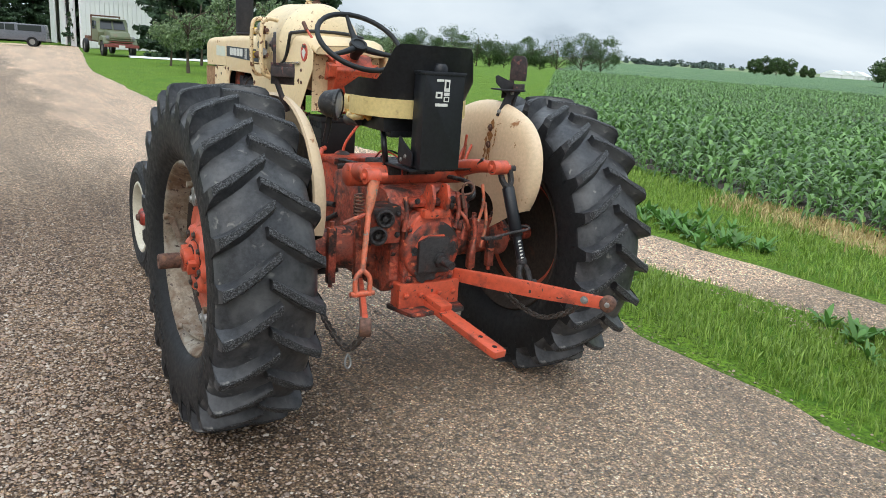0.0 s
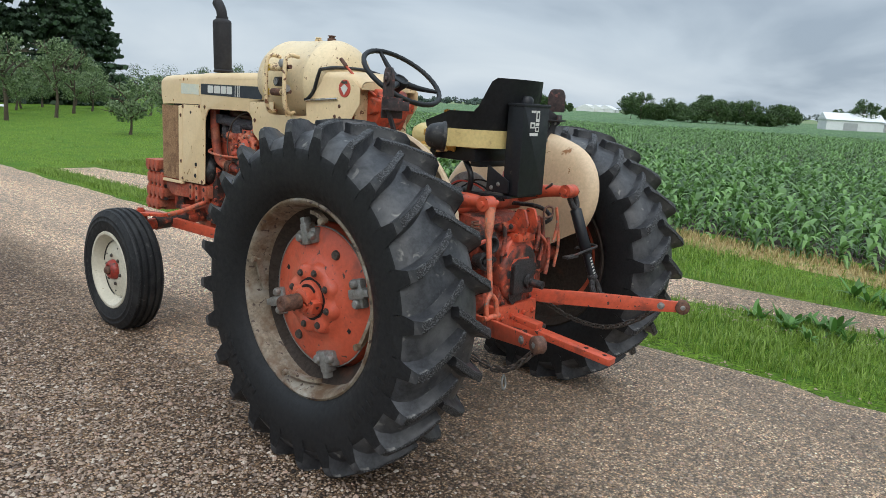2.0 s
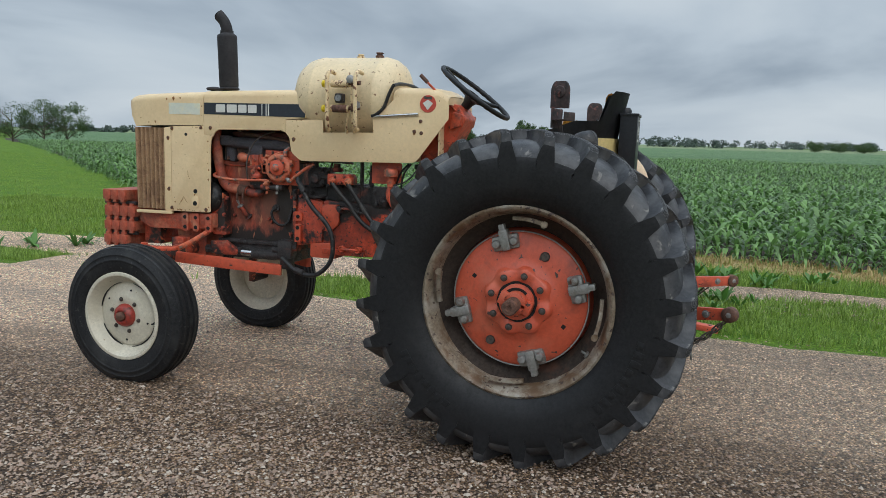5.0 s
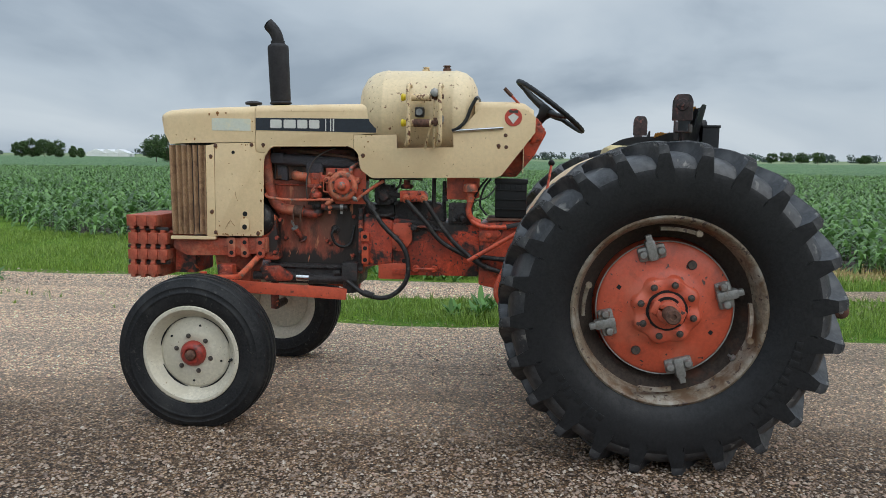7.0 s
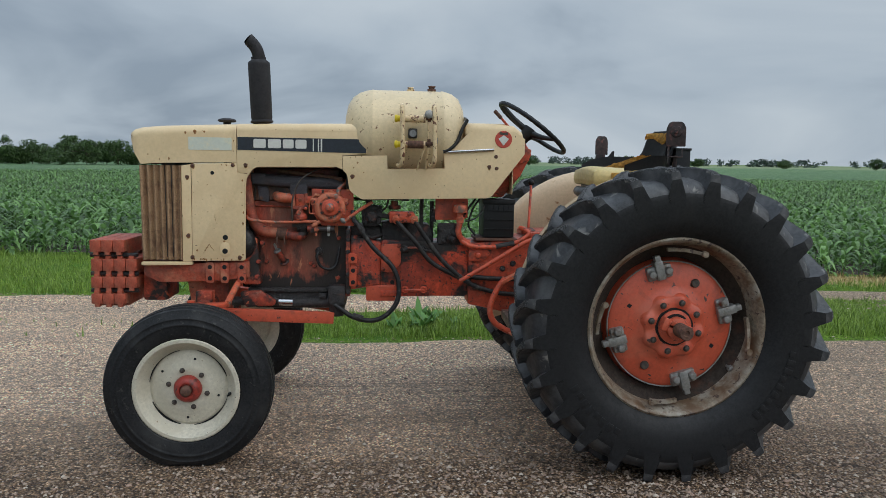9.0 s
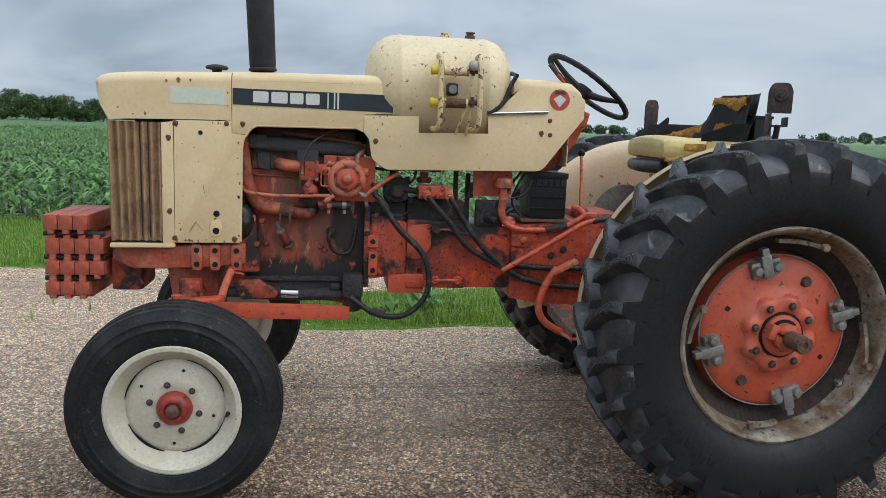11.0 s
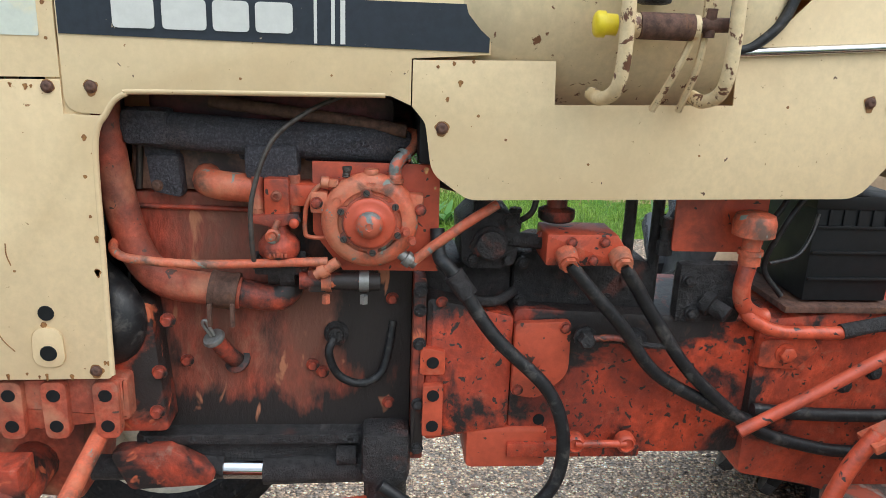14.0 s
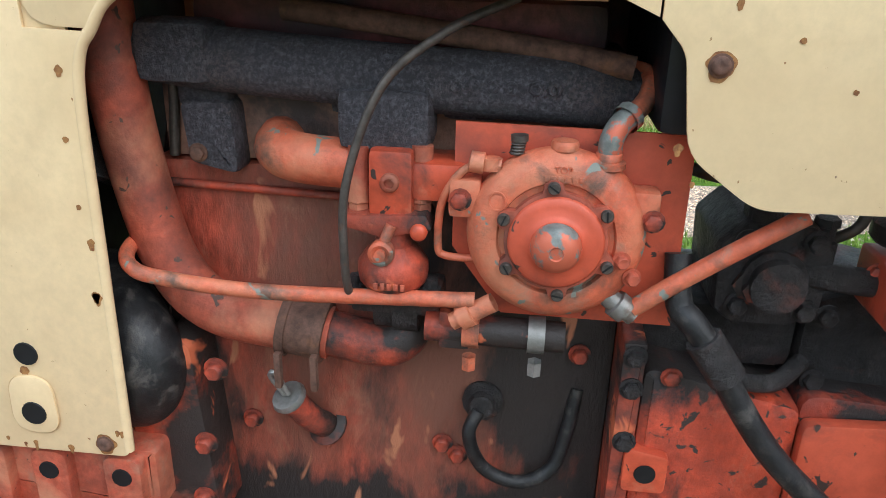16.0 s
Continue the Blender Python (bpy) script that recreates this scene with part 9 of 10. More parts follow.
def maize_plant(seed, leaves=8, segs=4):
    r = np.random.default_rng(seed)
    vs, qs = [], []
    a0 = r.uniform(0, 6.28)
    hgt = r.uniform(0.24, 0.36)
    for i, (w0, w1) in enumerate(((0.013, 0.010),)):
        for z, w in ((0, w0), (hgt, w1)):
            vs += [(w * math.cos(t), w * math.sin(t), z) for t in (0, 2.1, 4.2)]
        qs += [(0, 1, 4, 3), (1, 2, 5, 4), (2, 0, 3, 5)]
    for k in range(leaves):
        a = a0 + math.pi * k + r.normal(0, 0.35)
        z = 0.06 + (hgt - 0.04) * k / (leaves - 1)
        up = k / (leaves - 1)
        L = r.uniform(0.34, 0.52) * (1.0 - 0.25 * abs(up - 0.45))
        v, q = leaf_strip((0, 0, z), (math.cos(a), math.sin(a)), L * (1.0 - 0.30 * up), r.uniform(0.040, 0.060), L * (0.58 + 0.38 * up), L * (1.0 - 0.30 * up) * r.uniform(0.8, 1.25), segs)
        qs += [tuple(i + len(vs) for i in c) for c in q]
        vs += v
    return np.array(vs), np.array(qs)


maize_mat = foliage_material("maize_leaves", (0.082, 0.200, 0.040), 0.32, 0.5, (0.26, 0.45, 0.14), 0.4)


def maize(name, d0, d1, y0, y1, step, shapes, size, label, seed, jitter=0.05):
    r = np.random.default_rng(seed)
    xs, ys = [], []
    for row in range(int(d0 / 0.76), int(d1 / 0.76) + 1):
        y = np.arange(y0, y1, step)
        y = y + r.normal(0, jitter, len(y))
        x = edge_v(np.clip(y, -1e9, 9)) * 1.0 + row * 0.76 + r.normal(0, 0.04, len(y)) + 0.02
        k = x > edge_v(y) + 0.0
        xs.append(x[k]), ys.append(y[k])
    x, y = np.concatenate(xs), np.concatenate(ys)
    pat = np.array([noise.noise((a * 0.12, b * 0.12, 7.0)) for a, b in zip(x, y)])
    s = size * r.uniform(0.8, 1.15, len(x)) * (1 + 0.25 * pat)
    s *= np.where(x - edge_v(y) < 1.2, 0.88, 1.0)
    tagged(new(name, strew(name, shapes, np.stack([x, y, slope_v(x, y)], -1), r.uniform(0, 6.28, len(x)), s, maize_mat, True, seed)), label, "maize", kind="stuff")


near_shapes = [maize_plant(i, 8, 4) for i in range(10)]
mid_shapes = [maize_plant(50 + i, 6, 2) for i in range(8)]
maize("maize_near", 0, 14, -14, 34, 0.115, near_shapes, 0.94, "young green maize plants in rows", 31)
maize("maize_middle", 14.5, 55, -40, 90, 0.27, mid_shapes, 0.98, "young green maize plants farther off", 32, 0.12)
# beyond that the leaves close into one canopy
cx = spread(0, 420, 0, 60, 1.6, 1.06)
cy = spread(-420, 520, -60, 110, 1.6, 1.06)
bm = bmesh.new()
rows = []
for y in cy:
    row = []
    for k in cx:
        x = corn_edge(min(y, 9)) + 54 + k
        row.append(bm.verts.new((x, y, slope(x, y) + 0.30 + 0.12 * noise.noise((x * 0.9, y * 0.9, 0)) + 0.05 * noise.noise((x * 3, y * 3, 5)))) if x > corn_edge(y) + 0.5 else None)
    rows.append(row)
for p, q in zip(rows, rows[1:]):
    for i in range(len(cx) - 1):
        c = (p[i], p[i + 1], q[i + 1], q[i])
        if None not in c:
            bm.faces.new(c)
tagged(part("maize_far", bm, crop_far), "closed green canopy of the far maize", "maize", kind="stuff")
for name, x0, x1, y0, y1, mat, label in (("far_field", 430, 1500, -900, 1200, crop_pale, "pale green far fields"),):
    sheet(name, mat, spread(x0, x1, x0, x0 + 100, 50), spread(y0, y1, -100, 100, 50), 0.05, label, "field")

# ---------- trees, buildings, vehicles in the distance ----------
bark = material("bark", (0.10, 0.075, 0.055), 0.9, spots=(0.055, 0.045, 0.035), spot_scale=12, grain=0.25, bump=0.8, bump_scale=30, bump_dist=0.02, streak=4)
leaf_apple = foliage_material("apple_leaves", (0.095, 0.165, 0.060), 0.5, 0.4, (0.27, 0.36, 0.18), 0.3)
leaf_dark = foliage_material("broadleaf_leaves", (0.042, 0.095, 0.026), 0.6, 0.4, (0.085, 0.150, 0.040), 0.25)
needle = foliage_material("spruce_needles", (0.028, 0.062, 0.032), 0.7, 0.4, (0.062, 0.115, 0.055), 0.15)


def leaf_cloud(rng_, centres, radii, per, leaf, flat=1.0):
    """Small bent leaf quads strewn over clumps. Returns verts, quads."""
    n = len(centres) * per
    c = np.repeat(centres, per, 0)
    rad = np.repeat(radii, per)
    d = rng_.normal(0, 1, (n, 3))
    d /= np.linalg.norm(d, axis=1)[:, None]
    p = c + d * (rad * rng_.uniform(0.45, 1.0, n) ** 0.6)[:, None] * np.array([1, 1, flat])
    a = rng_.normal(0, 1, (n, 3))
    a /= np.linalg.norm(a, axis=1)[:, None]
    b = np.cross(a, d)
    b /= np.linalg.norm(b, axis=1)[:, None] + 1e-9
    s = (leaf * rng_.uniform(0.6, 1.4, n))[:, None]
    v = np.stack([p - a * s, p + b * s * 0.6, p + a * s, p - b * s * 0.6], 1).reshape(-1, 3)
    return v, np.arange(4 * n).reshape(-1, 4)


def branch_mesh(name, lines):
    bm = bmesh.new()
    for pts, r0, r1 in lines:
        tube(bm, pts, r0, 6, 3, radii=(r0, r1))
    return mesh_of(name, bm, bark)


def broad_tree(name, label, at, height, width, seed, leafmat, leaf, per=60, clumps=60, trunk=0.3, group="", sparse=False):
    r = np.random.default_rng(seed)
    t = thing(name, label, "tree", group, (at[0], at[1], slope(*at) - 0.03), float(r.uniform(0, 360)))
    h0 = height * trunk
    lines = [([(0, 0, 0), (0.02 * height * r.normal(), 0.02 * height * r.normal(), h0), (0.03 * height * r.normal(), 0.03 * height * r.normal(), height * 0.8)], height * 0.022 + 0.02, height * 0.006)]
    tips = []
    for k in range(9):
        a = k * 2.4 + r.uniform(-0.4, 0.4)
        z0 = h0 + (height * 0.45) * r.random()
        reach = width * 0.5 * r.uniform(0.6, 1.0)
        z1 = min(height * 0.95, z0 + height * r.uniform(0.12, 0.35))
        tip = (reach * math.cos(a), reach * math.sin(a), z1)
        lines.append(([(0, 0, z0), (tip[0] * 0.5, tip[1] * 0.5, z0 + (z1 - z0) * 0.65), tip], height * 0.010 + 0.01, 0.01))
        tips.append(tip)
        for j in range(2):
            e = (tip[0] * r.uniform(0.6, 1.1) + 0.1 * width * r.normal(), tip[1] * r.uniform(0.6, 1.1) + 0.1 * width * r.normal(), tip[2] + height * r.uniform(-0.05, 0.15))
            lines.append(([(tip[0] * 0.55, tip[1] * 0.55, z0 + (z1 - z0) * 0.68), e], height * 0.005 + 0.006, 0.006))
            tips.append(e)
    part("trunk", branch_mesh("trunk", lines), None, t)
    u = r.normal(0, 1, (clumps, 3))
    u /= np.linalg.norm(u, axis=1)[:, None]
    k = r.uniform(0.35, 1.0, clumps) ** 0.5
    c = u * k[:, None] * np.array([width * 0.44, width * 0.44, (height - h0) * 0.46]) + np.array([0, 0, h0 + (height - h0) * 0.52])
    if sparse:
        c = np.concatenate([c[: clumps // 4], np.array(tips)])
    v, f = leaf_cloud(r, c, r.uniform(0.09, 0.17, len(c)) * width, per, leaf, 0.8)
    part("crown", fast_mesh("crown", v, f, leafmat), None, t)
    return t


def spruce(at, height, width, seed):
    r = np.random.default_rng(seed)
    t = thing("spruce", "tall dark green spruce tree", "tree", "spruces", (at[0], at[1], slope(*at) - 0.05))
    part("trunk", branch_mesh("trunk", [([(0, 0, 0), (0, 0, height * 0.5), (0, 0, height)], height * 0.016, 0.02)]), None, t)
    vs, fs, base = [], [], 0
    levels = int(height * 2.4)
    pts, sizes = [], []
    for i in range(levels):
        z = 0.5 + (height - 0.6) * i / levels
        reach = width * 0.5 * (1 - (z / height) ** 1.15) + 0.15
        for k in range(9):
            a = r.uniform(0, 6.28)
            R = reach * r.uniform(0.75, 1.1)
            for j in range(1, 6):
                u = j / 5
                pts.append((R * u * math.cos(a), R * u * math.sin(a), z - 0.28 * R * u + 0.18 * R * u * u))
                sizes.append(0.20 + 0.12 * (1 - u))
    v, f = leaf_cloud(r, np.array(pts), np.array(sizes) * 1.3, 13, 0.23, 0.45)
    part("crown", fast_mesh("crown", v, f, needle), None, t)


for i, (x, y, h, w) in enumerate(((10.6, 51, 13, 6.2), (15.5, 56, 15, 7), (19.5, 55, 14, 6.5), (23, 58, 12.5, 6), (8.5, 70, 14, 6), (-3.5, 84, 12, 6), (0.5, 86, 13, 6.5), (4.5, 88, 12, 6), (-8, 85, 12, 6))):
    spruce((x, y), h, w, 100 + i)
apple_rows = [(6.3, 30.6), (7.6, 29.6), (7.1, 37.6), (9.0, 39), (10.6, 32.6), (11.6, 40.3), (9.6, 35.6), (13.4, 37.6), (12.8, 43), (15.8, 41), (15.0, 46), (18.0, 46), (19, 51)]
for i, (x, y) in enumerate(apple_rows):
    s = 1.0 if i < 9 else 0.85
    broad_tree("apple_tree", "young green apple tree on the lawn", (x, y), 3.1 * s * (0.9 + 0.2 * math.sin(i * 2.1)), (2.15 if i < 6 else 2.9) * s, 200 + i, leaf_apple, 0.055, 70, 34 if i < 6 else 44, 0.33 if i < 6 else 0.2, "orchard trees")
for i, (x, y, h) in enumerate(((8.7, 21.7, 1.6), (13, 27.2, 1.8), (14.6, 30, 2.0), (17.5, 32.9, 2.0), (21.7, 44.2, 2.2), (32, 48, 2.0), (27.5, 43.4, 1.9), (20, 38, 2.1), (25, 41, 1.9), (17.2, 37.0, 1.9), (22.5, 36.0, 1.8))):
    broad_tree("sapling", "slender staked fruit sapling", (x, y), h * 1.1, 1.8, 240 + i, leaf_apple, 0.05, 60, 30, 0.24, "orchard trees")
CAM0 = (-1.8, -3.2)


def polar(az, dist, eye=CAM0):
    return eye[0] + dist * math.sin(radians(az)), eye[1] + dist * math.cos(radians(az))


for i, (az, d, h, w) in enumerate(((32.3, 118, 5.9, 6.5), (34.2, 121, 5.6, 6), (36.4, 122, 3.8, 6), (37.9, 119, 4.8, 6), (40.2, 120, 5.6, 7), (42.0, 118, 5.8, 7), (43.4, 119, 5.7, 6.5), (30.2, 121, 5.2, 7), (27.8, 122, 5.4, 7), (25.5, 120, 4.8, 7), (23.2, 120, 5.4, 7), (39.0, 123, 3.6, 6), (35.2, 122, 4.0, 7), (33.3, 123, 3.6, 7), (28.9, 124, 3.6, 8))):
    broad_tree("shade_tree", "open-crowned field tree with bare twigs", polar(az, d), h, w, 300 + i, leaf_dark, 0.085, 36 if i in (1, 4, 8) else 130, 46, 0.06, "trees beyond the lawn", sparse=i in (1, 4, 8, 10))
for i, (az, d, h, w) in enumerate(((53.9, 420, 8.0, 9), (54.6, 425, 9.0, 10), (55.3, 420, 9.2, 10), (56.0, 425, 8.6, 10), (57.0, 415, 6.0, 4.5), (57.5, 415, 5.0, 4))):
    broad_tree("grove_tree", "rounded dark tree in a field grove", polar(az, d), h, w, 330 + i, leaf_dark, 0.32, 60, 60, 0.05, "grove on the rise")
for i in range(4, 21):
    az = 59.2 + i * 0.66
    h = 6.2 + 1.8 * math.sin(i * 1.7) + 1.2 * math.sin(i * 0.6)
    broad_tree("hedgerow_tree", "green tree in a field hedgerow", polar(az, 232 + 10 * math.sin(i * 2.3)), h, 8.5, 360 + i, leaf_dark, 0.24, 60, 52, 0.08, "hedgerow trees", sparse=(i % 7 == 3))
for i, (az, d, h, w) in enumerate(((77.8, 250, 9.0, 9), (79.3, 255, 7.5, 8), (80.6, 235, 6.2, 7), (81.3, 236, 6.0, 6), (83.9, 88, 2.7, 3.0), (76.3, 262, 6, 7), (98, 520, 7, 14), (99.5, 520, 7, 14), (101, 520, 6.5, 14),
                                   (107.5, 530, 7, 9), (108.4, 530, 8, 9), (109.4, 535, 7.5, 10), (110.4, 530, 8, 10), (113.2, 530, 6, 9),
                                   (124.5, 520, 7.5, 8), (127, 525, 8, 9), (119, 530, 5.5, 10))):
    broad_tree("field_tree", "lone green tree among the fields", polar(az, d, (-3.6, 0)), h, w, 400 + i, leaf_dark, 0.06 if d < 100 else 0.26, 60, 56, 0.1, "trees among the fields")
# long low woods on the skyline
# distance haze is mixed into this leaf colour as bluish grey
hazed_wood = foliage_material("far_woods", (0.070, 0.102, 0.085), 0.8, 0.3, None, 0.1)
r = np.random.default_rng(77)
pts, sizes = [], []
for az0, az1, d, h in ((42, 53, 900, 9), (44, 52, 700, 6), (60, 75, 900, 10), (78, 106, 1100, 14), (86, 92, 800, 13), (104, 140, 900, 11), (140, 180, 700, 10), (-60, -4, 500, 10), (14, 34, 600, 12)):
    for k in range(int((az1 - az0) * d / 400)):
        az = r.uniform(az0, az1)
        x, y = polar(az, d * r.uniform(0.97, 1.03))
        hh = h * (0.75 + 0.35 * noise.noise((az * 0.9, d * 0.01, 0))) * r.uniform(0.7, 1.0)
        for z in (0.25, 0.55, 0.85):
            pts.append((x + r.normal(0, 3), y + r.normal(0, 3), slope(x, y) + hh * z))
            sizes.append(h * 0.42)
v, f = leaf_cloud(r, np.array(pts), np.array(sizes), 26, 1.3, 0.6)
tagged(new("far_woods", fast_mesh("far_woods", v, f, hazed_wood)), "long dark woods on the skyline", "woods", kind="stuff")

# white farm shed with open doors
white_steel = material("white_steel_cladding", (0.78, 0.79, 0.80), 0.45, grain=0.03, bump=0.1, extra=(0.66, 0.67, 0.68), extra_scale=0.6, extra_at=(0.5, 0.8))
dark_gap = material("shed_interior", (0.03, 0.032, 0.035), 0.8, grain=0.1, bump=0.0)
roof_steel = material("grey_steel_roof", (0.42, 0.43, 0.44), 0.5, 0.2, grain=0.05, bump=0.1)


SX, SY = 6.3, 66.0
shed = thing("machine_shed", "white steel-clad machine shed with dark open doorways", "shed", at=(SX, SY, slope(SX, SY)), turn=4.2)
bm = bmesh.new()
box(bm, 0, 16, 0, 0.12, 0, 5.6)
box(bm, 0, 0.12, 0, 14, 4.4, 5.6)
box(bm, 15.9, 16, 0.12, 14, 0, 5.6)
box(bm, 0.12, 15.9, 13.9, 14, 0, 5.6)
for y0, y1 in ((0.12, 0.5), (2.6, 4.4), (6.6, 9.0), (11.5, 13.9)):
    box(bm, 0, 0.12, y0, y1, 0, 4.4)
part("wall", bm, white_steel, shed)
rib = bmesh.new()
box(rib, 0, 0.31, -0.03, 0.03, 0.05, 5.55)
rib = mesh_of("cladding_sheet", rib, white_steel)
for i in range(44):
    part("cladding_sheet", rib, None, shed).location = (0.05 + 15.9 * i / 44, -0.03, 0)
bm = bmesh.new()
prism(bm, [(-0.3, 5.55), (16.3, 5.55), (8, 8.2)], "y", -0.4, 14.4)
part("roof", bm, roof_steel, shed)
for y0, y1 in ((0.5, 2.6), (4.4, 6.6), (9.0, 11.5)):
    bm = bmesh.new()
    box(bm, 0.5, 0.6, y0, y1, 0, 4.4)
    part("doorway", bm, dark_gap, shed)
bm = bmesh.new()
box(bm, 2.4, 2.75, -0.2, -0.02, 4.55, 4.8, 0.03)
part("wall_lamp", bm, bolt_dark, shed)

# old green flatbed truck
truck_green = material("faded_green_paint", (0.135, 0.155, 0.085), 0.5, spots=(0.17, 0.12, 0.075), spot_scale=3, spot_at=(0.55, 0.66), grain=0.1, bump=0.1)
glass_dark = material("dark_window_glass", (0.03, 0.035, 0.04), 0.08, grain=0.02, bump=0.0)
red_faded = material("faded_red_paint", (0.22, 0.055, 0.045), 0.55, grain=0.1, bump=0.1)


def wheel_parts(holder, spots, rad, wid):
    bm = bmesh.new()
    lathe(bm, [(rad * 0.55, -wid / 2), (rad * 0.92, -wid / 2), (rad, -wid * 0.35), (rad, wid * 0.35), (rad * 0.92, wid / 2), (rad * 0.55, wid / 2)], (0, 0, 0), (1, 0, 0), 20, cap=False)
    tyre = mesh_of("tyre", bm, rubber)
    bm = bmesh.new()
    lathe(bm, [(0, -wid * 0.3), (rad * 0.55, -wid * 0.35), (rad * 0.56, wid * 0.35), (0, wid * 0.3)], (0, 0, 0), (1, 0, 0), 16, cap=False)
    rim = mesh_of("rim", bm, steel)
    for x, y in spots:
        w = part("wheel", rim, None, holder)
        w.location = (x, y, rad)
        part("tyre", tyre, None, w)


TX, TY = 6.05, 49.0
truck = thing("old_truck", "old faded green flatbed truck parked by the shed", "truck", at=(TX, TY, slope(TX, TY)), turn=186)
truck.scale = (1.12, 1.12, 1.12)
bm = bmesh.new()
prism(bm, rounded([(-1.0, 0.75), (0.35, 0.75), (0.42, 1.25), (0.30, 1.35), (0.02, 1.98), (-0.85, 2.0), (-1.0, 1.3)], 0.10), "x", -0.82, 0.82, 0.06)
part("cab", bm, truck_green, truck)
bm = bmesh.new()
prism(bm, rounded([(0.3, 0.7), (1.75, 0.7), (1.80, 1.05), (1.65, 1.28), (0.3, 1.38)], 0.12), "x", -0.52, 0.52, 0.08)
part("bonnet", bm, truck_green, truck)
for s in (-1, 1):
    bm = bmesh.new()
    prism(bm, rounded([(0.55, 0.55), (0.75, 0.95), (1.15, 1.08), (1.60, 1.0), (1.82, 0.65), (1.60, 0.62), (1.45, 0.80), (1.0, 0.82), (0.80, 0.55)], 0.05), "x", min(s * 0.45, s * 0.88), max(s * 0.45, s * 0.88), 0.05)
    fen = part("front_fender", bm, truck_green, truck)
    bm = bmesh.new()
    lathe(bm, [(0.10, 0), (0.11, 0.04), (0.08, 0.06), (0, 0.065)], (s * 0.66, 1.72, 0.98), (0, 1, 0.05), 16, cap=False)
    part("headlight", bm, glass_lens, fen)
    bm = bmesh.new()
    box(bm, s * 0.825 - 0.01, s * 0.825 + 0.01, -0.72, 0.12, 1.38, 1.82, 0.004)
    part("side_window", bm, glass_dark, truck)
for s in (-1, 1):
    bm = bmesh.new()
    pane = [(s * 0.05, 0.315, 1.42), (s * 0.66, 0.315, 1.42), (s * 0.60, 0.110, 1.86), (s * 0.05, 0.110, 1.86)]
    back = [bm.verts.new((px, py - 0.05, pz - 0.02)) for px, py, pz in pane]
    front = [bm.verts.new(v) for v in pane]
    bm.faces.new(front), bm.faces.new(back[::-1])
    for k in range(4):
        bm.faces.new((front[k], back[k], back[(k + 1) % 4], front[(k + 1) % 4]))
    part("windscreen", bm, glass_dark, truck)
bm = bmesh.new()
box(bm, -0.62, 0.62, 0.05, 0.32, 1.93, 1.97, 0.01)
part("sun_visor", bm, truck_green, truck)
for i in range(4):
    bm = bmesh.new()
    box(bm, -0.60, 0.60, 1.78, 1.84, 0.66 + i * 0.10, 0.71 + i * 0.10, 0.01)
    part("grille_bar", bm, red_faded if i < 2 else truck_green, truck)
bm = bmesh.new()
box(bm, -0.90, 0.90, 1.90, 1.98, 0.50, 0.66, 0.02)
bumper = part("bumper", bm, red_faded, truck)
bm = bmesh.new()
box(bm, -0.16, 0.16, 1.985, 1.995, 0.50, 0.62)
part("plate", bm, decal_white, bumper)
bm = bmesh.new()
box(bm, -0.45, -0.33, -4.2, -1.0, 0.66, 0.84, 0.02)
box(bm, 0.33, 0.45, -4.2, -1.0, 0.66, 0.84, 0.02)
box(bm, -0.95, 0.95, -2.0, -1.12, 0.84, 0.98, 0.02)
box(bm, -0.80, 0.80, -1.2, -1.12, 0.98, 1.25, 0.02)
box(bm, -0.80, 0.80, -1.2, -1.12, 2.06, 2.14, 0.02)
box(bm, -0.80, -0.72, -1.2, -1.12, 1.25, 2.06, 0.01)
box(bm, 0.72, 0.80, -1.2, -1.12, 1.25, 2.06, 0.01)
part("flatbed", bm, rust_iron, truck)
wheel_parts(truck, ((-0.75, 1.2), (0.75, 1.2), (-0.72, -2.8), (0.72, -2.8)), 0.40, 0.22)

# grey pickup
car_grey = material("grey_car_paint", (0.135, 0.145, 0.170), 0.3, 0.2, grain=0.03, bump=0.0, coat=0.4)
KX, KY = 1.0, 62.5
pickup = thing("pickup", "dark grey pickup with a cap over its bed", "pickup", at=(KX, KY, slope(KX, KY)), turn=78)
bm = bmesh.new()
prism(bm, rounded([(-2.6, 0.45), (2.65, 0.42), (2.70, 0.85), (2.45, 1.02), (1.3, 1.08), (0.75, 1.62), (-0.55, 1.66), (-0.62, 1.62), (-2.5, 1.62), (-2.6, 1.1)], 0.10), "x", -0.85, 0.85, 0.06)
part("body", bm, car_grey, pickup)
for s in (-1, 1):
    for y0, y1, k in ((0.12, 0.95, 0.35), (-0.55, 0.05, 0.0), (-2.3, -0.75, 0.0)):
        bm = bmesh.new()
        prism(bm, rounded([(y0, 1.12), (y1, 1.12), (y1 - k, 1.54), (y0, 1.55)], 0.03), "x", min(s * 0.845, s * 0.862), max(s * 0.845, s * 0.862))
        part("window", bm, glass_dark, pickup)
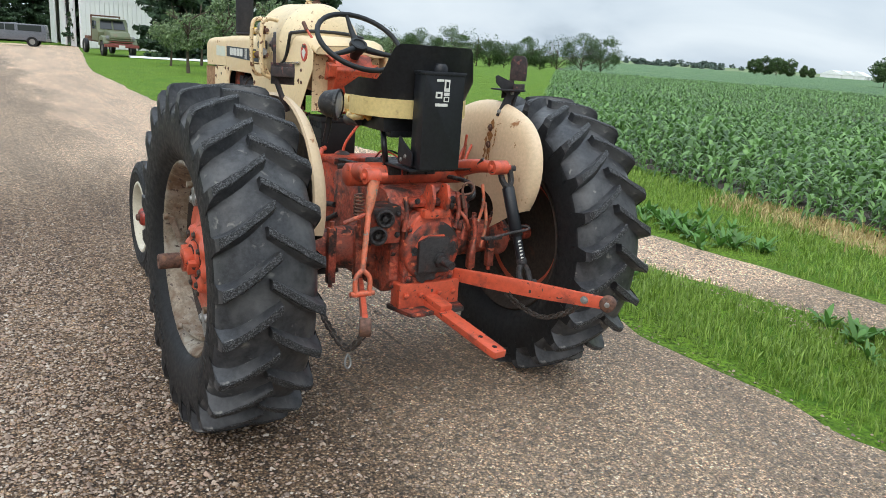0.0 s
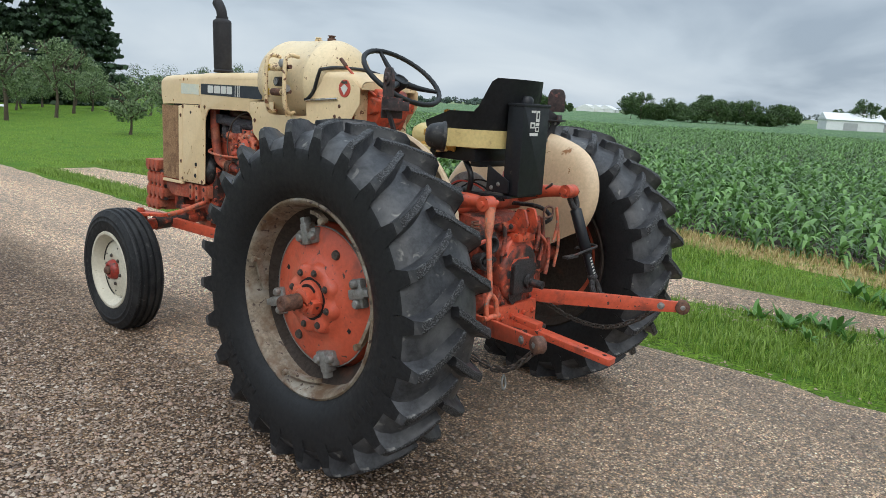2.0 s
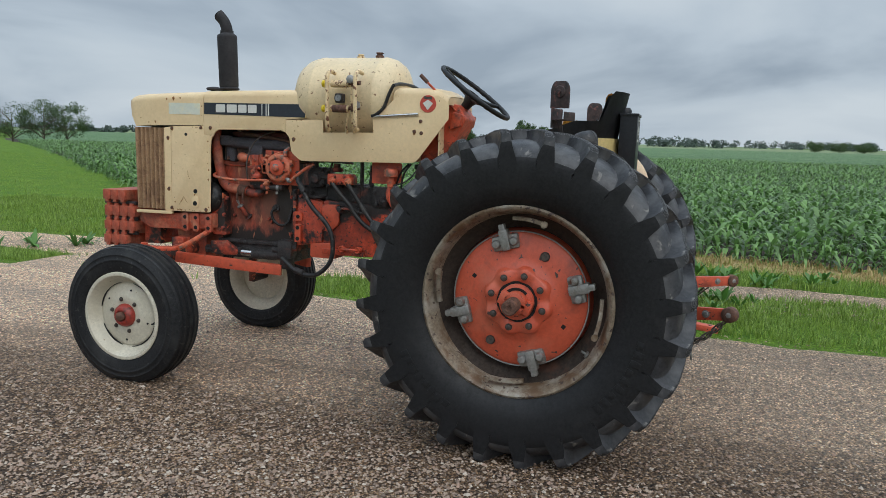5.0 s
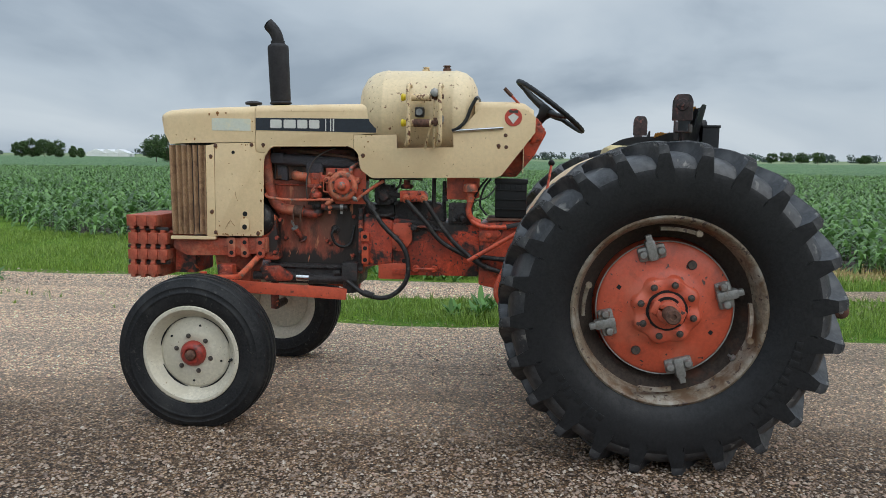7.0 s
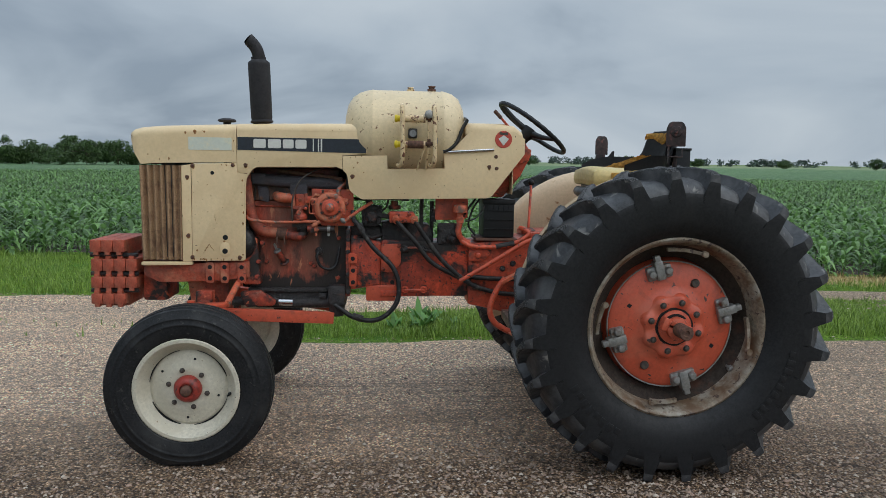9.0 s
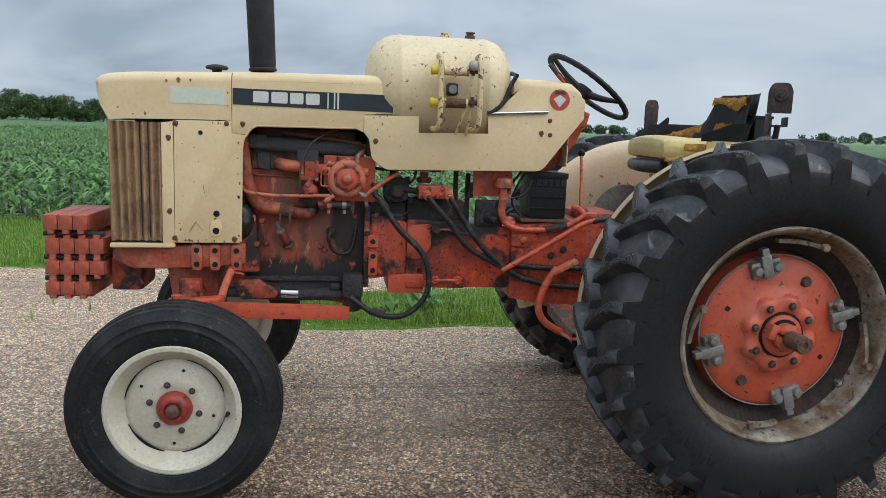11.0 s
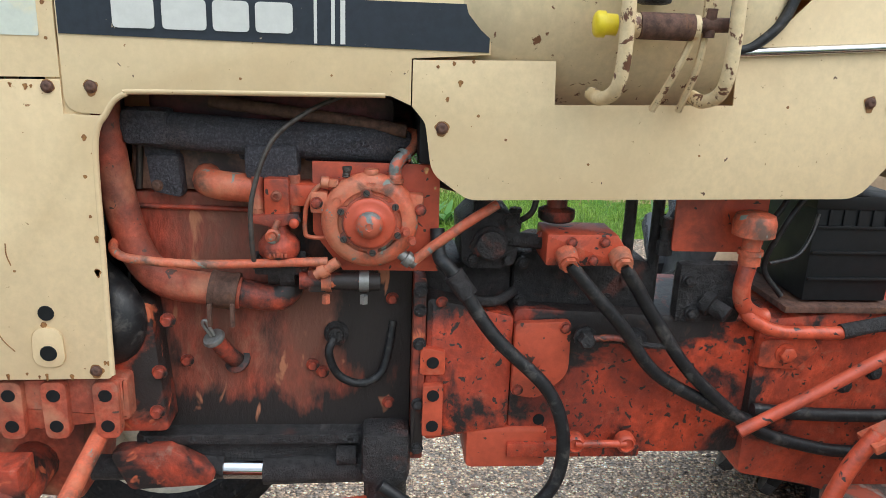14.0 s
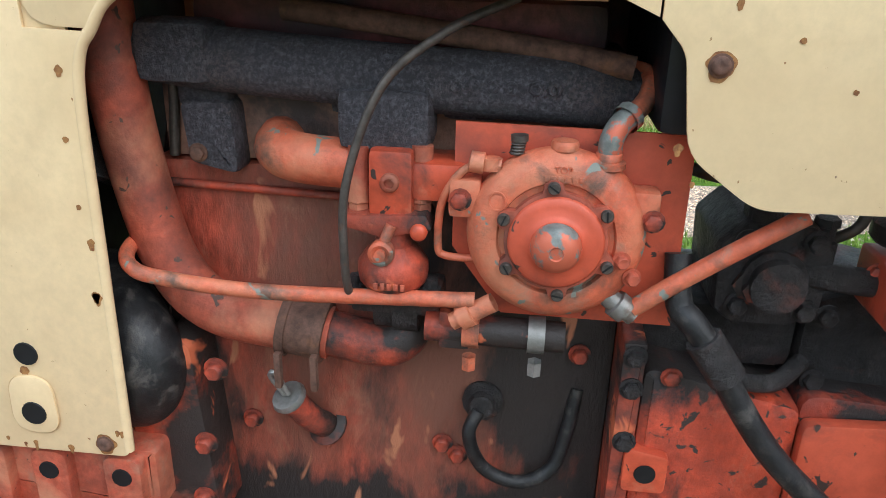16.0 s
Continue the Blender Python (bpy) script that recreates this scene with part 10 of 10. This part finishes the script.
for y in (2.64, -2.68):
    bm = bmesh.new()
    box(bm, -0.85, 0.85, y, y + 0.10, 0.42, 0.60, 0.02)
    part("bumper", bm, steel, pickup)
wheel_parts(pickup, ((-0.78, 1.75), (0.78, 1.75), (-0.78, -1.65), (0.78, -1.65)), 0.37, 0.24)

# white silage plastic lying on the grass beside the truck
bm = bmesh.new()
prev = None
for i in range(24):
    t = i / 23
    x, y = 6.6 + 6.0 * t, 46.5 - 1.5 * t
    z = slope(x, y)
    w = 0.35 + 0.2 * noise.noise((i * 0.7, 0, 0))
    row = [bm.verts.new((x, y - w, z + 0.01)), bm.verts.new((x, y, z + 0.10 + 0.12 * abs(noise.noise((i * 0.9, 1, 0))))), bm.verts.new((x, y + w, z + 0.01))]
    if prev:
        bm.faces.new((prev[0], prev[1], row[1], row[0])), bm.faces.new((prev[1], prev[2], row[2], row[1]))
    prev = row
tagged(part("plastic_sheet", bm, white_steel), "crumpled white plastic sheet on the grass", "tarpaulin")

# far farm buildings
def barn(name, label, at, length, width, height, turn, roofmat, wallmat):
    b = thing(name, label, "building", at=(*at, slope(*at)), turn=turn)
    bm = bmesh.new()
    box(bm, -length / 2, length / 2, -width / 2, width / 2, 0, height)
    part("wall", bm, wallmat, b)
    bm = bmesh.new()
    prism(bm, [(-width / 2 - 0.4, height - 0.1), (width / 2 + 0.4, height - 0.1), (0, height + width * 0.22)], "x", -length / 2 - 0.3, length / 2 + 0.3)
    part("roof", bm, roofmat, b)
    for d in ((length / 2, length / 2 + 0.08, -1.6, 1.6), (-length * 0.2, length * 0.05, -width / 2 - 0.08, -width / 2)):
        bm = bmesh.new()
        box(bm, *d, 0, height * 0.75)
        part("door", bm, roof_steel, b)


barn("white_barn", "long white farm building across the maize", polar(77.1, 248, (-3.6, 0)), 15, 9, 3.2, -60, white_steel, white_steel)
barn("small_house", "small grey house beside the white barn", polar(79.0, 252, (-3.6, 0)), 7, 6, 2.6, -60, roof_steel, roof_steel)
for i, az in enumerate((58.9, 59.6, 60.3)):
    barn("poultry_barn", "low white barn with pale roof on the skyline", polar(az, 640), 30, 14, 2.6, 20, white_steel, white_steel)
